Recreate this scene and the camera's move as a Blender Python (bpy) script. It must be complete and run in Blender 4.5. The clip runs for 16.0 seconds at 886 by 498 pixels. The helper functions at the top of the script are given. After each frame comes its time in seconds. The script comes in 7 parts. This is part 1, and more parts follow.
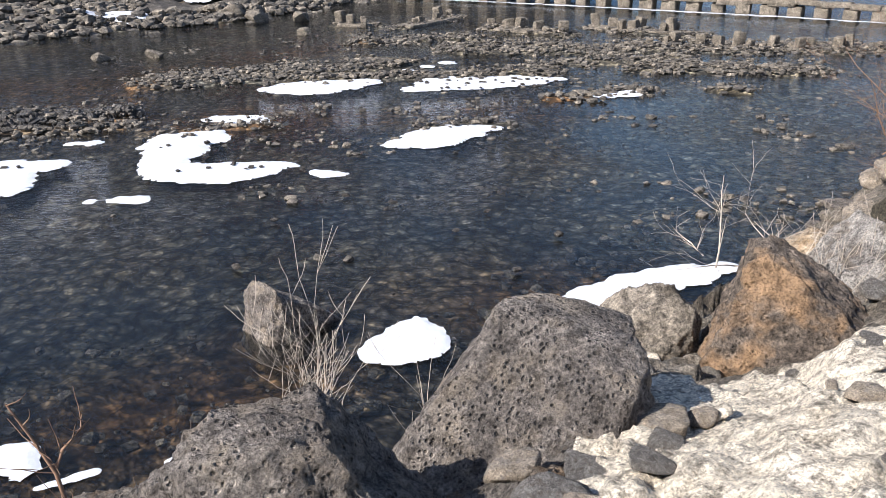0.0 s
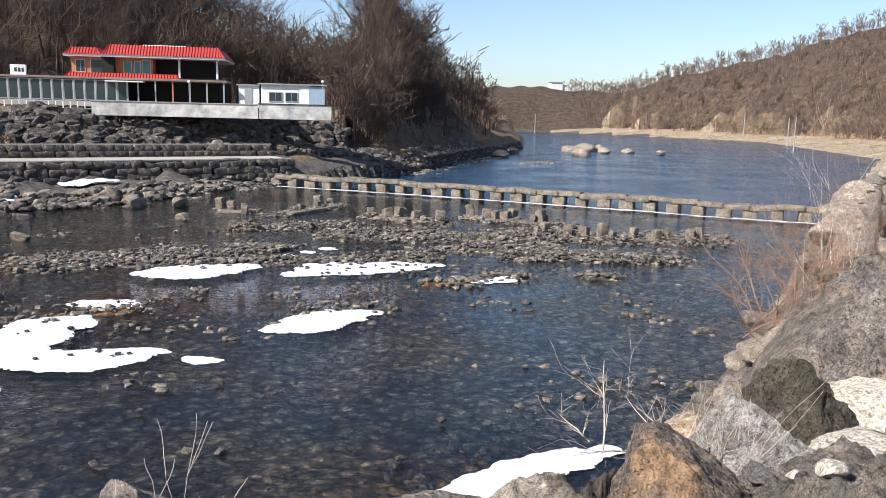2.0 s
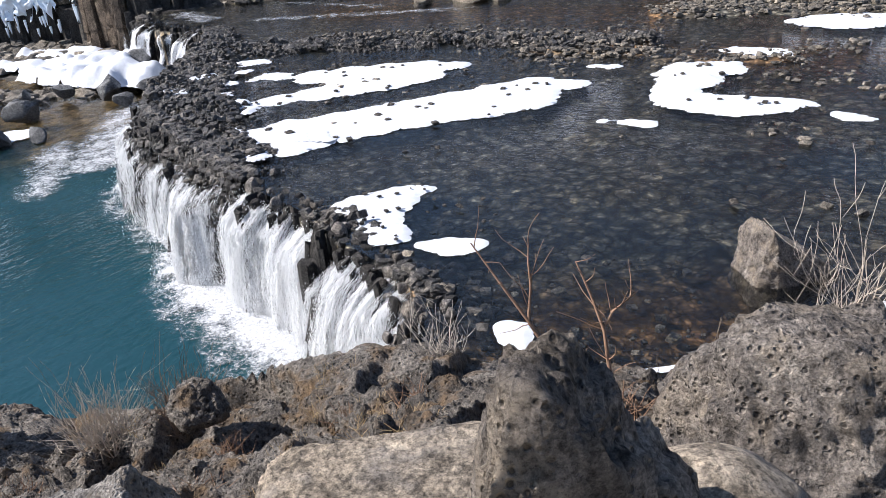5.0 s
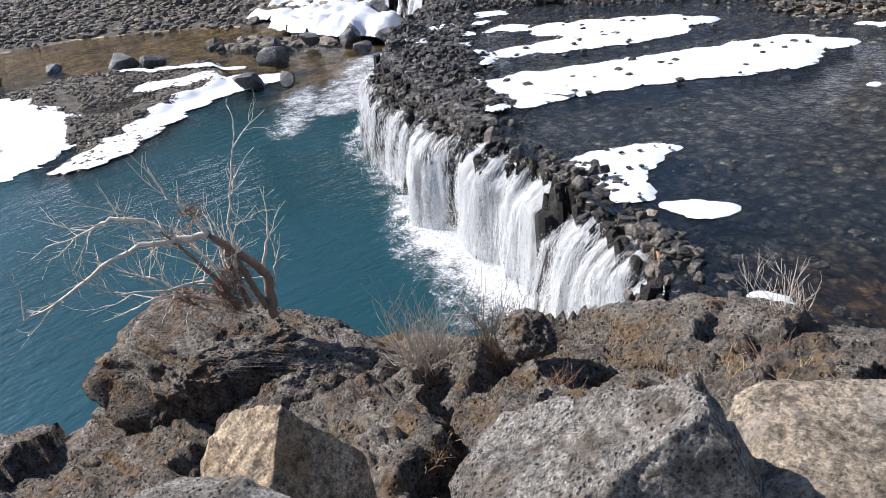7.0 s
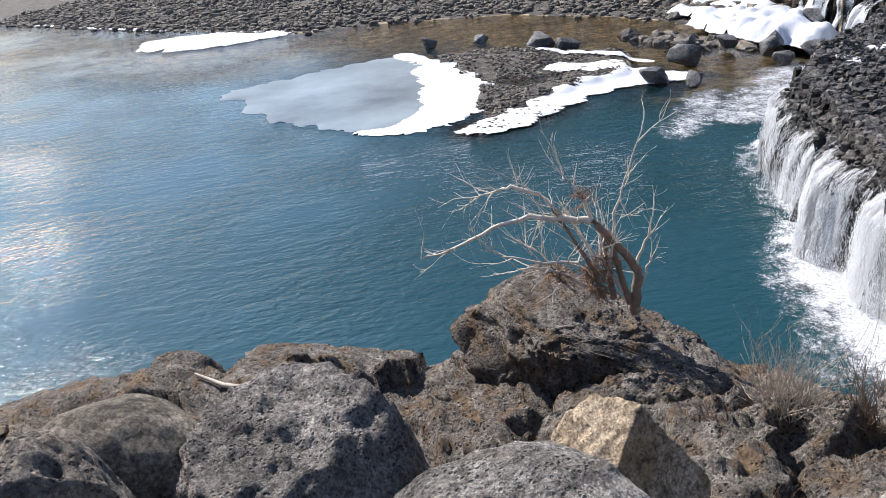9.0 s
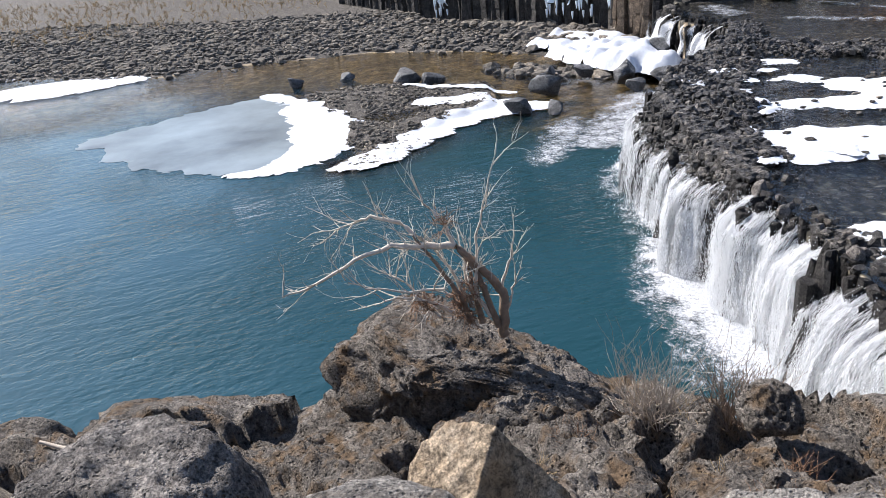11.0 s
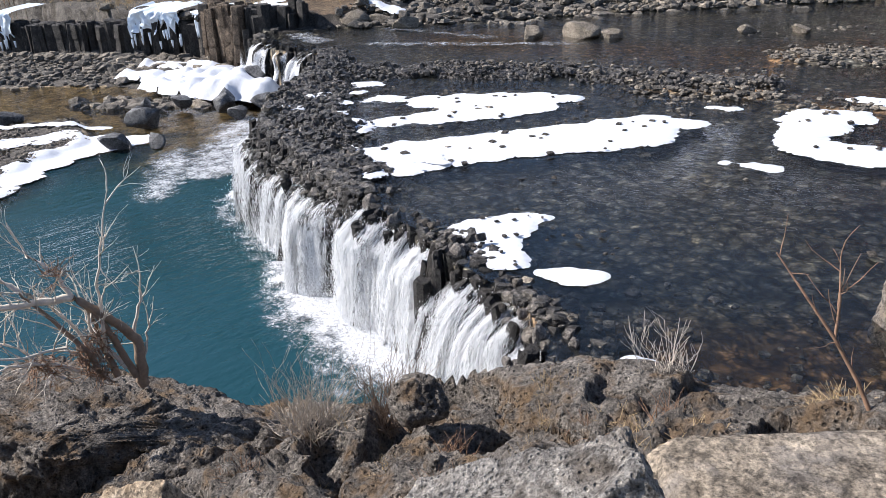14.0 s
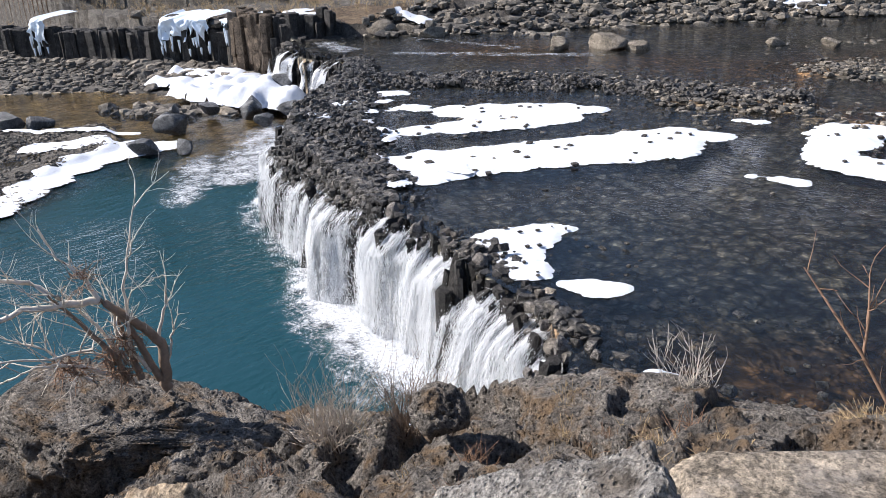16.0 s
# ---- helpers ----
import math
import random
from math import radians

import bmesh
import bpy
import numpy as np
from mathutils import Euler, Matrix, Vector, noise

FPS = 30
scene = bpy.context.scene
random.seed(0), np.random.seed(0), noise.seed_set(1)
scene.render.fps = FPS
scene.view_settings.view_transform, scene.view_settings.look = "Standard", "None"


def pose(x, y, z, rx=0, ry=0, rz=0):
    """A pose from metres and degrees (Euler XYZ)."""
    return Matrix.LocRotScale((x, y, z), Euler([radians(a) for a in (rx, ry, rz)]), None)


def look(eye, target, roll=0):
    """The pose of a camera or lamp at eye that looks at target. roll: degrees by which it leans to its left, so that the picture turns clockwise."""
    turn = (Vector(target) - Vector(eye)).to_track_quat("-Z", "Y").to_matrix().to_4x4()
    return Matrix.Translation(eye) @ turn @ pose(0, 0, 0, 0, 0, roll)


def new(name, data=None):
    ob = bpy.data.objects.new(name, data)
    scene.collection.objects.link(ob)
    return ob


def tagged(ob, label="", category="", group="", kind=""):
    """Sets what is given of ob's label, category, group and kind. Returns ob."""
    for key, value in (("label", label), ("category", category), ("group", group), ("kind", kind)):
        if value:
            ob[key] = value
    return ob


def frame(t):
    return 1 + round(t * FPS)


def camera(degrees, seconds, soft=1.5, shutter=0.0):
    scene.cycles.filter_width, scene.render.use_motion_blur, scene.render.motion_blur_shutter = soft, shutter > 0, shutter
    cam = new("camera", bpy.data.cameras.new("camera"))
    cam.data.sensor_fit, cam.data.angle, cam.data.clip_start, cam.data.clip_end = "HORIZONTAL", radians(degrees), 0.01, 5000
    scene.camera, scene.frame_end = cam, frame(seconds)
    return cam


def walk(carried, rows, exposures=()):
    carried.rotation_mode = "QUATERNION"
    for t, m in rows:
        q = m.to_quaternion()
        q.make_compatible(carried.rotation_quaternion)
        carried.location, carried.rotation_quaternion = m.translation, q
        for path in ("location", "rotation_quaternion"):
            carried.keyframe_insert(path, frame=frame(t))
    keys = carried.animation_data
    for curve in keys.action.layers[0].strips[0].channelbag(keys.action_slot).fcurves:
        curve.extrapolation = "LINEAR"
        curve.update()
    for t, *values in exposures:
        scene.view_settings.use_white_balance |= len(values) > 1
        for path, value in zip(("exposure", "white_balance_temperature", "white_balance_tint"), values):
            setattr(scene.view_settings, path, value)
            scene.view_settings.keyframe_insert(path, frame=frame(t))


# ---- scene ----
cam = camera(57.8, 16.0, 0.4)
PATH = [
    (0, (0.098, 0.12, 6.911), (0.077, 1.968, 6.145), -0.7),
    (0.5, (0.117, 0.139, 6.916), (0.261, 2.017, 6.242), 0.3),
    (1, (0.117, 0.168, 6.92), (0.312, 2.083, 6.375), 0.4),
    (1.5, (0.118, 0.144, 6.959), (0.377, 2.088, 6.563), 1.0),
    (2, (0.067, 0.223, 6.903), (0.346, 2.176, 6.577), 1.4),
    (2.5, (0.06, 0.206, 6.908), (0.344, 2.159, 6.582), 1.9),
    (3, (0.055, 0.175, 6.899), (0.255, 2.125, 6.506), 1.9),
    (3.5, (-0.005, 0.095, 6.873), (-0.093, 2.005, 6.288), -0.0),
    (4, (-0.034, 0.138, 6.793), (-0.573, 1.92, 6.062), -4.3),
    (4.5, (-0.044, 0.011, 6.824), (-0.926, 1.592, 5.975), -6.4),
    (5, (-0.124, -0.112, 6.829), (-1.219, 1.329, 5.976), -5.6),
    (5.2, (-0.129, -0.199, 6.867), (-1.3, 1.179, 6.014), -6.3),
    (7.3, (-0.752, -0.649, 6.784), (-2.24, 0.355, 5.902), -7.4),
    (7.5, (-0.757, -0.664, 6.79), (-2.296, 0.272, 5.921), -7.0),
    (8, (-0.746, -0.716, 6.802), (-2.465, -0.13, 5.966), -6.5),
    (8.5, (-0.733, -0.742, 6.816), (-2.526, -0.393, 6.002), -6.1),
    (8.7, (-0.692, -0.763, 6.853), (-2.497, -0.479, 6.041), -5.8),
    (10.8, (-0.807, -0.58, 6.701), (-2.601, -0.151, 5.928), -6.8),
    (11, (-0.77, -0.599, 6.744), (-2.527, -0.017, 5.986), -6.1),
    (11.5, (-0.704, -0.652, 6.811), (-2.263, 0.335, 6.037), -6.0),
    (12, (-0.732, -0.653, 6.789), (-2.083, 0.584, 5.987), -5.6),
    (12.5, (-0.783, -0.646, 6.757), (-2.042, 0.681, 5.949), -4.2),
    (13, (-0.801, -0.654, 6.746), (-2.052, 0.688, 5.95), -3.9),
    (13.5, (-0.809, -0.663, 6.742), (-2.061, 0.685, 5.959), -3.8),
    (14, (-0.825, -0.654, 6.727), (-2.084, 0.697, 5.96), -3.3),
    (14.5, (-0.842, -0.653, 6.717), (-2.115, 0.688, 5.953), -3.1),
    (15, (-0.848, -0.654, 6.719), (-2.133, 0.679, 5.962), -2.8),
    (15.5, (-0.833, -0.657, 6.727), (-2.13, 0.669, 5.98), -2.8),
    (16, (-0.827, -0.66, 6.728), (-2.133, 0.661, 5.985), -3.0),
]
walk(cam, [(t, look(eye, at, lean)) for t, eye, at, lean in PATH], [(0.0, 0.72, 6080, 13), (16.0, 0.72, 6080, 13)])

# ---- world, sun ----
SUN_YAW, SUN_UP = 119.0, 40.0      # degrees to the left of +y, degrees above the horizon
world = bpy.data.worlds.new("winter_sky")
scene.world = world
world.use_nodes = True
wn = world.node_tree.nodes
sky = wn.new("ShaderNodeTexSky")
sky.sky_type = "NISHITA"
sky.sun_disc = False
sky.sun_elevation = radians(SUN_UP)
sky.sun_rotation = radians(-SUN_YAW)
sky.air_density, sky.dust_density, sky.ozone_density = 1.0, 0.9, 2.2
wn["Background"].inputs["Strength"].default_value = 0.098
world.node_tree.links.new(sky.outputs[0], wn["Background"].inputs["Color"])
sun = new("sun", bpy.data.lights.new("sun", "SUN"))
sun.data.energy, sun.data.angle, sun.data.color = 5.3, radians(0.6), (1.0, 0.93, 0.83)
sa, se = radians(SUN_YAW), radians(SUN_UP)
sun.matrix_world = look((-math.sin(sa) * math.cos(se) * 60, math.cos(sa) * math.cos(se) * 60, math.sin(se) * 60), (0, 0, 0))


# ---- numeric tools ----
def hashed(ix, iy, iz, seed):
    with np.errstate(over="ignore"):
        h = (ix.astype(np.int64) * 374761393 + iy.astype(np.int64) * 668265263 + iz.astype(np.int64) * 2147483647 + seed * 974711) & 0xFFFFFFFF
        h = ((h ^ (h >> 13)) * 1274126177) & 0xFFFFFFFF
        h = ((h ^ (h >> 16)) * 2246822519) & 0xFFFFFFFF
        h = h ^ (h >> 15)
    return (h & 0xFFFFFF) / float(0x1000000)


def vnoise(x, y, z=0.0, seed=0):
    """Smooth value noise, -1 to 1."""
    x, y, z = np.broadcast_arrays(np.asarray(x, float), np.asarray(y, float), np.asarray(z, float))
    fx, fy, fz = np.floor(x), np.floor(y), np.floor(z)
    ux, uy, uz = x - fx, y - fy, z - fz
    ux, uy, uz = ux * ux * (3 - 2 * ux), uy * uy * (3 - 2 * uy), uz * uz * (3 - 2 * uz)
    total = 0.0
    for a in (0, 1):
        for b in (0, 1):
            for c in (0, 1):
                w = (ux if a else 1 - ux) * (uy if b else 1 - uy) * (uz if c else 1 - uz)
                total = total + w * hashed(fx + a, fy + b, fz + c, seed)
    return total * 2 - 1


def fbm(x, y, z=0.0, octaves=4, seed=0, gain=0.5):
    total, amp = 0.0, 1.0
    for k in range(octaves):
        f = 2.03 ** k
        total = total + amp * vnoise(np.asarray(x) * f + 3.1 * k, np.asarray(y) * f - 1.7 * k, np.asarray(z) * f, seed + k)
        amp *= gain
    return total


def cells(x, y, seed=0):
    """Distance to the nearest and second nearest cell point, and the nearest cell's random value."""
    fx, fy = np.floor(x), np.floor(y)
    d1, d2, who = np.full(x.shape, 9.0), np.full(x.shape, 9.0), np.zeros(x.shape)
    for a in (-1, 0, 1):
        for b in (-1, 0, 1):
            cx, cy = fx + a, fy + b
            r1, r2 = hashed(cx, cy, cx * 0, seed), hashed(cx, cy, cx * 0 + 1, seed)
            d = np.hypot(cx + r1 - x, cy + r2 - y)
            near = d < d1
            d2 = np.where(near, d1, np.minimum(d2, d))
            who = np.where(near, hashed(cx, cy, cx * 0 + 2, seed), who)
            d1 = np.where(near, d, d1)
    return d1, d2, who


def step(a, b, x):
    t = np.clip((np.asarray(x) - a) / (b - a), 0, 1)
    return t * t * (3 - 2 * t)


def line_distance(x, y, pts):
    """Signed distance to an open line: positive on its right-hand side as one walks along it."""
    best, sign = np.full(np.shape(x), 1e9), np.ones(np.shape(x))
    for (x0, y0), (x1, y1) in zip(pts[:-1], pts[1:]):
        dx, dy = x1 - x0, y1 - y0
        t = np.clip(((x - x0) * dx + (y - y0) * dy) / (dx * dx + dy * dy), 0, 1)
        d = np.hypot(x - x0 - t * dx, y - y0 - t * dy)
        s = np.where(dx * (y - y0) - dy * (x - x0) > 0, -1.0, 1.0)
        near = d < best - 1e-9
        sign = np.where(near, s, sign)
        best = np.where(near, d, best)
    return best * sign


def blob_distance(x, y, blobs):
    """Distance to a union of rounded bars (x0, y0, x1, y1, radius); negative inside."""
    best = np.full(np.shape(x), 1e9)
    for x0, y0, x1, y1, r in blobs:
        dx, dy = x1 - x0, y1 - y0
        t = np.clip(((x - x0) * dx + (y - y0) * dy) / max(dx * dx + dy * dy, 1e-9), 0, 1)
        d = np.hypot(x - x0 - t * dx, y - y0 - t * dy) - r
        k = 0.5
        h = np.clip(0.5 + 0.5 * (best - d) / k, 0, 1)
        best = np.where(best > 1e8, d, best * (1 - h) + d * h - k * h * (1 - h))
    return best


# ---- materials ----
def material(name, rough=0.9, spec=0.3):
    m = bpy.data.materials.new(name)
    m.use_nodes = True
    b = m.node_tree.nodes["Principled BSDF"]
    b.inputs["Roughness"].default_value = rough
    b.inputs["Specular IOR Level"].default_value = spec
    return m, m.node_tree.nodes, m.node_tree.links, b


def ramp(nodes, stops):
    r = nodes.new("ShaderNodeValToRGB")
    e = r.color_ramp.elements
    while len(e) < len(stops):
        e.new(0.5)
    for k, (p, c) in enumerate(stops):
        e[k].position = p
        e[k].color = (*c, 1) if len(c) == 3 else c
    return r


def coords(nodes, links, space, scale=(1, 1, 1)):
    """Texture coordinates in metres: the world's, or the object's own shifted by its random number."""
    mp = nodes.new("ShaderNodeMapping")
    mp.inputs["Scale"].default_value = scale
    if space == "world":
        links.new(nodes.new("ShaderNodeNewGeometry").outputs["Position"], mp.inputs["Vector"])
    else:
        info, mul = nodes.new("ShaderNodeObjectInfo"), nodes.new("ShaderNodeMath")
        mul.operation, mul.inputs[1].default_value = "MULTIPLY", 37.0
        links.new(info.outputs["Random"], mul.inputs[0])
        links.new(mul.outputs[0], mp.inputs["Location"])
        links.new(nodes.new("ShaderNodeTexCoord").outputs["Object"], mp.inputs["Vector"])
    return mp.outputs[0]


def tex(nodes, links, vec, scale, detail=6, rough=0.6, kind="NOISE"):
    if kind == "NOISE":
        n = nodes.new("ShaderNodeTexNoise")
        n.inputs["Detail"].default_value, n.inputs["Roughness"].default_value = detail, rough
    else:
        n = nodes.new("ShaderNodeTexVoronoi")
        n.feature = kind
    n.inputs["Scale"].default_value = scale
    links.new(vec, n.inputs["Vector"])
    return n.outputs[0]


def mixed(nodes, links, fac, a, b, how="MIX"):
    n = nodes.new("ShaderNodeMix")
    n.data_type, n.blend_type = "RGBA", how
    for k, v in ((0, fac), (6, a), (7, b)):
        if isinstance(v, (int, float)):
            n.inputs[k].default_value = v
        elif isinstance(v, tuple):
            n.inputs[k].default_value = (*v, 1)
        else:
            links.new(v, n.inputs[k])
    return n.outputs[2]


def stone(name, dark, mid, light, space="object", scale=1.0, bump=0.5, pits=0.0, rough=0.9, island=False, stain=None, pit_scale=28.0):
    """Natural stone: two scales of colour, grain, optional gas pits, a stain colour, and relief; hollows and pits are
    shaded in the colour too.
    """
    m, n, l, b = material(name, rough)
    v = coords(n, l, space)
    big = tex(n, l, v, 1.6 * scale, 5, 0.62)
    r1 = ramp(n, [(0.3, dark), (0.52, mid), (0.72, light)])
    l.new(big, r1.inputs[0])
    fine = tex(n, l, v, 26 * scale, 10, 0.82)
    r2 = ramp(n, [(0.38, (0.16, 0.16, 0.16)), (0.5, (0.9, 0.9, 0.9)), (0.62, (1.7, 1.67, 1.62))])
    l.new(fine, r2.inputs[0])
    col = mixed(n, l, 0.85, r1.outputs[0], r2.outputs[0], "MULTIPLY")
    if stain:
        sp = tex(n, l, v, 2.7 * scale, 4, 0.6)
        r3 = ramp(n, [(0.5, (0, 0, 0)), (0.64, (1, 1, 1))])
        l.new(sp, r3.inputs[0])
        col = mixed(n, l, r3.outputs[0], col, stain)
    if island:
        rnd = n.new("ShaderNodeNewGeometry").outputs["Random Per Island"]
        r4 = ramp(n, [(0.0, (0.5, 0.5, 0.52)), (0.6, (1.0, 0.97, 0.92)), (1.0, (1.6, 1.5, 1.35))])
        l.new(rnd, r4.inputs[0])
        col = mixed(n, l, 0.9, col, r4.outputs[0], "MULTIPLY")
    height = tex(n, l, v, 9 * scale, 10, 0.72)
    # cavity shade put into the colour: low relief darker, high relief lighter
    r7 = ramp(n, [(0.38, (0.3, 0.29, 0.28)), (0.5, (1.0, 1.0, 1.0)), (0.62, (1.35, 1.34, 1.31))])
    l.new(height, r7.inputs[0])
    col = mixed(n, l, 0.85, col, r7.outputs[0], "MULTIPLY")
    speck = tex(n, l, v, 75 * scale ** 0.5, 3, 0.7)
    r8 = ramp(n, [(0.36, (0.4, 0.39, 0.38)), (0.48, (1.0, 1.0, 1.0)), (0.6, (1.0, 1.0, 1.0)), (0.7, (1.5, 1.48, 1.44))])
    l.new(speck, r8.inputs[0])
    col = mixed(n, l, 0.8, col, r8.outputs[0], "MULTIPLY")
    if pits:
        bend = n.new("ShaderNodeTexNoise")
        bend.inputs["Scale"].default_value, bend.inputs["Detail"].default_value = pit_scale * 0.45, 4
        l.new(v, bend.inputs["Vector"])
        bent = n.new("ShaderNodeVectorMath")
        bent.operation = "MULTIPLY_ADD"
        bent.inputs[1].default_value = (0.55 / pit_scale,) * 3
        l.new(bend.outputs["Color"], bent.inputs[0])
        l.new(v, bent.inputs[2])
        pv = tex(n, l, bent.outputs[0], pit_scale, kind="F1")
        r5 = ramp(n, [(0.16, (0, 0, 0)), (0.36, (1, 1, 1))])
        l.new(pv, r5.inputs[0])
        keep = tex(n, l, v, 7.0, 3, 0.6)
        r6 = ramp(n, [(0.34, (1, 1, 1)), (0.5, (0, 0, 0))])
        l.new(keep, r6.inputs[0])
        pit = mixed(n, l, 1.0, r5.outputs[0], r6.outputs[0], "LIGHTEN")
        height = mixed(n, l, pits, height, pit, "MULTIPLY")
        # pits darken in colour as well, standing in for their own shadow
        pit_shade = ramp(n, [(0.0, (0.2, 0.19, 0.18)), (0.6, (1, 1, 1))])
        l.new(pit, pit_shade.inputs[0])
        col = mixed(n, l, min(1.0, pits * 1.2), col, pit_shade.outputs[0], "MULTIPLY")
    bp = n.new("ShaderNodeBump")
    bp.inputs["Strength"].default_value, bp.inputs["Distance"].default_value = bump, 0.2 / scale
    l.new(height, bp.inputs["Height"])
    l.new(bp.outputs[0], b.inputs["Normal"])
    l.new(col, b.inputs["Base Color"])
    return m


def water(name, tint, wave, bump, rough, body=None, depth_name="", run=(0.45, 1.0), share=0.24):
    """Clear water over its bed: a tinted pass-through and a mirror by Fresnel; body adds the colour of deep, cloudy
    water and, upstream, of reflected sky.
    """
    m, n, l, b = material(name)
    n.remove(b)
    v = coords(n, l, "world", (1, 1, 1))
    h1 = tex(n, l, coords(n, l, "world", (*run, 1)), wave, 3, 0.5)
    h2 = tex(n, l, coords(n, l, "world", (run[0] ** 0.5, run[1] ** 0.5, 1)), wave * 2.7, 3, 0.55)
    hh = mixed(n, l, 0.4, h1, h2)
    calm = tex(n, l, v, 0.12, 3, 0.5)
    rc = ramp(n, [(0.38, (0.25, 0.25, 0.25)), (0.62, (1, 1, 1))])
    l.new(calm, rc.inputs[0])
    bp = n.new("ShaderNodeBump")
    bp.inputs["Distance"].default_value = bump
    l.new(rc.outputs[0], bp.inputs["Strength"])
    l.new(hh, bp.inputs["Height"])
    fr = n.new("ShaderNodeFresnel")
    fr.inputs["IOR"].default_value = 1.333
    l.new(bp.outputs[0], fr.inputs["Normal"])
    clear = n.new("ShaderNodeBsdfTransparent")
    clear.inputs[0].default_value = (*tint, 1)
    under = clear.outputs[0]
    if body:
        d = n.new("ShaderNodeBsdfDiffuse")
        d.inputs[0].default_value = (*body, 1)
        mx = n.new("ShaderNodeMixShader")
        if depth_name:
            # green where the falls churn the water up; farther off, sky reflection painted as a bluer body
            sky_tint = n.new("ShaderNodeAttribute")
            sky_tint.attribute_name = "sky_tint"
            hue = ramp(n, [(0.0, body), (1.0, (body[0] * 3.4, body[1] * 2.0, body[2] * 2.3))])
            l.new(sky_tint.outputs["Fac"], hue.inputs[0])
            l.new(hue.outputs[0], d.inputs[0])
            at = n.new("ShaderNodeAttribute")
            at.attribute_name = depth_name
            l.new(at.outputs["Fac"], mx.inputs[0])
        else:
            mx.inputs[0].default_value = share
        l.new(bp.outputs[0], d.inputs["Normal"])
        l.new(under, mx.inputs[1])
        l.new(d.outputs[0], mx.inputs[2])
        under = mx.outputs[0]
    g = n.new("ShaderNodeBsdfGlossy")
    g.inputs["Roughness"].default_value = rough
    l.new(bp.outputs[0], g.inputs["Normal"])
    mx = n.new("ShaderNodeMixShader")
    l.new(fr.outputs[0], mx.inputs[0])
    l.new(under, mx.inputs[1])
    l.new(g.outputs[0], mx.inputs[2])
    l.new(mx.outputs[0], n["Material Output"].inputs["Surface"])
    return m


def veil(name, colour, scale, low, high, space="world", uv=False, extra=0.0):
    """White water: foam threads that let what is behind them show between."""
    m, n, l, b = material(name, 0.55, 0.3)
    b.inputs["Base Color"].default_value = (*colour, 1)
    if uv:
        mp = n.new("ShaderNodeMapping")
        mp.inputs["Scale"].default_value = scale
        l.new(n.new("ShaderNodeTexCoord").outputs["UV"], mp.inputs["Vector"])
        v, s = mp.outputs[0], 1.0
    else:
        v, s = coords(n, l, space, scale), 1.0
    f = tex(n, l, v, s, 6, 0.68)
    f2 = tex(n, l, v, 3.7 if uv else 5.5, 8, 0.8)
    f = mixed(n, l, 0.55, f, f2)
    # noise greys the white in streaks: thin water, plus shading put into the colour
    thin = ramp(n, [(0.4, tuple(c * 0.48 for c in colour)), (0.57, colour)])
    l.new(f2, thin.inputs[0])
    l.new(thin.outputs[0], b.inputs["Base Color"])
    at = n.new("ShaderNodeAttribute")
    at.attribute_name = "cover"
    add = n.new("ShaderNodeMath")
    add.operation = "ADD"
    l.new(f, add.inputs[0])
    l.new(at.outputs["Fac"], add.inputs[1])
    r = ramp(n, [(low, (0, 0, 0)), (high, (1, 1, 1))])
    l.new(add.outputs[0], r.inputs[0])
    l.new(r.outputs[0], b.inputs["Alpha"])
    bp = n.new("ShaderNodeBump")
    bp.inputs["Strength"].default_value, bp.inputs["Distance"].default_value = 0.8, 0.08
    l.new(f, bp.inputs["Height"])
    l.new(bp.outputs[0], b.inputs["Normal"])
    return m


def plain(name, colour, rough=0.7, metal=0.0, grain=0.25, scale=6.0, bump=0.15, space="object"):
    m, n, l, b = material(name, rough)
    b.inputs["Metallic"].default_value = metal
    v = coords(n, l, space)
    f = tex(n, l, v, scale, 6, 0.65)
    r = ramp(n, [(0.3, tuple(c * (1 - grain) for c in colour)), (0.7, tuple(min(1, c * (1 + grain * 0.6)) for c in colour))])
    l.new(f, r.inputs[0])
    l.new(r.outputs[0], b.inputs["Base Color"])
    bp = n.new("ShaderNodeBump")
    bp.inputs["Strength"].default_value, bp.inputs["Distance"].default_value = bump, 0.02
    l.new(f, bp.inputs["Height"])
    l.new(bp.outputs[0], b.inputs["Normal"])
    return m


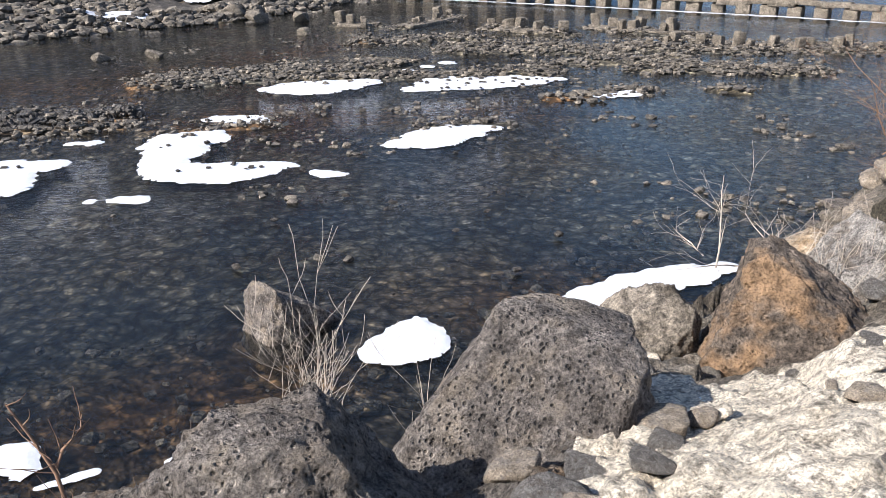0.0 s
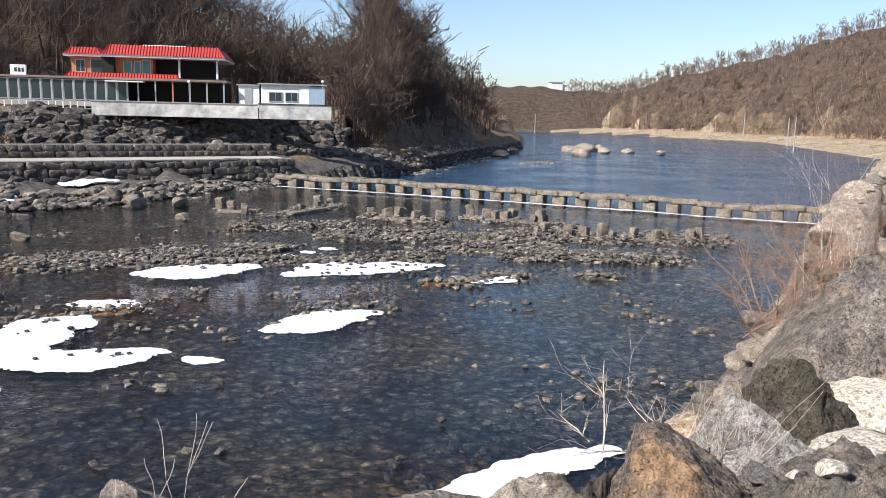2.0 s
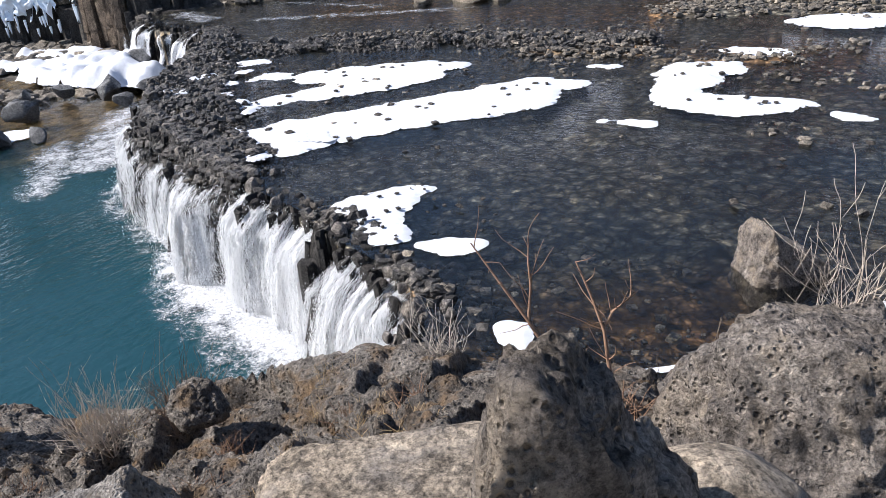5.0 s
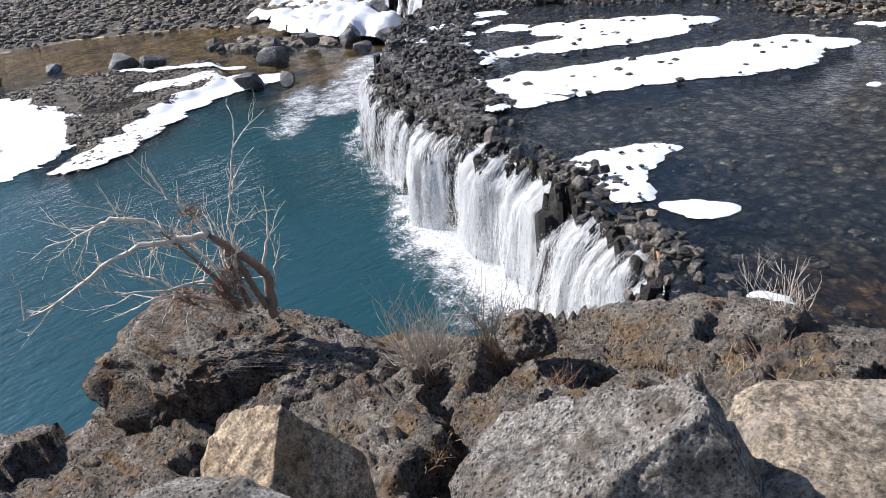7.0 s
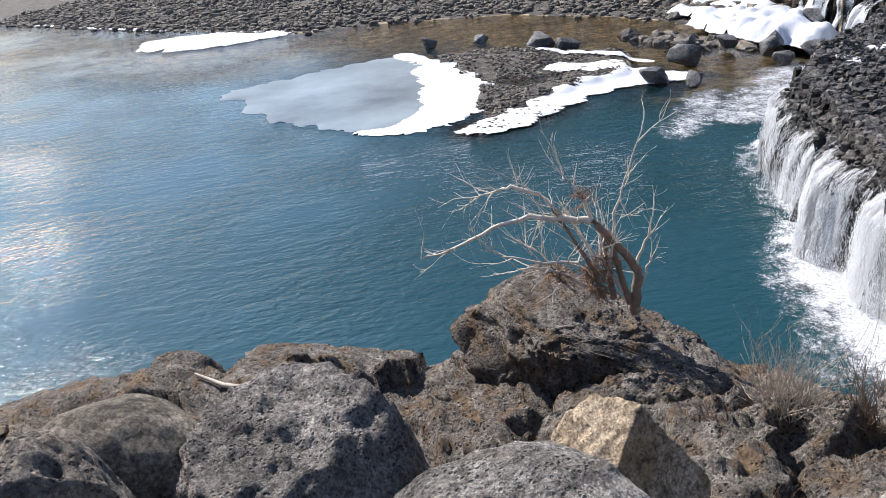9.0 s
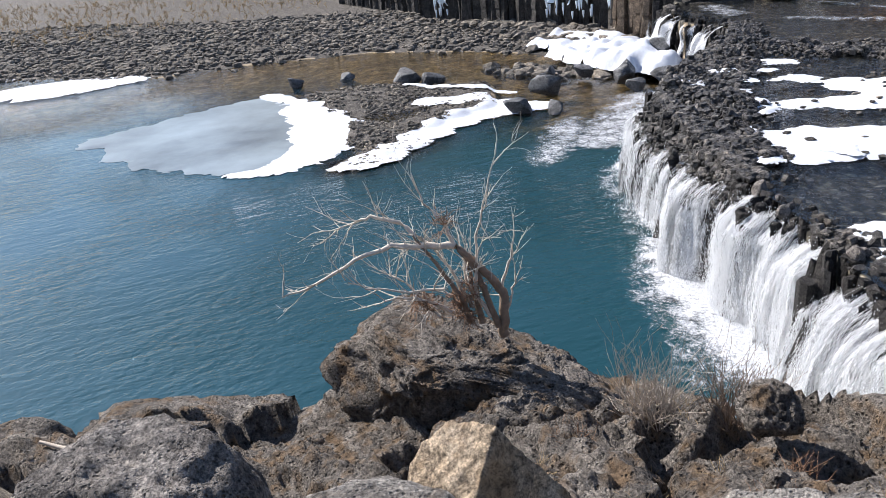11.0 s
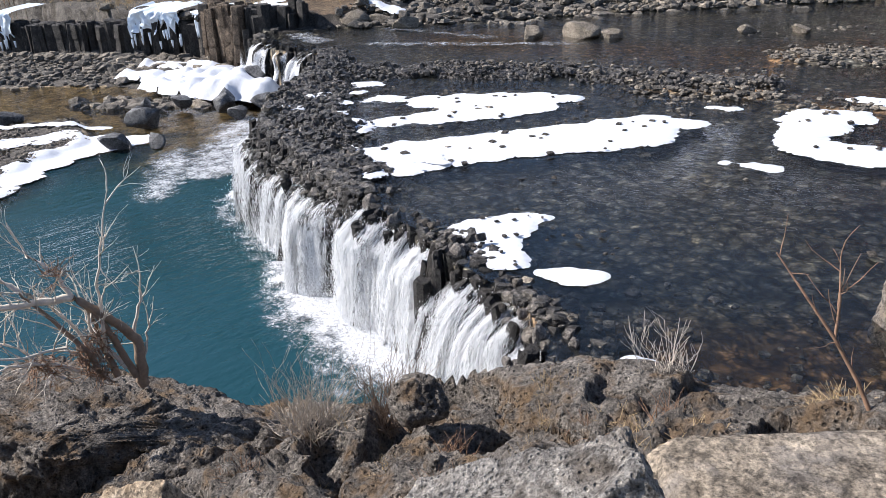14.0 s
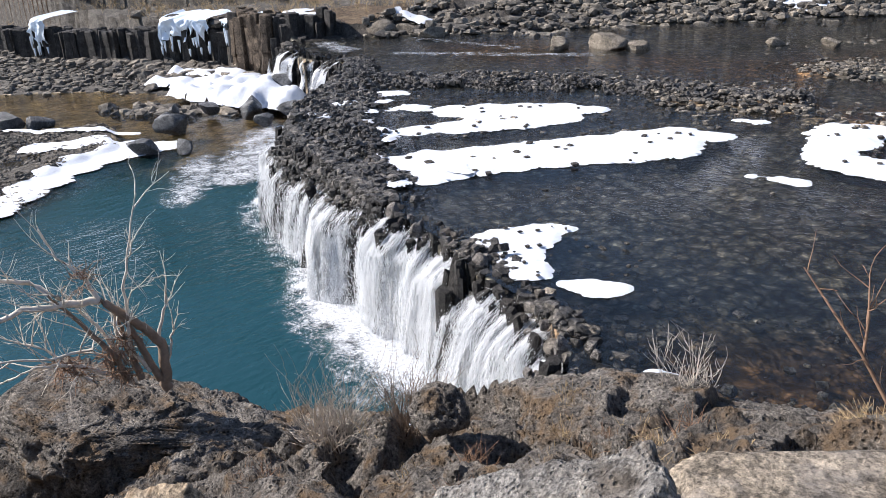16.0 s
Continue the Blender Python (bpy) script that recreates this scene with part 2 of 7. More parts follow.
def river_bed(name):
    """Stones of the bed, told apart by tone: slate and olive in the current, rusty brown by the near bank and,
    upstream, where the hill's reflection is painted on.
    """
    m, n, l, b = material(name, 0.8)
    v = coords(n, l, "world")
    warp = n.new("ShaderNodeVectorMath")
    warp.operation = "MULTIPLY_ADD"
    nz = n.new("ShaderNodeTexNoise")
    nz.inputs["Scale"].default_value = 3.0
    l.new(v, nz.inputs["Vector"])
    l.new(nz.outputs["Color"], warp.inputs[0])
    warp.inputs[1].default_value = (0.25, 0.25, 0.0)
    l.new(v, warp.inputs[2])
    tone = None
    for scale, amount in ((3.2, 1.0), (8.5, 0.75)):
        c = n.new("ShaderNodeTexVoronoi")
        c.inputs["Scale"].default_value = scale
        l.new(warp.outputs[0], c.inputs["Vector"])
        g = n.new("ShaderNodeSeparateColor")
        l.new(c.outputs["Color"], g.inputs[0])
        r = ramp(n, [(0.0, (0.35, 0.35, 0.35)), (0.55, (0.85, 0.85, 0.85)), (0.85, (1.2, 1.2, 1.16)), (1.0, (1.9, 1.85, 1.75))])
        l.new(g.outputs[0], r.inputs[0])
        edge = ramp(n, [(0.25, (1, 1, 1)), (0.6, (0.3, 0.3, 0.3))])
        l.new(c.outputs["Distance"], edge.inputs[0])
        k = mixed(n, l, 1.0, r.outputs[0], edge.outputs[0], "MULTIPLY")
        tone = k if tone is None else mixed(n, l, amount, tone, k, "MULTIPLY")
    region = tex(n, l, v, 0.22, 4, 0.6)
    base = ramp(n, [(0.34, (0.19, 0.185, 0.165)), (0.5, (0.3, 0.27, 0.205)), (0.66, (0.42, 0.345, 0.225))])
    l.new(region, base.inputs[0])
    at = n.new("ShaderNodeAttribute")
    at.attribute_name = "brown"
    col = mixed(n, l, at.outputs["Fac"], base.outputs[0], (0.4, 0.215, 0.09))
    col = mixed(n, l, 1.0, col, tone, "MULTIPLY")
    l.new(col, b.inputs["Base Color"])
    return m


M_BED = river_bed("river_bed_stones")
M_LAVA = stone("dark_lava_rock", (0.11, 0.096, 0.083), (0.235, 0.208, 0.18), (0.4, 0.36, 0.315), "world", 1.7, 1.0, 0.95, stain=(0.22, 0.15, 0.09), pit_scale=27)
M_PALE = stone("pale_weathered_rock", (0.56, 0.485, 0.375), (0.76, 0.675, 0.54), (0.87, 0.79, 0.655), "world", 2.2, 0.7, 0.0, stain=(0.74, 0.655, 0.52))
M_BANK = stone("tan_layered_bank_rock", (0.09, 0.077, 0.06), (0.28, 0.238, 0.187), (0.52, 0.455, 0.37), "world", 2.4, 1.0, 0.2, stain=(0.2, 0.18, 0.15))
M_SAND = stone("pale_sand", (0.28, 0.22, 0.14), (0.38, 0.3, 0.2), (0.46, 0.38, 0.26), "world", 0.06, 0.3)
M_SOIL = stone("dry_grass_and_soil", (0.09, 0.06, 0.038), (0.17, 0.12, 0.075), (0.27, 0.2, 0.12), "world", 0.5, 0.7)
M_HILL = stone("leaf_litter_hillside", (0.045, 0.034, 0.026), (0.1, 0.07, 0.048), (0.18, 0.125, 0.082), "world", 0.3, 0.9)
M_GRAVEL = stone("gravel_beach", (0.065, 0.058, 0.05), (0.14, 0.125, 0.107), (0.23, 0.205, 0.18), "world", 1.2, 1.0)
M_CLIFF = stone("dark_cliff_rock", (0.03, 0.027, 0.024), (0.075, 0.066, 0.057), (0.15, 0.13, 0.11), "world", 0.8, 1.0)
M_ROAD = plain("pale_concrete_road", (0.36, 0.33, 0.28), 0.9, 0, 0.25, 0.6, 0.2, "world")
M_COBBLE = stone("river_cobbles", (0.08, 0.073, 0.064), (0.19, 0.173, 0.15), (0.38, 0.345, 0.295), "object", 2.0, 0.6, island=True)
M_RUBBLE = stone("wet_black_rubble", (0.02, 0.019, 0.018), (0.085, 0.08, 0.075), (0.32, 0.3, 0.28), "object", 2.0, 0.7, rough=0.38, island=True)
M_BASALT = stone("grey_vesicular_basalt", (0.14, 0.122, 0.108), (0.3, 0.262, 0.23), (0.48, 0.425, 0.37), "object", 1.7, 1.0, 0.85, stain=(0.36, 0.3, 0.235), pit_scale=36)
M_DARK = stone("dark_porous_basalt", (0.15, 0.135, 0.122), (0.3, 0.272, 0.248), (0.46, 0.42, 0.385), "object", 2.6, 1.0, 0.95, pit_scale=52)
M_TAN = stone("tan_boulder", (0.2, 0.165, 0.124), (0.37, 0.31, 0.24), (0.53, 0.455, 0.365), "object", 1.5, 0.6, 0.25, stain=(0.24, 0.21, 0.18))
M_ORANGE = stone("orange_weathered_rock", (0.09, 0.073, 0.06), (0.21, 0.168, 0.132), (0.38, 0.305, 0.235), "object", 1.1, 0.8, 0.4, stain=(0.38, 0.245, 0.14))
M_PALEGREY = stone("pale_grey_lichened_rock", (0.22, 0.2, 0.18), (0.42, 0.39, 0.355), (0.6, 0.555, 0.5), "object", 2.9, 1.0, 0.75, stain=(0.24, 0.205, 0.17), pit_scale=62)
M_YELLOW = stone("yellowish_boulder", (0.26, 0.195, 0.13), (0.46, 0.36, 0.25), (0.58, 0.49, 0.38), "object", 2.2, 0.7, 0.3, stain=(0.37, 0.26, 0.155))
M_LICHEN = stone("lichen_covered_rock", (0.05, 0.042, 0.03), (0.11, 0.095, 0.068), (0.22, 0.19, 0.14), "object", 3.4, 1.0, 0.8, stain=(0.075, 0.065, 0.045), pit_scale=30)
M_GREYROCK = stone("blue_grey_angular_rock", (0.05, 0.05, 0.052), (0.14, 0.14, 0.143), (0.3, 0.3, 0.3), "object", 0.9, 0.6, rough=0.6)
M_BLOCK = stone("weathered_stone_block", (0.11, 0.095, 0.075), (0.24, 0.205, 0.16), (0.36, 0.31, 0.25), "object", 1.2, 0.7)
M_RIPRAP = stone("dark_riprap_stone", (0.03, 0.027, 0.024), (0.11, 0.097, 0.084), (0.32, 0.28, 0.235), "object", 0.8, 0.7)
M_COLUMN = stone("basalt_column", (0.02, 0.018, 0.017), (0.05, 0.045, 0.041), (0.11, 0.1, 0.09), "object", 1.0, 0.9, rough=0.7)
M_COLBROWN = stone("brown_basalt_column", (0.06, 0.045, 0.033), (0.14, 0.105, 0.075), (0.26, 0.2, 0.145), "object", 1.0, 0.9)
M_SNOW = plain("old_snow", (0.6, 0.62, 0.66), 0.75, 0, 0.1, 5.0, 0.9, "world")
M_ICE = plain("frozen_icefall", (0.72, 0.79, 0.86), 0.35, 0, 0.12, 2.0, 0.6, "world")
M_PONDICE = plain("grey_lake_ice", (0.2, 0.235, 0.25), 0.3, 0, 0.6, 0.16, 0.08, "world")
M_TWIG = plain("bare_twigs", (0.26, 0.19, 0.135), 0.85, 0, 0.3, 20, 0.2)
M_BRANCH = plain("bleached_branch", (0.55, 0.47, 0.38), 0.8, 0, 0.35, 14, 0.3)
M_CROWN = plain("winter_twigs", (0.1, 0.07, 0.05), 0.9, 0, 0.5, 0.8, 0.2)
M_BARK = plain("brown_bark", (0.065, 0.049, 0.038), 0.9, 0, 0.4, 16, 0.5)
M_STRAW = plain("dry_straw", (0.45, 0.33, 0.18), 0.85, 0, 0.3, 20, 0.1)
M_FARWOOD = plain("winter_wood_haze", (0.185, 0.135, 0.1), 0.95, 0, 0.6, 0.3, 0.1, "world")
M_WATER = water("river_water", (0.88, 0.89, 0.87), 4.4, 0.075, 0.03, (0.05, 0.055, 0.06), "", (0.55, 1.0), 0.06)
# the blue body colour stands in for sky mirrored by the waves
M_REACH = water("upstream_water", (0.8, 0.8, 0.75), 0.8, 0.5, 0.1, (0.03, 0.07, 0.125), "", (0.6, 1.0), 0.85)
M_POOL = water("pool_water", (0.8, 0.74, 0.56), 1.9, 0.2, 0.05, (0.009, 0.042, 0.051), "deep", (1.0, 0.4))
M_FALL = veil("falling_water", (0.76, 0.77, 0.78), (17, 2.6, 1), 0.5, 0.6, uv=True)
M_FOAM = veil("foam", (0.74, 0.76, 0.79), (1.9, 1.9, 1.9), 0.5, 0.7)
M_SPRAY = plain("spray_drops", (0.82, 0.83, 0.84), 0.4, 0, 0.05, 5.0, 0.0)


# ---- building tools ----
def mesh_of(name, verts, faces, mat, smooth=True):
    me = bpy.data.meshes.new(name)
    me.from_pydata([tuple(v) for v in verts], [], faces)
    me.polygons.foreach_set("use_smooth", [smooth] * len(me.polygons))
    for m in (mat if isinstance(mat, (list, tuple)) else [mat]):
        me.materials.append(m)
    return me


def link(name, me, parent=None, label="", at=None):
    ob = new(name, me)
    if parent:
        ob.parent = parent
    if at is not None:
        ob.matrix_basis = at
    return tagged(ob, label)


def part(name, bm, mat, parent, label=""):
    """Links a bmesh as one mesh object under a thing or a part."""
    me = bpy.data.meshes.new(name)
    bm.to_mesh(me)
    bm.free()
    me.materials.append(mat)
    return link(name, me, parent, label)


def thing(name, label, category, at=None, group="", kind=""):
    ob = new(name)
    ob.empty_display_size = 0.2
    if at is not None:
        ob.matrix_basis = at
    return tagged(ob, label, category, group, kind)


def ico(level):
    bm = bmesh.new()
    bmesh.ops.create_icosphere(bm, subdivisions=level, radius=1.0)
    v = np.array([p.co[:] for p in bm.verts])
    f = [[p.index for p in q.verts] for q in bm.faces]
    bm.free()
    return v, f


ICO = {k: ico(k) for k in (1, 2, 3, 4, 5, 6)}


def rock_shape(level, size, seed, cuts=9, keep=0.72, rough=0.1, fine=0.03, pits=0.0, planes=(), square=1.0):
    """A boulder: a ball cut flat by planes, swollen by noise, with small pits. Sizes are its half extents."""
    v, f = ICO[level]
    rnd = np.random.RandomState(seed)
    p = np.sign(v) * np.abs(v) ** square
    for k in range(cuts):
        nrm = rnd.normal(size=3)
        nrm /= np.linalg.norm(nrm)
        over = np.maximum(0, p @ nrm - rnd.uniform(keep - 0.14, keep + 0.14))
        p -= over[:, None] * nrm * 0.93
    for nx, ny, nz, d in planes:
        nrm = np.array((nx, ny, nz)) / math.sqrt(nx * nx + ny * ny + nz * nz)
        p -= np.maximum(0, p @ nrm - d)[:, None] * nrm * 0.96
    o = seed * 7.3
    away = p / np.maximum(np.linalg.norm(p, axis=1), 1e-6)[:, None]
    swell = rough * fbm(p[:, 0] * 1.7 + o, p[:, 1] * 1.7, p[:, 2] * 1.7, 3, seed) + fine * fbm(p[:, 0] * 7 + o, p[:, 1] * 7, p[:, 2] * 7, 4, seed + 9, 0.6)
    if pits:
        q = vnoise(p[:, 0] * 13 + o, p[:, 1] * 13, p[:, 2] * 13, seed + 20)
        swell = swell - pits * step(0.25, 0.7, q)
    p = (p + away * swell[:, None]) * np.array(size)
    return p, f


def boulder(name, label, at, size, mat, seed, turn=(0, 0, 0), level=5, category="boulder", group="", **kw):
    p, f = rock_shape(level, size, seed, **kw)
    ob = link(name, mesh_of(name, p, f, mat), None, label, pose(*at, *turn))
    return tagged(ob, label, category, group)


def patch_mesh(name, blobs, cell, z, thick, mat, seed, wobble=0.35, ground=None, holes=(), wave=1.3):
    """A lens-shaped sheet (snow, ice, foam, gravel) over a union of rounded bars, with a ragged edge."""
    xs = [b[0] for b in blobs] + [b[2] for b in blobs]
    ys = [b[1] for b in blobs] + [b[3] for b in blobs]
    r = max(b[4] for b in blobs) + 1.0
    gx, gy = np.meshgrid(np.arange(min(xs) - r, max(xs) + r, cell), np.arange(min(ys) - r, max(ys) + r, cell), indexing="ij")

    def field(x, y):
        d = blob_distance(x, y, blobs) - 0.34 * wobble + wobble * (fbm(x * wave, y * wave, 0.5, 3, seed) * 0.6 + 0.35 * vnoise(x * wave * 3.3, y * wave * 3.3, 0.2, seed + 5) + 0.22 * vnoise(x * wave * 8, y * wave * 8, 0.2, seed + 6))
        if holes:
            d = np.maximum(d, -blob_distance(x, y, holes))
        return d

    for k in range(2):
        d = field(gx, gy)
        e = 0.02
        nx, ny = (field(gx + e, gy) - d) / e, (field(gx, gy + e) - d) / e
        g = np.maximum(nx * nx + ny * ny, 0.2)
        close = (np.abs(d) < cell * 0.8)
        if k == 0:
            inside = d < cell * 0.8
            gx = np.where(close, gx - np.clip(d * nx / g, -cell, cell) * 0.9, gx)
            gy = np.where(close, gy - np.clip(d * ny / g, -cell, cell) * 0.9, gy)
    d = field(gx, gy)
    gz = (np.maximum(ground(gx, gy), POOL) if ground else 0.0) + z + thick * (1 - np.exp(np.minimum(d, 0) / 0.22)) * (1 + 0.35 * fbm(gx * 0.8, gy * 0.8, 2.0, 3, seed + 3))
    ok = inside[:-1, :-1] & inside[1:, :-1] & inside[1:, 1:] & inside[:-1, 1:]
    idx = np.arange(gx.size).reshape(gx.shape)
    quads = np.stack([idx[:-1, :-1], idx[1:, :-1], idx[1:, 1:], idx[:-1, 1:]], -1)[ok]
    used = np.unique(quads)
    remap = np.full(gx.size, -1)
    remap[used] = np.arange(used.size)
    verts = np.stack([gx.ravel(), gy.ravel(), np.broadcast_to(gz, gx.shape).ravel()], -1)[used]
    me = mesh_of(name, verts, remap[quads].tolist(), mat)
    return me, d.ravel()[used]


def stones_mesh(name, places, mat, seed, squash=0.6, level=1, blocky=0.55):
    """Many loose stones in one mesh: rows of x, y, z, radius."""
    rnd = np.random.RandomState(seed)
    v0, f0 = ICO[level]
    f0 = np.array(f0)
    forms = []
    for k in range(12):
        p, _ = rock_shape(level, (1, 1, 1), seed * 31 + k, 7, 0.62, 0.12, 0.0)
        p = np.sign(p) * np.abs(p) ** blocky
        tilt = np.array(Euler((rnd.uniform(-0.5, 0.5), rnd.uniform(-0.5, 0.5), 0)).to_matrix())
        forms.append(p @ tilt.T)
    vs, fs, base = [], [], 0
    for x, y, z, r in places:
        p = forms[rnd.randint(12)] * (r * np.array((rnd.uniform(0.8, 1.35), rnd.uniform(0.7, 1.1), squash * rnd.uniform(0.75, 1.3))))
        a = rnd.uniform(0, 6.283)
        c, s = math.cos(a), math.sin(a)
        q = np.stack([p[:, 0] * c - p[:, 1] * s + x, p[:, 0] * s + p[:, 1] * c + y, p[:, 2] + z], -1)
        vs.append(q)
        fs.append(f0 + base)
        base += len(q)
    return mesh_of(name, np.concatenate(vs), np.concatenate(fs).tolist(), mat, False)


def tubes(paths, sides=4):
    """Thin tapered tubes along (points, radii): vertices and faces."""
    vs, fs = [], []
    for pts, rad in paths:
        base = len(vs)
        n = len(pts)
        for k in range(n):
            a = Vector(pts[min(k + 1, n - 1)]) - Vector(pts[max(k - 1, 0)])
            a = a.normalized() if a.length > 1e-6 else Vector((0, 0, 1))
            u = a.orthogonal().normalized()
            w = a.cross(u)
            for s in range(sides):
                t = 2 * math.pi * s / sides
                vs.append(tuple(Vector(pts[k]) + (u * math.cos(t) + w * math.sin(t)) * rad[k]))
        for k in range(n - 1):
            for s in range(sides):
                a, b = base + k * sides + s, base + k * sides + (s + 1) % sides
                fs.append((a, b, b + sides, a + sides))
    return vs, fs


def grow(rnd, start, way, length, radius, depth, out, bend=0.25, kids=(2, 4), spread=0.7, lift=0.15, steps=4, shrink=0.62):
    """Branches by recursion; out[depth] collects (points, radii)."""
    pts, rad = [Vector(start)], [radius]
    d = Vector(way).normalized()
    for k in range(steps):
        d = (d + Vector((rnd.gauss(0, bend), rnd.gauss(0, bend), rnd.gauss(0, bend) + lift)) * 0.5).normalized()
        pts.append(pts[-1] + d * (length / steps))
        rad.append(max(radius * (1 - 0.75 * (k + 1) / steps), 0.0012))
    out.setdefault(depth, []).append((pts, rad))
    if depth > 0:
        for k in range(rnd.randint(*kids)):
            j = rnd.randint(1, steps)
            side = Vector((rnd.gauss(0, 1), rnd.gauss(0, 1), rnd.gauss(0.2, 0.6))).normalized()
            grow(rnd, pts[j], (d * (1 - spread) + side * spread), length * shrink * rnd.uniform(0.7, 1.15), rad[j] * 0.62, depth - 1, out, bend, kids, spread, lift, steps, shrink)
    return out


def box(bm, x0, x1, y0, y1, z0, z1, bevel=0.0):
    r = bmesh.ops.create_cube(bm, size=1.0)
    for v in r["verts"]:
        v.co = Vector(((x0 + x1) / 2 + v.co.x * (x1 - x0), (y0 + y1) / 2 + v.co.y * (y1 - y0), (z0 + z1) / 2 + v.co.z * (z1 - z0)))
    if bevel:
        edges = list({e for v in r["verts"] for e in v.link_edges})
        bmesh.ops.bevel(bm, geom=edges, offset=bevel, segments=2, affect="EDGES", profile=0.5)
    return bm


def boxes(*rows, bevel=0.0):
    bm = bmesh.new()
    for r in rows:
        box(bm, *r, bevel=bevel)
    return bm


# ---- plan of the place ----
# The river's level is 0, the pool's is -3. Lines run with the land on their right-hand side.
POOL = -3.0
NEAR_RIVER = [(-8.3, 7.6), (-7.4, 8.9), (-5.2, 9.0), (-3.2, 9.7), (-1.2, 10.9), (0.8, 12.2), (4.2, 13.9), (6.0, 15.6), (8.0, 17.6), (10.0, 19.2), (12.6, 21.8), (17.3, 29.0),
              (30.8, 47.7), (50.0, 71.8), (118.0, 160.0), (165.0, 290.0), (150.0, 345.0), (112.0, 400.0), (140.0, 900.0)]
NEAR_POOL = [(-60.0, -70.0), (-30.0, -40.0), (-14.0, -19.0), (-9.6, -9.0), (-8.4, -4.0), (-8.0, 0.0), (-8.1, 4.0), (-8.3, 7.6)]
FAR_RIVER = [(90.0, 900.0), (95.0, 420.0), (80.0, 355.0), (58.0, 240.0), (43.0, 180.0), (28.0, 143.0), (9.5, 98.0), (1.0, 86.0), (-4.0, 78.5), (-7.0, 77.0), (-11.5, 68.0), (-15.0, 60.8), (-19.0, 57.6),
             (-22.5, 54.6), (-27.0, 51.2), (-31.0, 48.0), (-33.5, 45.0), (-37.0, 41.2), (-41.0, 38.0), (-44.5, 36.0), (-46.5, 33.5)]
HILL_FOOT = [(90.0, 900.0), (95.0, 420.0), (80.0, 355.0), (58.0, 240.0), (43.0, 180.0), (28.0, 143.0), (9.5, 98.0), (1.0, 86.0), (-4.0, 78.5), (-7.0, 77.0), (-12.5, 68.0), (-17.0, 63.5),
             (-25.5, 67.0), (-33.0, 62.0), (-39.0, 54.0), (-43.0, 45.0), (-45.0, 38.0), (-46.5, 33.5)]
CLIFF = [(-46.0, 35.5), (-48.0, 33.6), (-52.0, 32.6), (-56.0, 34.2), (-59.5, 33.0), (-66.0, 30.2), (-72.0, 28.0), (-80.0, 26.5), (-92.0, 25.5), (-112.0, 24.0), (-150.0, 18.0), (-400.0, 0.0)]
BEACH = [(-44.5, 30.0), (-50.0, 26.5), (-55.0, 25.5), (-60.0, 23.0), (-67.0, 17.0), (-70.5, 8.0), (-71.0, 0.0), (-86.0, -14.0), (-104.0, -30.0), (-180.0, -90.0), (-400.0, -260.0)]
CREST = [(-6.6, 7.4), (-7.7, 9.2), (-8.4, 9.8), (-9.4, 10.3), (-10.4, 10.6), (-11.7, 11.0), (-13.0, 11.7), (-14.5, 12.1), (-16.2, 12.6), (-18.2, 13.3), (-20.8, 14.4), (-23.5, 15.3),
         (-26.2, 16.8), (-28.4, 18.9), (-30.6, 21.9), (-33.4, 25.6), (-36.4, 28.4), (-39.0, 29.0), (-42.0, 29.6), (-45.5, 30.6), (-48.5, 33.0)]
BARS = [(-13, 37, -3, 41.6, 1.9), (-5, 49.5, 1, 50.5, 1.2), (1, 46, 8.8, 45.2, 2.0), (3, 54.5, 7.2, 51.5, 1.1), (9.5, 54.5, 14.6, 50.6, 1.2), (11, 46, 22, 44.4, 2.0), (10, 39.5, 17, 38.4, 1.6),
        (4.4, 32.7, 8, 34.2, 0.7), (11.4, 34, 12.2, 33.6, 0.7), (-10.4, 27.4, -6.5, 28.6, 0.5), (-0.6, 28.0, 2.0, 28.6, 0.4), (-8, 37.0, 4.3, 38.4, 0.9), (-16, 27.6, -12, 28.6, 0.6), (4.5, 40.5, 12, 42, 0.9), (-7.8, 57.4, -5, 56.8, 0.7), (-3.4, 55.4, 0.6, 61, 0.9)]
RUBBLE = [(-9.5, 10.6, -7.9, 9.8, 0.12), (-17.5, 14.1, -21.5, 15.6, 0.8), (-21.5, 15.8, -27.5, 19.5, 1.4), (-27, 20, -30, 23, 1.5), (-28, 21, -36, 28, 1.6), (-30, 25.5, -22, 29, 1.3), (-22, 29, -13, 30.5, 1.0), (-12.6, 11.9, -11.0, 11.2, 0.3)]
SPIT = [(-52.39, 9.04, -51.54, 8.86, 0.8), (-52, 10.71, -45.84, 9.17, 0.744), (-51.29, 12.29, -38.29, 8.62, 0.744), (-50.26, 13.76, -37.98, 9.89, 0.752), (-48.96, 15.1, -39.52, 11.81, 0.76), (-47.6, 16.37, -40.57, 13.67, 0.76), (-46.25, 17.58, -41.41, 15.55, 0.76), (-34.9, 7.2, -36.9, 10.4, 0.8)]
# first two: brown bed by the bank; the rest paint the brown hill's reflection
BROWN = [(-8, 9.6, -1, 12.2, 1.2), (-1, 12.4, 4, 15, 1.2), (-17, 30, -6, 30.5, 2.2), (-6, 30.5, 4, 32, 2.4), (-34, 38, -16, 36, 4.0), (-14, 42, -6, 50, 3.0)]


BRIDGE = [(-5.4, 78.8), (1.5, 75.0), (7.0, 71.9), (14.4, 67.0), (22.5, 61.6), (29.3, 56.4), (34.0, 53.6), (42.0, 50.0)]
WALL = [(8.0, 87.5), (-4.5, 79.8), (-26.0, 68.6), (-42.0, 60.0), (-56.0, 52.0)]


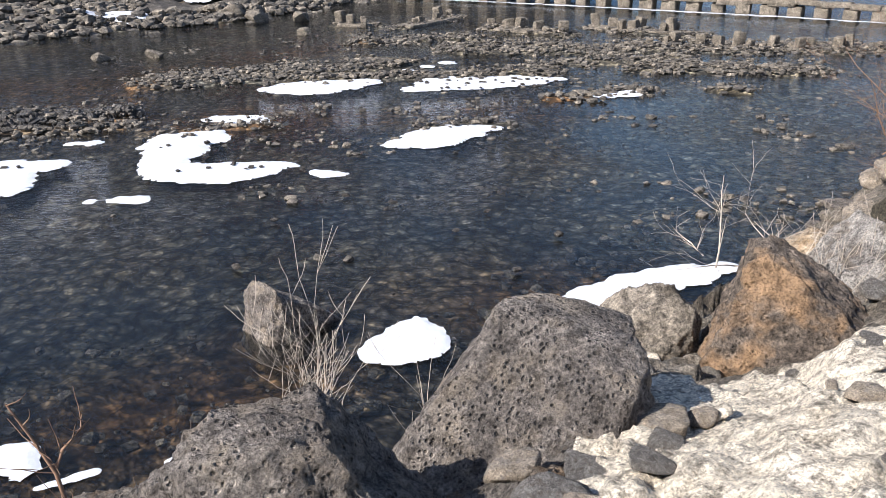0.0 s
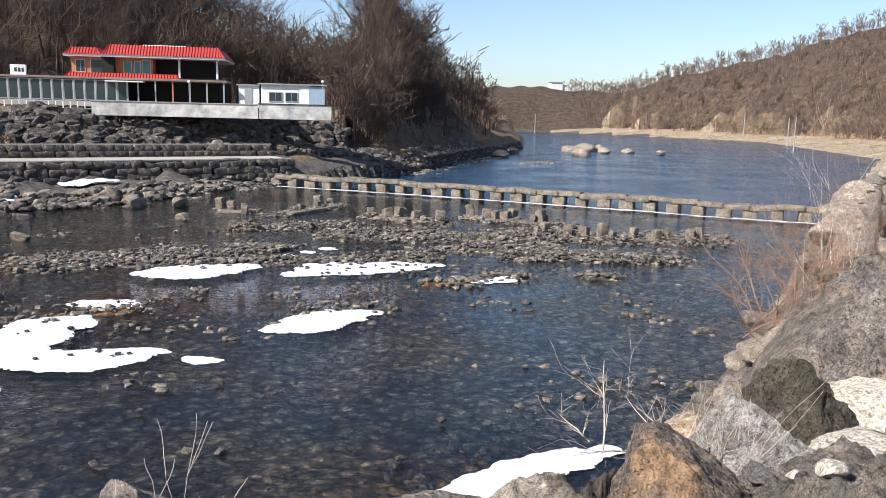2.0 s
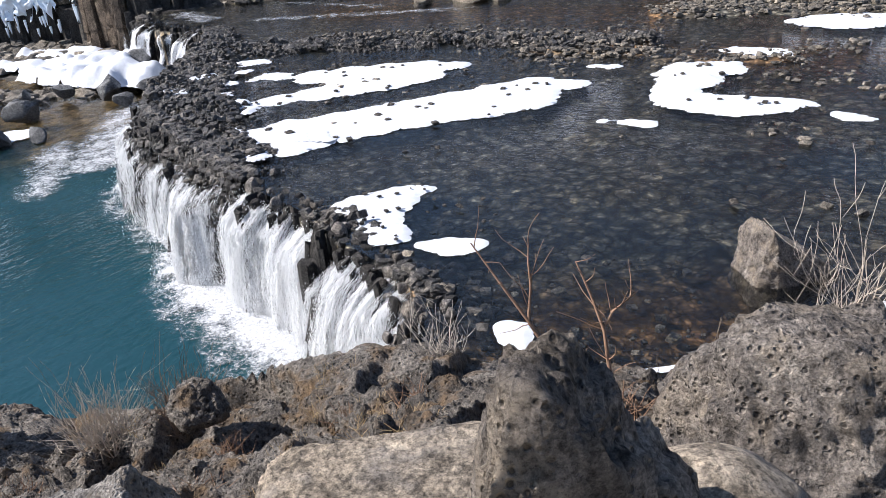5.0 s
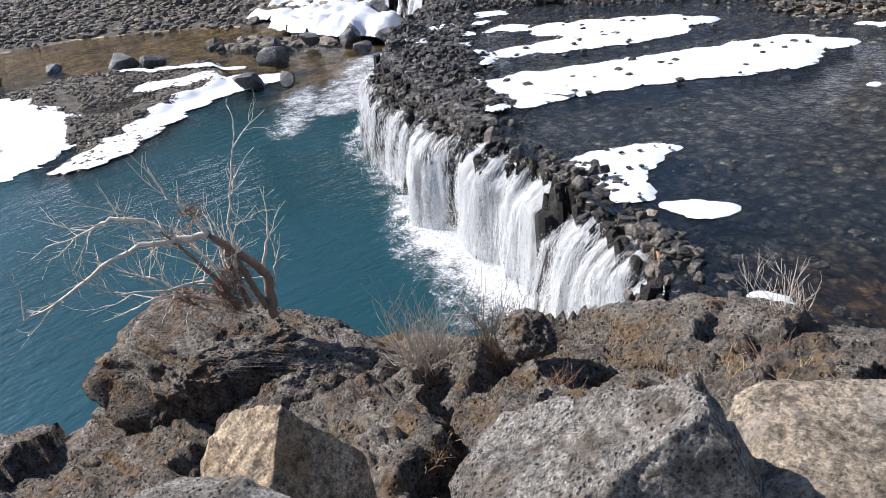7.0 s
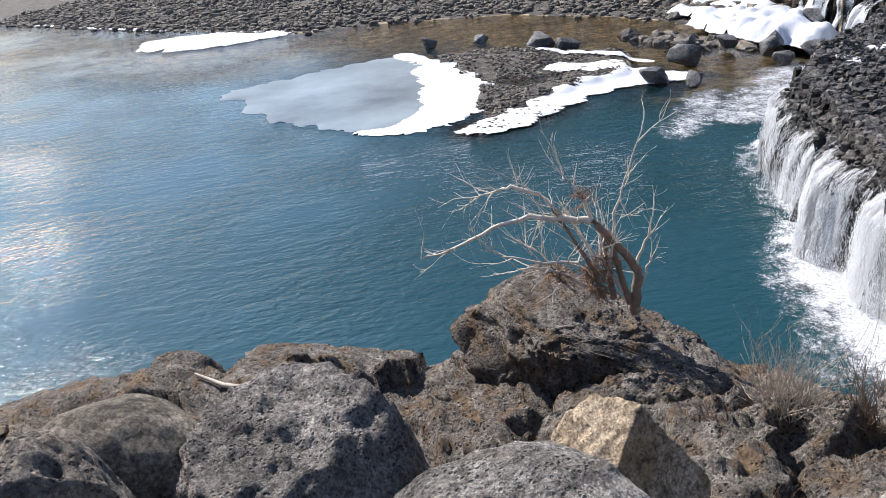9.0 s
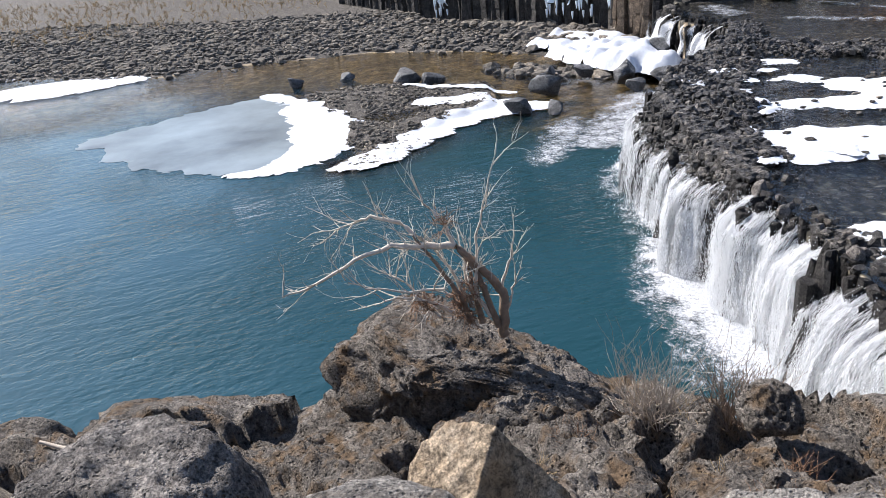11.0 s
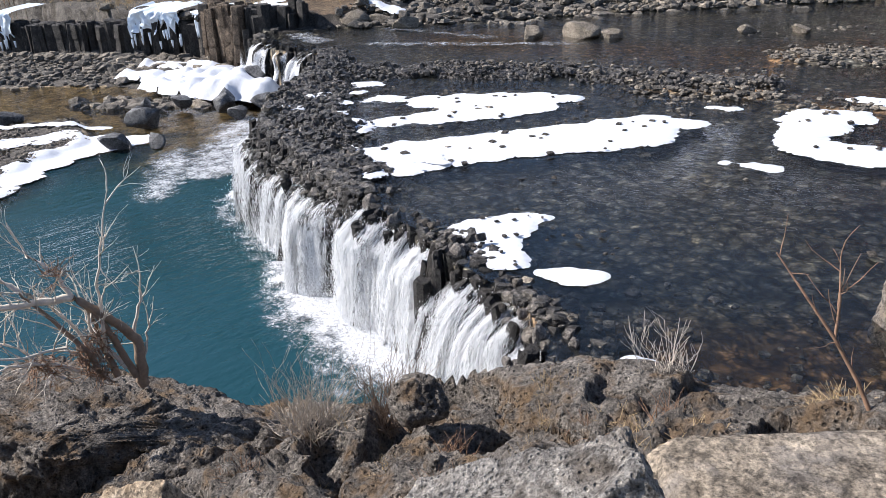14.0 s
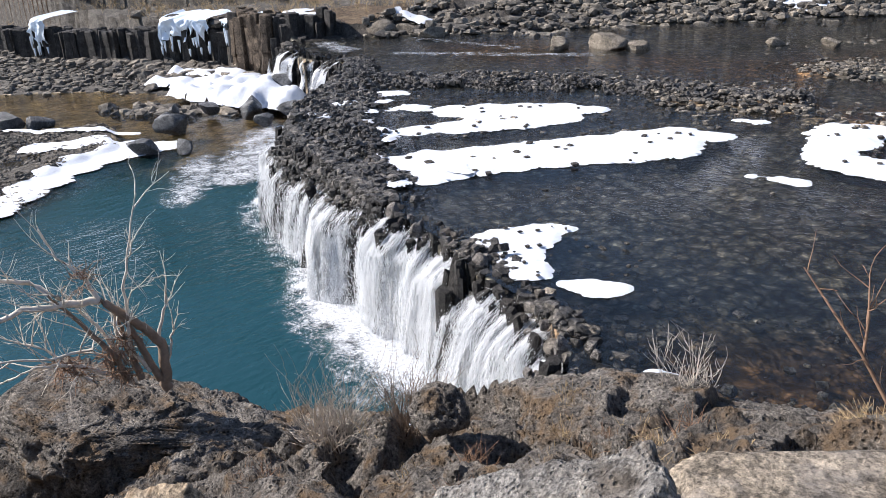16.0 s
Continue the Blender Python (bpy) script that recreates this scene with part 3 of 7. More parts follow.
def ground_parts(x, y):
    """Height of the land at x, y and which material covers it."""
    n1 = fbm(x * 0.35, y * 0.35, 0.3, 4, 11)
    n2 = fbm(x * 0.06, y * 0.06, 0.7, 3, 21)
    river_side = line_distance(x, y, NEAR_RIVER)
    pool_side = line_distance(x, y, NEAR_POOL)
    far_side = line_distance(x, y, FAR_RIVER)
    beach_in = line_distance(x, y, BEACH)
    cliff_in = line_distance(x, y, CLIFF)
    crest = line_distance(x, y, CREST)          # positive upstream
    reach = np.hypot(x, y)
    upstream = crest > 0
    # water beds
    bed = -0.33 + 0.13 * n1 + 0.06 * fbm(x * 1.5, y * 1.5, 0.1, 3, 31)
    bd = blob_distance(x, y, BARS) + 0.5 * n1
    bed = bed + 0.42 * step(0.9, -0.5, bd)
    rd = blob_distance(x, y, RUBBLE) + 0.4 * n1
    bed = bed + 0.34 * step(0.8, -0.3, rd)
    deep = POOL - 1.6 + 0.25 * n1
    sd = blob_distance(x, y, SPIT) + 0.25 * n1
    deep = deep + 1.72 * step(2.4, 0.0, sd)
    deep = np.maximum(deep, POOL - 0.16 - 0.02 * np.maximum(-beach_in, 0) + 0.05 * n1 - 1.3 * step(15, 24, -beach_in))
    z = np.where(upstream, bed, np.minimum(bed, deep))
    kind = np.zeros(x.shape, int)
    kind = np.where(~upstream & (sd < 0.4), 6, kind)
    # beach and plateau beyond the pool
    on_beach = (beach_in > -1.0) & ~upstream & (y < 60) & (x < -30)
    bz = POOL + 0.06 * beach_in + 0.12 * n1 * step(0, 4, beach_in)
    z = np.where(on_beach, np.maximum(z, np.minimum(bz, -1.9)), z)
    kind = np.where(~upstream & (beach_in > -16) & (sd > 0.4) & (x < -36), 3, kind)
    kind = np.where(on_beach & (beach_in > -0.3), 6, kind)
    top = 1.0 + 0.35 * n1 + 0.05 * np.maximum(cliff_in, 0) + 2.6 * step(16, 30, cliff_in) + 0.12 * np.clip(cliff_in - 34, 0, 60)
    lip = step(0.0, 0.5, cliff_in)
    on_cliff = (cliff_in > 0) & (x < -44) & (far_side < 9.0 + 0.0 * x)
    z = np.where(on_cliff, np.minimum(z * (1 - lip) + top * lip, 60), z)
    kind = np.where(on_cliff, np.where((cliff_in < 1.0) | ((cliff_in > 17) & (cliff_in < 29)), 7, 4), kind)
    # far bank: wall, road, rip-rap slope, terrace, wooded hill
    fd = far_side
    built = step(-42, -30, x) * step(12, 2, x)                       # where the wall and the road run
    shore = 0.25 * step(0, 3, fd) + 0.6 * step(-0.2, 3.5, fd) * (1 + n1)
    wall_y = line_distance(x, y, WALL)
    a = shore + 1.0 * step(0.2, 1.4, wall_y) * built
    a = a + 0.5 * step(0, 8, wall_y)
    slope = step(8.5, 17.0, np.where(x > 2, np.minimum(fd, wall_y + 3), wall_y))
    a = a + 3.9 * slope + 1.0 * step(17, 19, wall_y)
    low = step(5, 30, x) * step(80, 96, y)
    a = a - 2.2 * slope * low
    hill_gain = np.where(x < 40, 1.0, 0.8) * (1 - 0.72 * step(115, 220, y))
    back = line_distance(x, y, HILL_FOOT)
    hill = np.maximum(back - 36 + 31 * step(0, 8, x), 0) * 1.7 * hill_gain * (1 + 0.25 * n2) * (0.3 + 0.7 * step(-48, -26, x))
    a = a + 100 * (1 - np.exp(-hill / 100)) * (0.35 + 0.65 * hill_gain) + 0.5 * n1 * step(30, 45, fd)
    on_far = (fd > -0.2) & ~on_cliff & (y > 33)
    z = np.where(on_far, np.maximum(z, a), z)
    kf = np.where((fd < 2.8) | (wall_y < -1.0) & (x < 0), 6, np.where((wall_y > 0.45) & (wall_y < 8.0) & (built > 0.5), 4, np.where(wall_y < 0.45, 4, np.where(wall_y < 22, 4, 5))))
    kf = np.where((built < 0.5) & (fd < 9), np.where(x > 0, 4, 7), kf)
    kind = np.where(on_far, kf, kind)
    # near bank: a rocky terrace that breaks off along a crest, seen from its middle
    nd = river_side
    rho = np.hypot(x + 0.6, y + 0.5)
    az = np.degrees(np.arctan2(-(x + 0.6), y + 0.5))
    fall_off = np.interp(az, (-60, -37, -33, -31, -28, -24, -20, -16, -10, 0, 10, 20, 30, 40, 50, 60, 70, 83, 90, 100, 110, 140),
                         (0.03, 0.05, 0.13, 0.23, 0.305, 0.37, 0.43, 0.5, 0.62, 0.66, 0.61, 0.625, 0.63, 0.64, 0.632, 0.615, 0.59, 0.6, 0.59, 0.54, 0.51, 0.5))
    brink = np.interp(az, (-60, -37, -33, -31, -28, -24, -20, -16, -10, 0, 10, 20, 30, 40, 50, 60, 70, 90, 110, 140),
                      (60, 40, 25, 17, 11, 8, 6.5, 6.0, 4.2, 3.3, 3.6, 3.9, 4.1, 4.3, 4.7, 5.3, 6.0, 6.4, 6.6, 7.0))
    zc = 6.8 - fall_off * brink
    bent_x, bent_y = x + 0.35 * fbm(x * 0.9, y * 0.9, 0.2, 3, 14), y + 0.35 * fbm(x * 0.9 + 7, y * 0.9, 0.2, 3, 16)
    lump1, lump2, who = cells(bent_x * 0.72, bent_y * 0.72, 5)
    near = step(60, 30, reach)
    left = step(1.2, -1.2, x - 0.25 * y + 0.55 + 0.7 * n1)                    # dark lava to the left, pale rock to the right
    # broad humps parted by a few open cracks, each tilted and broken into low steps
    hump = 0.3 * (who - 0.5) + 0.2 * (1 - np.minimum(lump1, 1) ** 2) - 0.26 * step(0.09, 0.0, lump2 - lump1) * step(-0.15, 0.25, vnoise(x * 0.8, y * 0.8, 0.5, 17))
    lumps = (hump - 0.08) * (0.3 + 0.7 * left)
    small1, small2, chip = cells(bent_x * 2.6, bent_y * 2.6, 6)
    shelf = fbm(x * 1.5, y * 1.5, 0.4, 4, 43, 0.55)
    wx, wy = x + 0.18 * shelf, y + 0.18 * fbm(x * 1.5 + 9, y * 1.5, 0.8, 3, 44)
    crag = 0.1 * vnoise(wx * 1.3, wy * 1.3, 0.3, 61) + 0.09 * np.abs(vnoise(wx * 3.3, wy * 3.3, 0.3, 62)) + 0.06 * np.abs(vnoise(wx * 8.1, wy * 8.1, 0.3, 63)) + 0.034 * vnoise(x * 17, y * 17, 0.3, 64)
    crag = crag + 0.07 * (chip - 0.5) * step(0.0, 0.06, small2 - small1) * step(0.0, 0.4, vnoise(x * 0.7 + 5, y * 0.7, 0.1, 66))
    hollow = step(0.42, 0.6, vnoise(x * 1.9, y * 1.9, 0.1, 47))                  # dark undercut pockets
    craggy = np.maximum(left, step(4.3, 6.5, rho))
    crag = crag * (0.3 + 0.7 * craggy) + 0.03 * fbm(x * 7, y * 7, 0.4, 5, 45, 0.72) * craggy - 0.16 * hollow * left + (1 - left) * (0.05 * np.abs(fbm(x * 2.4 - y * 0.6, y * 4, 0.3, 4, 48, 0.6)) + 0.02 * fbm(x * 7, y * 7, 0.4, 5, 45, 0.72))
    crag = crag * (0.25 + 0.75 * step(0.0, 0.5, np.abs(rho - brink + 0.1)))
    k = np.clip((rho - 1.3) / np.maximum(brink - 1.3, 0.5), 0, 1)
    inner = 5.0 + (zc - 5.0) * k ** (1.15 - 0.6 * step(28, 46, az))
    drop = np.where(az > 44, 7.0, 1.25) * np.maximum(rho - brink, 0)
    nz = np.where(rho < brink, inner, zc - drop) + (lumps + crag - 0.05) * step(0.9, 2.0, rho) * near * np.where(rho < brink, 1, 0.5)
    behind = (np.abs(az) > 125) | (az < -60)
    nz = np.where(behind, 5.0 + 0.2 * n1, nz)
    prof = 4.9 * (1 - np.exp(-(np.maximum(nd, 0) / 4.2) ** 1.3)) + lumps * near * step(0, 1, nd)
    outer = step(14, 22, rho)
    nz = np.where(az < -37, prof * outer + (5.0 - 0.012 * rho + lumps + crag) * (1 - outer), nz)
    nz = nz + 0.42 * np.exp(-((x - 0.85) ** 2 + (y - 1.7) ** 2) / 0.95)
    nz = nz + 0.26 * np.exp(-((x - 1.5) ** 2 + (y - 3.0) ** 2) / 1.2)
    nz = nz - 0.7 * np.exp(-((x - 4.5) ** 2 + (y - 6.4) ** 2) / 4.5) * (rho < brink)
    flat = step(100, 140, y)
    tall = 104 * (1 - 0.66 * step(230, 440, y))
    hill2 = np.maximum(nd - 30 - 8 * n2, 0) * 1.3 * flat
    far_near = prof * (1 - flat) + flat * 5.0 * (1 - np.exp(-np.maximum(nd, 0) / 30)) + tall * (1 - np.exp(-hill2 / tall)) * (1 + 0.15 * n2)
    nz = np.where((y > 60) | (nd > 60), far_near, nz)
    pd = pool_side
    on_near = np.where(y > 60, nd > -0.4, (rho < brink + 9) | (nd > 0)) & ((nd > -0.4) | (rho < brink + 0.2) | (az > 44) & (rho < brink + 1.2)) & (x > -40 - 0 * y)
    z = np.where(on_near, np.maximum(z, nz), z)
    kn = np.where(y > 100, np.where(nd < 24 + 4 * n1 + 8 * n2, 3, np.where(nd < 32 + 4 * n1, 4, 5)), np.where(left > 0.5, 1, np.where(rho < 5.0 + 1.2 * n1, 2, 9)))
    kn = np.where((nd > 26) & (y <= 100), 5, kn)
    kind = np.where(on_near & (nz > np.where(az > 44, -2.9, -0.1)), kn, kind)
    # the far end of the valley
    end = step(405, 470, y)
    z = np.where(y > 405, z * (1 - end) + (23.5 + 3 * n2) * end, z)
    kind = np.where(y > 405, 5, kind)
    kind = np.where((kind == 3) & (y > 100) & (z > 3.3), 5, kind)
    return z, kind


def ground(x, y):
    return ground_parts(np.asarray(x, float), np.asarray(y, float))[0]


def height(x, y):
    return float(ground(np.array([x]), np.array([y]))[0])


def build_ground():
    fine = np.arange(-46, 118, 0.25)
    coarse = np.arange(118, 314, 1.4)
    ang = np.radians(np.concatenate([fine, coarse]))                 # to the left of +y
    rad = [0.0, 0.35]
    while rad[-1] < 1000:
        rad.append(rad[-1] * (1.009 if rad[-1] < 8 else 1.015 if rad[-1] < 90 else 1.011 if rad[-1] < 380 else 1.03) + 0.003)
    rad = np.array(rad)
    rr, aa = np.meshgrid(rad, ang, indexing="ij")
    x, y = -np.sin(aa) * rr - 0.3, np.cos(aa) * rr - 0.2
    z, kind = ground_parts(x, y)
    nr, na = rr.shape
    idx = np.arange(nr * na).reshape(nr, na)
    nxt = np.roll(idx, -1, axis=1)
    quads = np.stack([idx[:-1], idx[1:], nxt[1:], nxt[:-1]], -1).reshape(-1, 4)
    me = bpy.data.meshes.new("ground")
    me.vertices.add(nr * na)
    me.vertices.foreach_set("co", np.stack([x, y, z], -1).ravel())
    me.loops.add(quads.size)
    me.loops.foreach_set("vertex_index", quads.ravel().astype(np.int32))
    me.polygons.add(len(quads))
    me.polygons.foreach_set("loop_start", np.arange(0, quads.size, 4, dtype=np.int32))
    for m in (M_BED, M_LAVA, M_PALE, M_SAND, M_SOIL, M_HILL, M_GRAVEL, M_CLIFF, M_ROAD, M_BANK):
        me.materials.append(m)
    tint = me.attributes.new("brown", "FLOAT", "POINT")
    tint.data.foreach_set("value", (0.92 * step(1.5, -2.0, blob_distance(x, y, BROWN) + 1.6 * fbm(x * 0.25, y * 0.25, 0.2, 3, 19))).ravel())
    me.polygons.foreach_set("material_index", kind[:-1].ravel().astype(np.int32))
    me.polygons.foreach_set("use_smooth", np.ones(len(quads), bool))
    me.update(calc_edges=True)
    me.validate()
    return tagged(new("ground", me), "river bed, rocky banks and wooded valley sides", "ground", kind="structure")


build_ground()


# ---- water ----
def sheet(name, outline, z, mat, label):
    bm = bmesh.new()
    vs = [bm.verts.new((x, y, z)) for x, y in outline]
    edges = [bm.edges.new((a, b)) for a, b in zip(vs, vs[1:] + vs[:1])]
    bmesh.ops.triangle_fill(bm, use_beauty=True, edges=edges)
    for f in bm.faces:
        if f.normal.z < 0:
            f.normal_flip()
    me = bpy.data.meshes.new(name)
    bm.to_mesh(me)
    bm.free()
    me.materials.append(mat)
    return tagged(new(name, me), label, "water", kind="structure")


sheet("water_river", CREST + [(-60, 50), (-60, 86), (-8.0, 80.3), *BRIDGE, (52, 46), (30, 5), (0, 4)], 0.0, M_WATER, "shallow dark river water over a stony bed")
sheet("water_upstream", [*BRIDGE[::-1], (-8.0, 80.3), (-60, 86), (-60, 120), (20, 440), (240, 440), (240, 120), (52, 46)], 0.0, M_REACH, "river water held above the stepping bridge, blue with painted sky reflection")


def build_pool():
    gx, gy = np.meshgrid(np.arange(-150, -4, 1.0), np.arange(-80, 38, 1.0), indexing="ij")
    c = line_distance(gx, gy, CREST)
    d = POOL - ground(gx, gy)
    ok = c < 1.2
    ok = ok[:-1, :-1] & ok[1:, :-1] & ok[1:, 1:] & ok[:-1, 1:]
    idx = np.arange(gx.size).reshape(gx.shape)
    quads = np.stack([idx[:-1, :-1], idx[1:, :-1], idx[1:, 1:], idx[:-1, 1:]], -1)[ok]
    me = mesh_of("water_pool", np.stack([gx.ravel(), gy.ravel(), np.full(gx.size, POOL)], -1), quads.tolist(), M_POOL)
    a = me.attributes.new("deep", "FLOAT", "POINT")
    a.data.foreach_set("value", np.clip((d.ravel() - 0.35) / 1.1, 0, 0.97) ** 0.7)
    # grows away from the falls, where reflected sky is painted into the body colour
    a = me.attributes.new("sky_tint", "FLOAT", "POINT")
    a.data.foreach_set("value", step(5, 26, -c.ravel() + 3 * fbm(gx.ravel() * 0.12, gy.ravel() * 0.12, 0, 3, 5)))
    tagged(new("water_pool", me), "deep teal pool below the waterfall", "water", kind="structure")


build_pool()


def along(line, s):
    """Point and left-hand normal at distance s along a line."""
    for (x0, y0), (x1, y1) in zip(line[:-1], line[1:]):
        d = math.hypot(x1 - x0, y1 - y0)
        if s <= d:
            return x0 + (x1 - x0) * s / d, y0 + (y1 - y0) * s / d, -(y1 - y0) / d, (x1 - x0) / d
        s -= d
    return x1, y1, -(y1 - y0) / d, (x1 - x0) / d


def length_of(line):
    return sum(math.hypot(b[0] - a[0], b[1] - a[1]) for a, b in zip(line[:-1], line[1:]))


# the ledge under the falls: upright six-sided columns
def column_mesh(seed, r, h, mat):
    rnd = random.Random(seed)
    bm = bmesh.new()
    ring = [(math.cos(a) * r * rnd.uniform(0.72, 1.2), math.sin(a) * r * rnd.uniform(0.72, 1.2)) for a in [k * math.pi / 3 + rnd.uniform(-0.16, 0.16) for k in range(6)]]
    rows = []
    levels = [0.0, -0.06, -h * 0.3, -h * 0.33, -h * 0.66, -h * 0.7, -h]
    for k, z in enumerate(levels):
        g = (0.82, 1.0, 1.02, 0.93, 1.05, 0.95, 1.06)[k] * rnd.uniform(0.97, 1.04)
        sx, sy = rnd.uniform(-0.03, 0.03), rnd.uniform(-0.03, 0.03)
        rows.append([bm.verts.new((x * g + sx, y * g + sy, z + rnd.uniform(-0.05, 0.05) * (k < 2))) for x, y in ring])
    for a, b in zip(rows[:-1], rows[1:]):
        for k in range(6):
            bm.faces.new((a[k], b[k], b[(k + 1) % 6], a[(k + 1) % 6]))
    bm.faces.new(rows[0])
    bmesh.ops.recalc_face_normals(bm, faces=bm.faces)
    me = bpy.data.meshes.new("column")
    bm.to_mesh(me)
    bm.free()
    me.materials.append(mat)
    return me


def build_ledge():
    ledge = thing("falls_ledge", "dark wet basalt columns forming the waterfall's edge", "rock ledge", kind="structure")
    shapes = [column_mesh(k, 0.17, 3.3, M_COLUMN) for k in range(12)]
    rnd = random.Random(3)
    total = length_of(CREST)
    s, made, rest = 1.3, 0, bmesh.new()
    while s < total - 0.6:
        x, y, nx, ny = along(CREST, s)
        big = 1.0 if s < 19 else 1.3
        broken = 11.3 < s < 21.5
        wave = 0.3 * float(vnoise(s * 1.1, 4.0, 0, 9))
        for row in range(5 if broken else 3):
            # the face steps down outwards where the water only trickles through
            o = (0.85 - row * 0.27 if broken else (0.36 if s < 11.4 else 0.12) - row * 0.34) * big + rnd.uniform(-0.14, 0.14) + wave
            j = rnd.uniform(-0.16, 0.16)
            if broken:
                z = (-1.7, -1.1, -0.55, -0.2, 0.02)[row] + rnd.gauss(0, 0.4) * (row < 4)
                z = max(min(z, 0.12), POOL + 0.4)
            else:
                z = 0.05 - (0.15 + 1.2 * rnd.random() ** 1.5) * (row == 0) - rnd.random() ** 2 * 0.4 * (row == 1) - 0.12 * rnd.random()
            m = pose(x + nx * o - ny * j, y + ny * o + nx * j, z, rnd.uniform(-16, 16), rnd.uniform(-16, 16), rnd.uniform(0, 360)) @ Matrix.Diagonal((big * rnd.uniform(0.5, 1.2), big * rnd.uniform(0.5, 1.2), 1, 1))
            me = shapes[rnd.randrange(12)]
            if made < 300:
                link("column", me, ledge, "", m)
                made += 1
            else:
                n0 = len(rest.verts)
                rest.from_mesh(me)
                rest.verts.ensure_lookup_table()
                for k in range(n0, len(rest.verts)):
                    rest.verts[k].co = m @ rest.verts[k].co
        s += 0.2 * big * (1 if s < 19 else 1.2)
    tagged(part("columns_beyond", rest, M_COLUMN, ledge), kind="stuff")
    return ledge


build_ledge()


FULLNESS = ((1.2, -0.35), (1.7, -0.06), (2.6, 0.0), (4.6, 0.0), (5.9, -0.02), (6.3, -0.16), (6.9, -0.12), (7.3, -0.01), (8.0, 0.0), (8.5, -0.08), (9.0, 0.02), (11.4, 0.02), (13.5, -0.01), (15.0, -0.06), (17.0, -0.07), (20.0, -0.1), (23.6, -0.14), (24.2, -0.3))
THROW = ((1.2, 0.85), (5.0, 0.7), (7.0, 0.45), (8.0, 0.5), (11.0, 0.55), (13.5, 0.4), (24.0, 0.3))
SINK = ((1.2, 0.45), (3.0, 0.28), (5.5, 0.2), (6.4, 0.6), (7.0, 0.45), (7.6, 0.2), (10.8, 0.16), (12.0, 0.3), (14.0, 0.5), (16.0, 0.5), (19.0, 0.7), (24.0, 0.8))
CUM = np.concatenate([[0], np.cumsum([math.hypot(b[0] - a[0], b[1] - a[1]) for a, b in zip(CREST[:-1], CREST[1:])])])
CREST_XY = np.array(CREST)
MIDS = (CUM[:-1] + CUM[1:]) / 2
NORMALS = np.array([(-(b[1] - a[1]) / math.hypot(b[0] - a[0], b[1] - a[1]), (b[0] - a[0]) / math.hypot(b[0] - a[0], b[1] - a[1])) for a, b in zip(CREST[:-1], CREST[1:])])


def table(rows, s):
    return np.interp(s, [a for a, b in rows], [b for a, b in rows])


def fullness(s):
    return table(FULLNESS, s) + 0.11 * vnoise(s * 1.9, 2.5, 0, 12) + 0.2 * vnoise(s * 5.3, 7.5, 0, 13) + 0.1 * vnoise(s * 13.0, 2.5, 0, 23) + 0.16 * vnoise(s * 0.75, 3.5, 0, 18) * step(11, 12.5, s)


def sink(s):
    """How far below the brink the water first turns white."""
    return table(SINK, s) * (1 + 0.5 * vnoise(s * 2.1, 1.0, 0, 16)) + 0.3 * np.maximum(0, vnoise(s * 3.2, 1.0, 0, 19)) + 0.12 * np.maximum(0, vnoise(s * 9.0, 1.0, 0, 20))


def fall_points(s, t, throw, top, end, layer):
    """Points on the falling sheet: s along the crest, t from the brink (0) to the pool (1)."""
    x, y = np.interp(s, CUM, CREST_XY[:, 0]), np.interp(s, CUM, CREST_XY[:, 1])
    nx, ny = np.interp(s, MIDS, NORMALS[:, 0]), np.interp(s, MIDS, NORMALS[:, 1])
    wave = 0.3 * vnoise(s * 1.1, 4.0, 0, 9)
    ridge = 0.12 * vnoise(s * 2.2, layer * 3.7 + t * 0.7, 0, 8) + 0.05 * vnoise(s * 8.5, layer * 5.1 + t * 2.6, 0, 10) + 0.12 * vnoise(s * 1.7, t * 3.5 + layer, 0, 14)
    stepped = 0.6 * step(11.2, 12.2, s) * step(22.5, 21, s)
    o = wave + 0.1 + stepped - 0.22 * layer + 0.36 * np.minimum(1, t * 4) + throw * np.sqrt(np.maximum(0, t - 0.04)) + ridge * np.minimum(1, t * 3)
    lean = 0.1 * vnoise(s * 0.9, layer, 0, 15) * t
    z = top + 0.04 * (1 - np.minimum(1, t * 8)) + (end - top) * t ** 1.3
    return np.stack([x + nx * o - ny * lean, y + ny * o + nx * lean, z], -1)


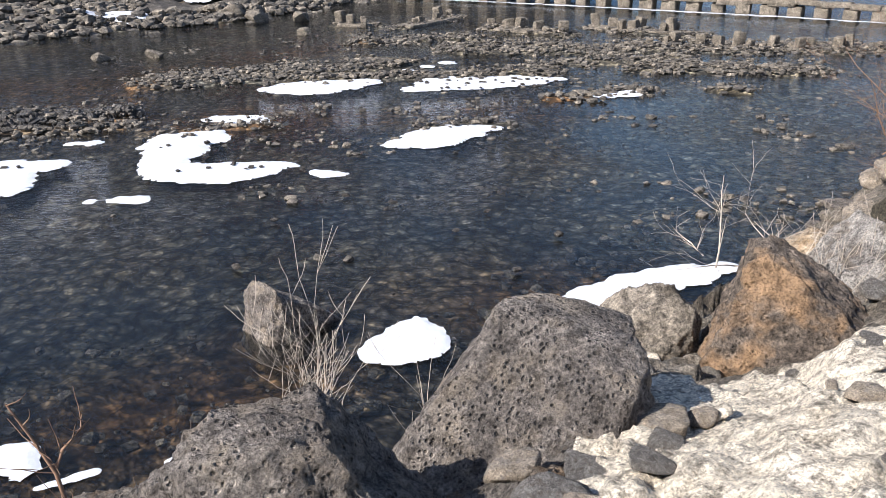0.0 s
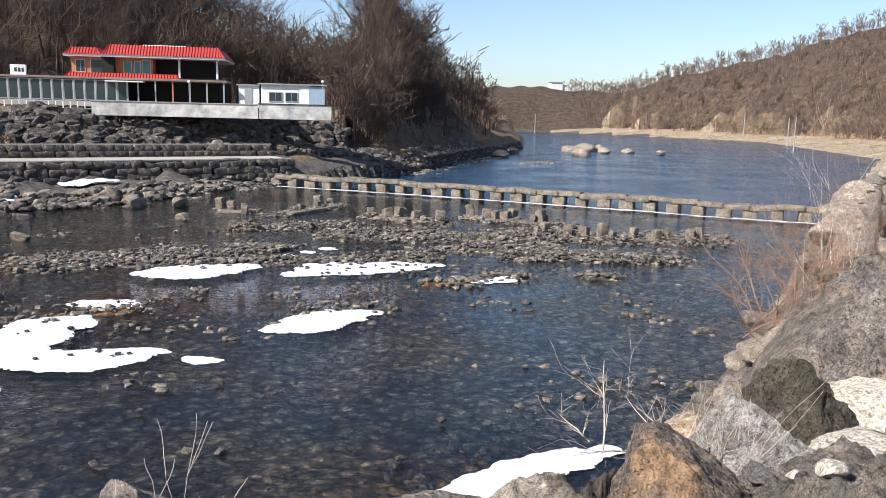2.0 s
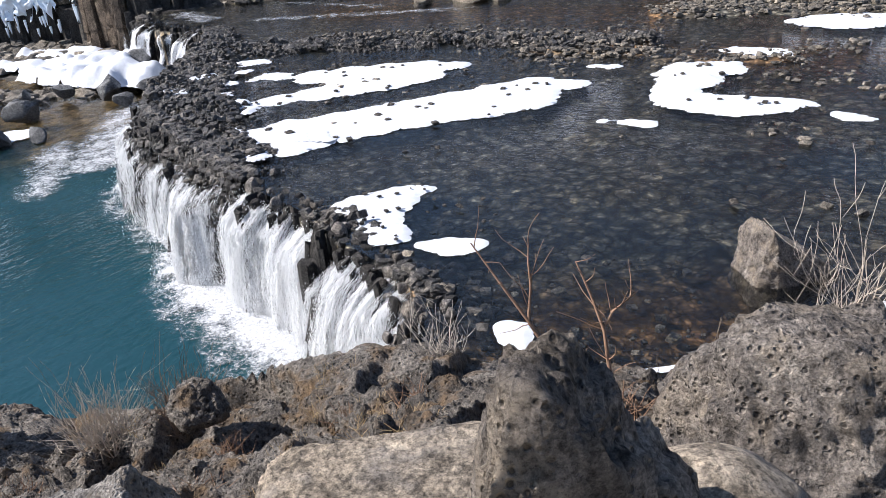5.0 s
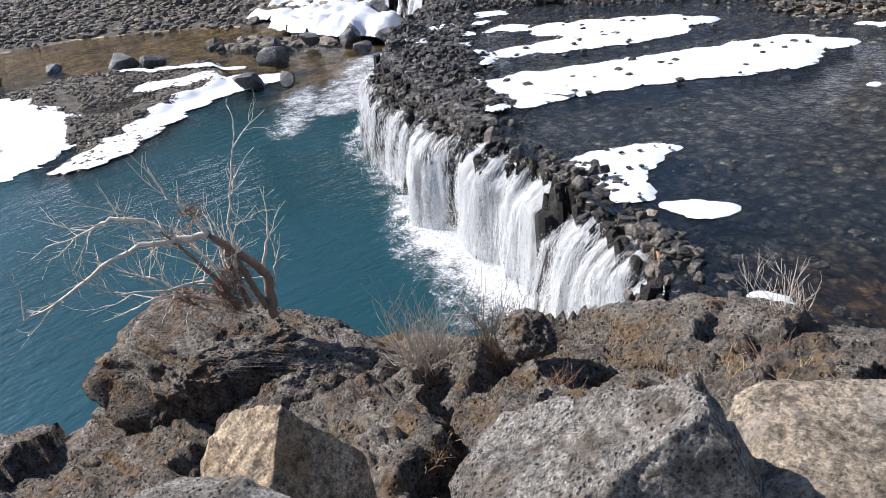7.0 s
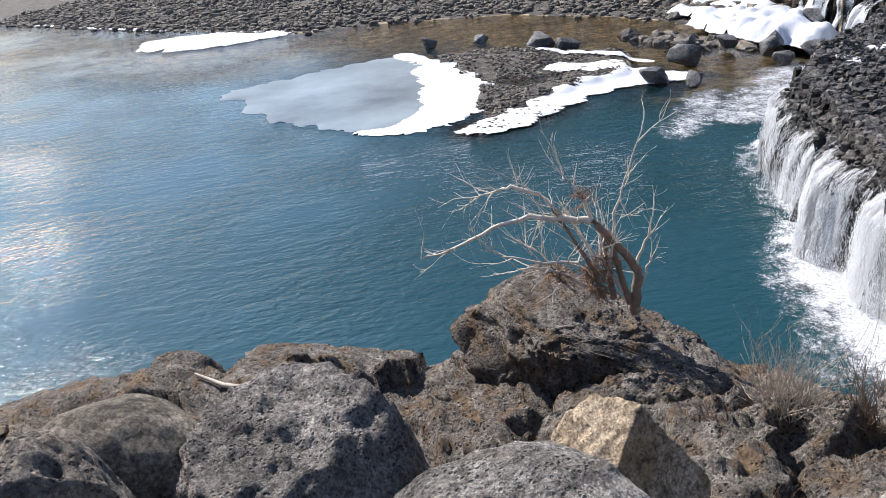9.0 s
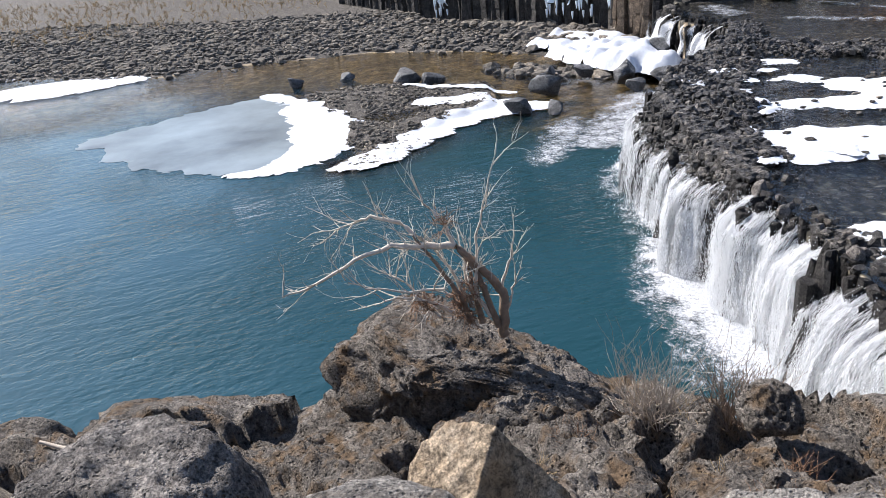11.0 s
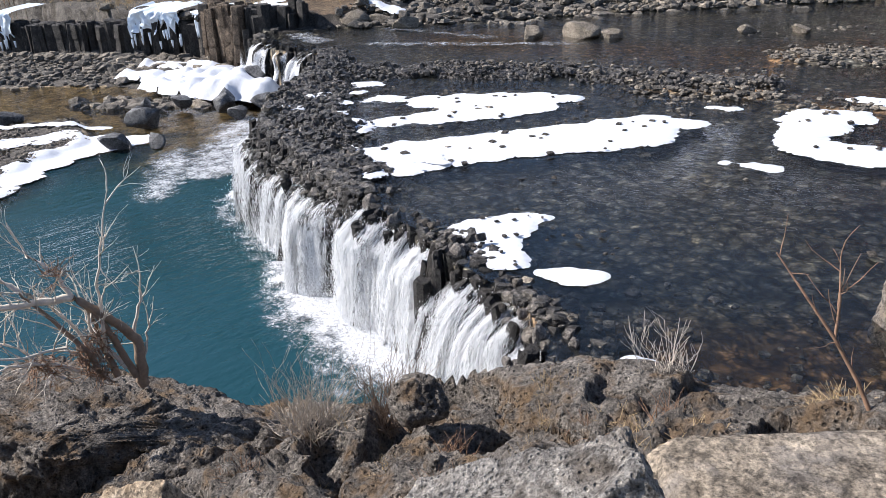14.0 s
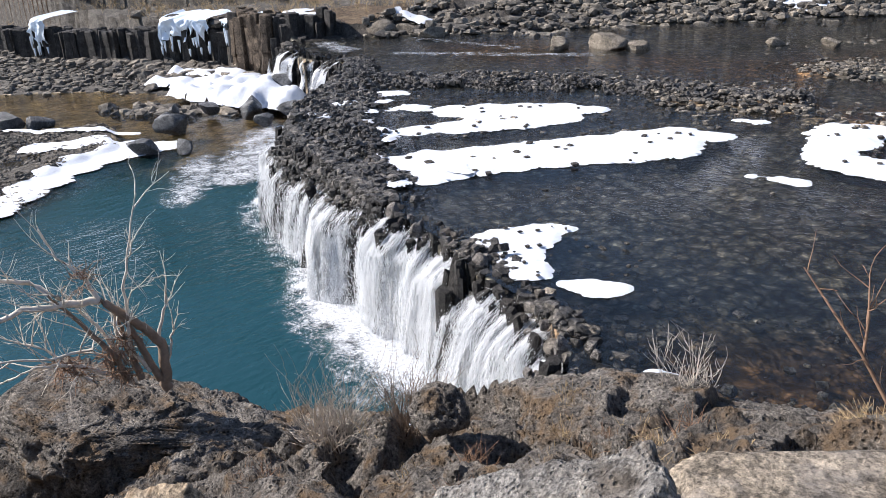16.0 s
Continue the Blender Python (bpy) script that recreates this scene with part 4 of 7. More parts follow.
def build_stream(fall, s0, s1, cover, throw, layer, seed, top=0.0, end=POOL):
    """One curtain of falling water, torn into threads on its way down."""
    ns, nt = max(4, int((s1 - s0) / 0.055)), 20
    u, t = [a.ravel() for a in np.meshgrid(np.linspace(0, 1, ns + 1), np.linspace(0, 1, nt + 1), indexing="ij")]
    s = s0 + (s1 - s0) * u
    edge = np.minimum(1, np.minimum(u, 1 - u) * (s1 - s0) / 0.18)
    begin = top - (sink(s) if cover is None else 0.0)
    full = (fullness(s) - 0.06 if cover is None else cover + 0.1 * vnoise(s * 4, seed, 0, 17)) - 0.04 * layer
    vs = fall_points(s, t, throw, begin, end, layer)
    uv = np.stack([s + 0.37 * layer, t * 4.5 + seed * 0.31], -1)
    cov = full - 0.12 * (1 - edge) + 0.12 * t ** 1.5 + 0.14 * vnoise(s * 3.1, t * 4.0 + seed, 0, 24) - 0.2 * np.maximum(0, 1 - t * 3.2)
    faces = [(i * (nt + 1) + j, (i + 1) * (nt + 1) + j, (i + 1) * (nt + 1) + j + 1, i * (nt + 1) + j + 1) for i in range(ns) for j in range(nt)]
    me = mesh_of("stream", vs, faces, M_FALL)
    lay = me.uv_layers.new(name="UVMap")
    loops = np.zeros(len(me.loops), np.int32)
    me.loops.foreach_get("vertex_index", loops)
    lay.data.foreach_set("uv", uv[loops].ravel())
    a = me.attributes.new("cover", "FLOAT", "POINT")
    a.data.foreach_set("value", cov)
    link("stream", me, fall)


def build_falls():
    fall = thing("waterfall", "white water falling over a dark basalt ledge", "waterfall", kind="structure")
    rnd = random.Random(31)
    seed = 0
    for layer in range(2):
        s = 1.4 + 0.3 * layer
        while s < 24:
            seed += 1
            w = rnd.uniform(0.7, 1.7)
            throw = float(table(THROW, s)) * rnd.uniform(0.85, 1.15) * (1 - 0.18 * layer)
            build_stream(fall, s, s + w + 0.15, None, throw, layer, seed)
            s += w
    total = length_of(CREST)
    for a, b, n, cover, throw, end in ((total - 12.8, total - 11.0, 3, 0.1, 1.3, POOL + 0.2), (total - 10.8, total - 8.0, 4, -0.02, 0.4, POOL + 0.6), (total - 7.8, total - 4.0, 5, 0.1, 0.9, POOL + 0.9)):
        for k in range(n):
            seed += 1
            build_stream(fall, a + (b - a) * k / n, a + (b - a) * (k + 1.1) / n, cover + rnd.uniform(-0.06, 0.05), throw, 0, seed, -0.05, end)
    # torn threads of water in front of the curtains
    r2 = np.random.RandomState(77)
    n = 64000
    s = np.concatenate([r2.uniform(1.5, 6.4, n * 3 // 8), r2.uniform(6.9, 11.5, n * 3 // 8), r2.uniform(11.3, 24, n // 4)])
    s = s + 0.06 * r2.normal(size=len(s))
    s = s[r2.rand(len(s)) < np.clip(0.75 + 4.5 * fullness(s), 0.02, 1)]
    n = len(s)
    layer = r2.rand(n)
    t0 = r2.rand(n) ** 0.9 * 0.92
    run = r2.uniform(0.03, 0.15, n)
    side = r2.normal(size=n) * 0.05
    throw = table(THROW, s) * r2.uniform(0.75, 1.25, n)
    wide = r2.uniform(0.002, 0.0075, n) * (0.8 + 0.03 * s)
    rings = []
    for k, g in enumerate((0.15, 1.0, 0.2)):
        t = np.minimum(t0 + run * k / 2, 1.0)
        c = fall_points(s + side * k / 2, t, throw, -sink(s), POOL, layer * 0.9)
        c = c + r2.normal(size=(n, 3)) * np.array((0.016, 0.016, 0.0))
        for q in range(3):
            a = 2 * math.pi * q / 3
            rings.append(c + np.stack([np.cos(a) * wide * g, np.sin(a) * wide * g, 0 * wide], -1))
    vs = np.stack(rings, 1).reshape(-1, 3)
    fs = [(3 * k + q, 3 * k + (q + 1) % 3, 3 * k + 3 + (q + 1) % 3, 3 * k + 3 + q) for k in range(2) for q in range(3)]
    quads = (np.array(fs)[None] + 9 * np.arange(n)[:, None, None]).reshape(-1, 4)
    tagged(link("threads", mesh_of("threads", vs, quads.tolist(), M_SPRAY), fall), "torn white threads of water", kind="stuff")
    # drops flung off the curtain and over the foam
    octa = np.array(((1, 0, 0), (-1, 0, 0), (0, 1, 0), (0, -1, 0), (0, 0, 1), (0, 0, -1)), float)
    faces8 = np.array(((0, 2, 4), (2, 1, 4), (1, 3, 4), (3, 0, 4), (2, 0, 5), (1, 2, 5), (3, 1, 5), (0, 3, 5)))
    n = 30000
    s = np.where(r2.rand(n) < 0.8, r2.uniform(1.5, 12.0, n), r2.uniform(12, 24, n))
    s = s[r2.rand(n) < np.clip(0.8 + 4 * fullness(s), 0.08, 1)]
    n = len(s)
    t = 1 - r2.rand(n) ** 1.8
    at = fall_points(s, t, table(THROW, s) * r2.uniform(0.9, 1.3, n), -sink(s), POOL, 0)
    low = step(0.6, 1.0, t)[:, None]
    at = at + r2.normal(size=(n, 3)) * (np.array((0.06, 0.06, 0.1)) + low * np.array((0.3, 0.3, 0.1)))
    at[:, 2] += (low[:, 0] * np.abs(r2.normal(size=n)) * 0.22)
    at[:, 2] = np.maximum(at[:, 2], POOL + 0.02)
    r = r2.uniform(0.003, 0.011, n) * (1 + 0.03 * s)
    size = np.stack([r, r, r * r2.uniform(1, 2.6, n)], -1)
    vs = (octa[None] * size[:, None] + at[:, None]).reshape(-1, 3)
    fs = (faces8[None] + 6 * np.arange(n)[:, None, None]).reshape(-1, 3)
    tagged(link("spray", mesh_of("spray", vs, fs.tolist(), M_SPRAY), fall), "fine drops of spray", kind="stuff")
    return fall


build_falls()


def foam(name, label, blobs, cover, seed, z=POOL + 0.015, cell=0.22, mat=None, fade=1.6, thick=0.03):
    me, d = patch_mesh(name, blobs, cell, z, thick, mat or M_FOAM, seed, 0.5)
    a = me.attributes.new("cover", "FLOAT", "POINT")
    a.data.foreach_set("value", cover * np.clip(-d / fade, 0, 1) - 0.12 * np.clip(1 + d / 0.8, 0, 1))
    tagged(new(name, me), label, "foam", kind="stuff")


foam("foam", "white churned foam at the waterfall's foot", [(-8.4, 8.9, -12.5, 10.4, 0.9), (-12.5, 10.4, -15.6, 11.3, 1.25), (-15.6, 11.3, -18.8, 12.4, 1.2), (-19, 12.9, -22, 14.0, 0.85), (-22.5, 14.2, -27, 16.0, 0.75)], 0.36, 61, fade=1.5, thick=0.16)
foam("foam", "thin foam streaks drifting on the pool", [(-9.6, 8.2, -13, 9.5, 0.9), (-13, 9.5, -18.5, 11.5, 1.2), (-19, 12, -27, 15, 0.7)], 0.07, 62, POOL + 0.01, fade=1.4)
foam("foam", "foam drifting from the side falls", [(-31, 17.6, -37, 23.5, 2.0), (-30, 14, -35, 18, 1.2)], 0.10, 63)
foam("foam", "white rapids below the side falls", [(-37.4, 26.6, -41.5, 27.6, 0.9), (-37, 25, -37.6, 27, 0.7)], 0.3, 64, POOL + 0.3)
foam("foam", "white riffles above the side falls", [(-40, 31.5, -44, 33.0, 1.2), (-36, 32, -25, 36.5, 0.9), (-30, 36.5, -40, 37.5, 0.7)], 0.06, 65, 0.012)


# ---- snow and ice ----
def pieces_of(me):
    """The separate pieces of a mesh, largest first, as lists of faces."""
    boss = list(range(len(me.vertices)))

    def chief(k):
        while boss[k] != k:
            boss[k] = boss[boss[k]]
            k = boss[k]
        return k

    faces = [tuple(p.vertices) for p in me.polygons]
    for q in faces:
        r = chief(q[0])
        for k in q[1:]:
            boss[chief(k)] = r
    found = {}
    for q in faces:
        found.setdefault(chief(q[0]), []).append(q)
    return sorted(found.values(), key=len, reverse=True)


def snow(blobs, seed, label="white patch of old snow on the shallow river", z=0.02, thick=0.07, cell=0.1, name="snow_patch", mat=None, on_ground=False, wobble=0.32, wave=1.3):
    me, _ = patch_mesh(name, blobs, cell, z, thick, mat or M_SNOW, seed, wobble, ground if on_ground else None, (), wave)
    for faces in pieces_of(me):
        if len(faces) < 8:
            continue
        used = sorted({k for q in faces for k in q})
        at = {k: n for n, k in enumerate(used)}
        one = mesh_of(name, [me.vertices[k].co for k in used], [tuple(at[k] for k in q) for q in faces], mat or M_SNOW)
        tagged(new(name, one), label, "snow" if (mat or M_SNOW) == M_SNOW else "ice", "snow on the river")


snow([(-9.61, 26.93, -9.37, 26.21, 0.47), (-8.88, 27.16, -8.64, 26.37, 0.47), (-8.15, 27.4, -7.91, 26.52, 0.47), (-9.09, 24.76, -8.39, 22.71, 0.06), (-9.19, 24.76, -8.49, 22.71, 0.06), (-9.95, 26.66, -9.09, 24.17, 0.06), (-8.57, 23.23, -8.36, 22.62, 0.45), (-7.76, 23.17, -7.51, 22.37, 0.45), (-6.99, 23.16, -6.74, 22.26, 0.45), (-6.25, 23.25, -6.04, 22.43, 0.45), (-5.51, 23.31, -5.44, 22.98, 0.45), (-4.82, 23.55, -4.82, 23.55, 0.25), (-9.3, 25.9, -8.4, 25.1, 0.75), (-8.9, 24.6, -8.6, 23.6, 0.6)], 1, wobble=0.22)
snow([(-8.55, 29.64, -8.52, 29.52, 0.44), (-7.81, 29.61, -7.76, 29.4, 0.43), (-7.08, 29.57, -7.01, 29.29, 0.44)], 2, wobble=0.2)
snow([(-1.69, 25.78, -1.69, 25.78, 0.32), (-1.1, 26.8, -1.05, 25.75, 0.41), (-0.46, 27.62, -0.42, 25.86, 0.41), (0.22, 27.93, 0.22, 26.29, 0.42), (0.91, 27.87, 0.89, 27.05, 0.43), (1.6, 27.82, 1.6, 27.82, 0.25)], 3, wobble=0.22)
snow([(-18.75, 15.41, -18.19, 14.87, 0.76), (-18.31, 16.73, -16.85, 15.22, 0.77), (-17.5, 17.73, -16.33, 16.41, 0.78), (-16.7, 18.78, -15.7, 17.53, 0.78), (-15.89, 19.84, -14.96, 18.57, 0.78), (-15.11, 20.99, -14.13, 19.5, 0.79), (-14.38, 22.28, -13.23, 20.36, 0.79), (-13.55, 23.46, -12.44, 21.4, 0.79), (-12.23, 23.71, -12.23, 23.71, 0.56), (-19.4, 14.87, -19.4, 14.87, 0.32), (-18.93, 15.57, -18.53, 15.19, 0.52)], 4, wobble=0.2)
snow([(-23.73, 21.57, -23.73, 21.57, 0.37), (-22.42, 22.19, -22.21, 21.97, 0.82), (-21.4, 23.1, -20.17, 21.64, 0.81), (-20.34, 23.94, -18.76, 21.92, 0.81), (-19.18, 24.65, -18.09, 23.12, 0.81), (-17.82, 25, -17.82, 25, 0.59), (-22.98, 16.75, -22.98, 16.75, 0.34), (-22.11, 17.86, -22.11, 17.86, 0.5), (-21.23, 18.97, -21.23, 18.97, 0.7), (-20.35, 20.13, -20.35, 20.13, 0.89), (-19.61, 21.48, -19.38, 21.21, 0.89)], 5, wobble=0.22)
snow([(-12.28, 12.34, -12.02, 12.04, 0.23), (-12.19, 12.83, -11.41, 11.86, 0.23), (-11.96, 13.15, -10.92, 11.82, 0.23), (-11.71, 13.44, -10.85, 12.3, 0.23), (-11.45, 13.73, -11.06, 13.19, 0.24), (-11.12, 13.93, -11.12, 13.93, 0.21), (-10.82, 11.66, -10.44, 11.16, 0.17), (-10.5, 11.68, -10.22, 11.31, 0.16), (-10.19, 11.71, -10, 11.45, 0.16)], 6, cell=0.06, wobble=0.16)
snow([(-9.38, 11.38, -9.38, 11.38, 0.1), (-9, 11.51, -8.99, 11.5, 0.24), (-8.67, 11.72, -8.57, 11.57, 0.24), (-8.34, 11.93, -8.34, 11.93, 0.11)], 7, cell=0.05, wobble=0.1)
snow([(-9.48, 20.24, -9.48, 20.24, 0.14), (-8.87, 20.26, -8.87, 20.26, 0.22), (-8.29, 20.27, -8.29, 20.27, 0.31)], 8, cell=0.06, wobble=0.15)
snow([(-1.22, 12.12, -1.21, 12.01, 0.16), (-0.99, 12.58, -0.95, 12, 0.17), (-0.75, 13.03, -0.69, 12.03, 0.17), (-0.48, 13.14, -0.44, 12.15, 0.16), (-0.2, 12.64, -0.19, 12.4, 0.16)], 9, "small patch of old snow beside the bank", cell=0.05, wobble=0.14)
snow([(-8, 35.19, -8, 35.19, 0.32), (-7.22, 35.78, -7, 34.67, 0.55), (-6.38, 36.23, -6.09, 34.57, 0.56), (-5.51, 36.65, -5.21, 34.59, 0.57), (-4.6, 36.89, -4.41, 35.43, 0.59), (-3.68, 37.28, -3.61, 36.62, 0.61), (-2.76, 38.03, -2.76, 38.03, 0.45)], 10, cell=0.14, wobble=0.28)
snow([(-1.69, 34.81, -1.69, 34.81, 0.38), (-0.7, 36.68, -0.67, 35.17, 0.67), (0.4, 37.1, 0.39, 35.3, 0.68), (1.51, 37.11, 1.45, 35.44, 0.68), (2.63, 36.97, 2.55, 35.84, 0.69), (3.73, 36.82, 3.68, 36.28, 0.69), (4.86, 36.82, 4.86, 36.82, 0.36)], 11, cell=0.14, wobble=0.28)
snow([(6.37, 33.14, 6.37, 33.14, 0.36), (7.03, 33.4, 7, 33.25, 0.38), (7.71, 33.69, 7.63, 33.34, 0.37)], 12, wobble=0.2)
snow([(-1.99, 39.58, -1.99, 39.58, 0.24), (-1.05, 40.5, -1.05, 40.5, 0.34), (-0.06, 41.47, -0.06, 41.47, 0.44)], 13, wobble=0.2)
snow([(1.62, 13.49, 1.62, 13.49, 0.09), (2.25, 13.88, 2.25, 13.88, 0.3), (2.93, 14.38, 2.9, 14.19, 0.39), (3.66, 14.85, 3.58, 14.5, 0.39), (4.37, 15.1, 4.3, 14.85, 0.4), (5.09, 15.32, 5.08, 15.28, 0.41), (5.88, 15.66, 5.88, 15.66, 0.24)], 14, "snow lying along the water's edge", cell=0.07, wobble=0.14)
snow([(-6.27, 9.31, -6.25, 9.28, 0.1), (-6.09, 9.34, -5.98, 9.14, 0.1), (-5.91, 9.37, -5.73, 9.01, 0.11)], 15, cell=0.05, wobble=0.14)
snow([(-24.5, 21.5, -24, 21.7, 0.4), (-25.6, 20.2, -25.3, 20.4, 0.3), (-27.5, 23.2, -27, 23.5, 0.4)], 18)
snow([(-3.8, 22.75, -3.5, 22.7, 0.1), (-3.3, 22.6, -3.05, 22.5, 0.09), (-3.6, 22.45, -3.4, 22.4, 0.06)], 19, cell=0.05, wobble=0.2)
snow([(-12.52, 26.16, -12.52, 26.16, 0.17), (-11.86, 26.27, -11.86, 26.27, 0.26)], 20, cell=0.08, wobble=0.2)
snow([(-5.38, 8.63, -4.74, 8.97, 0.05)], 21, "thin strip of snow at the foot of the bank", cell=0.04, wobble=0.06)
snow([(-3.81, 9.17, -3.36, 9.55, 0.05)], 22, "thin strip of snow at the foot of the bank", cell=0.04, wobble=0.06)

snow([(-49.94, -4.36, -48.91, -4.33, 0.82), (-50.18, -2.97, -44.41, -2.96, 0.82), (-50.87, -1.53, -41.87, -1.76, 0.83), (-51.92, -0.01, -40.54, -0.61, 0.84), (-52.53, 1.57, -39.48, 0.5, 0.85), (-53.16, 3.2, -38.45, 1.59, 0.86), (-53.49, 4.86, -37.9, 2.7, 0.87), (-53.43, 6.51, -37.44, 3.82, 0.86), (-51.13, 7.74, -37.3, 5, 0.84), (-46.61, 8.35, -37.86, 6.35, 0.81), (-40.47, 8.29, -40, 8.17, 0.84)], 30, "grey sheet of ice on the pool", POOL + 0.01, 0.03, 0.3, "ice_sheet", M_PONDICE, False, 0.6, 0.5)
snow([(-54.7, 6.5, -48.9, 8.0, 0.6), (-48.9, 7.8, -43, 7.6, 1.5), (-43, 7.4, -39.6, 7.0, 1.8), (-39.4, 6.6, -37.6, 5.4, 1.3), (-37.4, 5, -36.6, 3.7, 0.8), (-36.3, 3.7, -36.9, 1.9, 0.35)], 31, "white rim of snow along the pool's ice", POOL + 0.03, 0.07, 0.22, "snow_band", None, False, 0.4)
snow([(-76.23, -12.39, -72.55, -11.95, 1.16), (-76.75, -10.49, -70.99, -9.94, 1.18), (-76.6, -8.49, -70.56, -8.06, 1.2), (-76.03, -6.43, -70.61, -6.19, 1.22), (-74.72, -4.36, -71.27, -4.3, 1.24), (-73.44, -2.32, -71.94, -2.34, 1.24)], 32, "strip of snow-covered ice by the beach", POOL + 0.02, 0.06, 0.35, "ice_sheet", None, False, 0.5)
snow([(-104, -29.4, -84, -12.6, 0.35)], 33, "thin line of ice along the beach", POOL + 0.02, 0.06, 0.3, "ice_sheet", None, False, 0.4)
snow([(-34.62, 6.33, -34.62, 6.33, 0.5), (-35.07, 7.56, -34.49, 7.4, 0.69), (-36.37, 9.1, -34.84, 8.63, 0.72), (-37.63, 10.73, -36.04, 10.19, 0.75), (-38.84, 12.44, -37.38, 11.9, 0.78), (-39.82, 14.16, -38.52, 13.63, 0.79), (-40.37, 15.78, -39.24, 15.29, 0.8), (-40.03, 17.05, -39.25, 16.68, 0.8), (-39.41, 18.18, -39.03, 17.99, 0.79), (-44.61, 14.33, -44.61, 14.33, 1.09), (-43.33, 15.97, -43.33, 15.97, 1.06), (-41.16, 17.15, -41.16, 17.15, 0.85)], 34, "band of snow along the gravel spit", 0.06, 0.04, 0.2, "snow_band", None, True, 0.3)
snow([(-50, 14.6, -43, 18.6, 0.25)], 35, "thin ice along the gravel spit", 0.1, 0.06, 0.2, "snow_band", None, True, 0.2)


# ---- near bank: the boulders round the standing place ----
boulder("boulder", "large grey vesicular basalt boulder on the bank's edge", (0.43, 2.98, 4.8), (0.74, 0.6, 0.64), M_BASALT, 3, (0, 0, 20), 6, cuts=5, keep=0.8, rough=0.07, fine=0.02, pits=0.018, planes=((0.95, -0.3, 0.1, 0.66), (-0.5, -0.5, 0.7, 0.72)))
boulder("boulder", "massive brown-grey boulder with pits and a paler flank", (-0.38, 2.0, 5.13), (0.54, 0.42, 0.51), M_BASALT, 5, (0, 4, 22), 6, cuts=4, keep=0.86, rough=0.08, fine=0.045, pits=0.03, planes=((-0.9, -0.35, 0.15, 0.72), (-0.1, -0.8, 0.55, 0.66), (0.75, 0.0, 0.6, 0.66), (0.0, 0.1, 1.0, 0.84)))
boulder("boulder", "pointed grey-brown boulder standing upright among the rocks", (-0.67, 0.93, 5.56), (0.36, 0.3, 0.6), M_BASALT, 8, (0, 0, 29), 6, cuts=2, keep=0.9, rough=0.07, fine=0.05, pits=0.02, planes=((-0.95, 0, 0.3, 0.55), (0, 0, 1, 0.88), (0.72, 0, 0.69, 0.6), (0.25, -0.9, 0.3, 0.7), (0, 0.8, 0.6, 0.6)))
boulder("boulder", "flat-topped tan slab of rock lying on the bank", (-1.22, 1.08, 5.15), (0.42, 0.27, 0.27), M_TAN, 11, (0, 1, 42), 6, cuts=0, keep=1.25, rough=0.025, fine=0.03, square=0.3)
boulder("boulder", "smooth grey-tan rock wedged between boulders", (-0.5, 1.33, 5.42), (0.22, 0.19, 0.17), M_TAN, 14, (6, 8, 20), 5, cuts=3, keep=0.9, rough=0.05, fine=0.006)
boulder("boulder", "angular light grey boulder with a sharp peak", (-1.52, 0.42, 5.48), (0.42, 0.34, 0.52), M_PALEGREY, 17, (0, 0, 43), 6, cuts=0, keep=0.92, rough=0.04, fine=0.03, planes=((0.88, 0.0, 0.45, 0.5), (-0.42, -0.05, 0.9, 0.42), (0.12, -0.9, 0.42, 0.5), (0.1, 0.75, 0.66, 0.5)))
boulder("boulder", "small pale rock beside the peaked boulder", (-2.0, 0.42, 5.0), (0.15, 0.14, 0.42), M_PALEGREY, 18, (0, 10, 20), 5, cuts=6, keep=0.72, rough=0.06)
boulder("boulder", "low light grey boulder with lichen spots", (-2.02, -0.4, 5.36), (0.4, 0.32, 0.36), M_PALEGREY, 20, (0, 0, 70), 6, cuts=5, keep=0.82, rough=0.06, fine=0.015)
boulder("boulder", "yellowish weathered boulder with orange streaks", (-2.76, 0.12, 4.83), (0.28, 0.26, 0.47), M_YELLOW, 23, (0, 0, 60), 6, cuts=2, keep=0.9, rough=0.05, fine=0.02, planes=((-0.3, -0.35, 0.9, 0.78), (0.6, -0.5, 0.62, 0.7), (0.35, 0.7, 0.62, 0.62)))
boulder("boulder", "dark porous basalt boulder with a rough surface", (-3.1, -0.98, 4.8), (0.48, 0.45, 0.58), M_DARK, 26, (0, 0, 40), 6, cuts=2, keep=0.9, rough=0.05, fine=0.04, pits=0.004, planes=((0.1, -0.15, 1.0, 0.72), (0.6, 0.0, 0.8, 0.84)))
boulder("boulder", "smooth grey oval boulder", (-3.28, -1.62, 4.85), (0.42, 0.32, 0.44), M_BLOCK, 29, (0, 0, 80), 5, cuts=3, keep=0.88, rough=0.05, fine=0.008)
boulder("boulder", "dark grey boulder beside the porous one", (-2.76, -1.66, 5.08), (0.3, 0.25, 0.45), M_BASALT, 32, (0, 0, 10), 5, cuts=5, keep=0.78, rough=0.08)
boulder("boulder", "orange-stained rock with a dark weathered crown", (2.16, 4.55, 4.55), (0.7, 0.5, 0.62), M_ORANGE, 35, (0, 0, -22), 6, cuts=3, keep=0.85, rough=0.07, fine=0.05, pits=0.012, planes=((0.58, 0.0, 0.8, 0.46), (-0.92, 0, 0.3, 0.52), (0.1, -0.75, 0.62, 0.56), (0, 0, 1, 0.72)))
boulder("boulder", "grey-brown cracked rock on the bank's edge", (1.4, 4.75, 4.3), (0.46, 0.4, 0.4), M_BLOCK, 38, (0, 0, 15), 6, cuts=9, keep=0.64, rough=0.06, fine=0.05, planes=((-0.3, -0.5, 0.85, 0.5),))
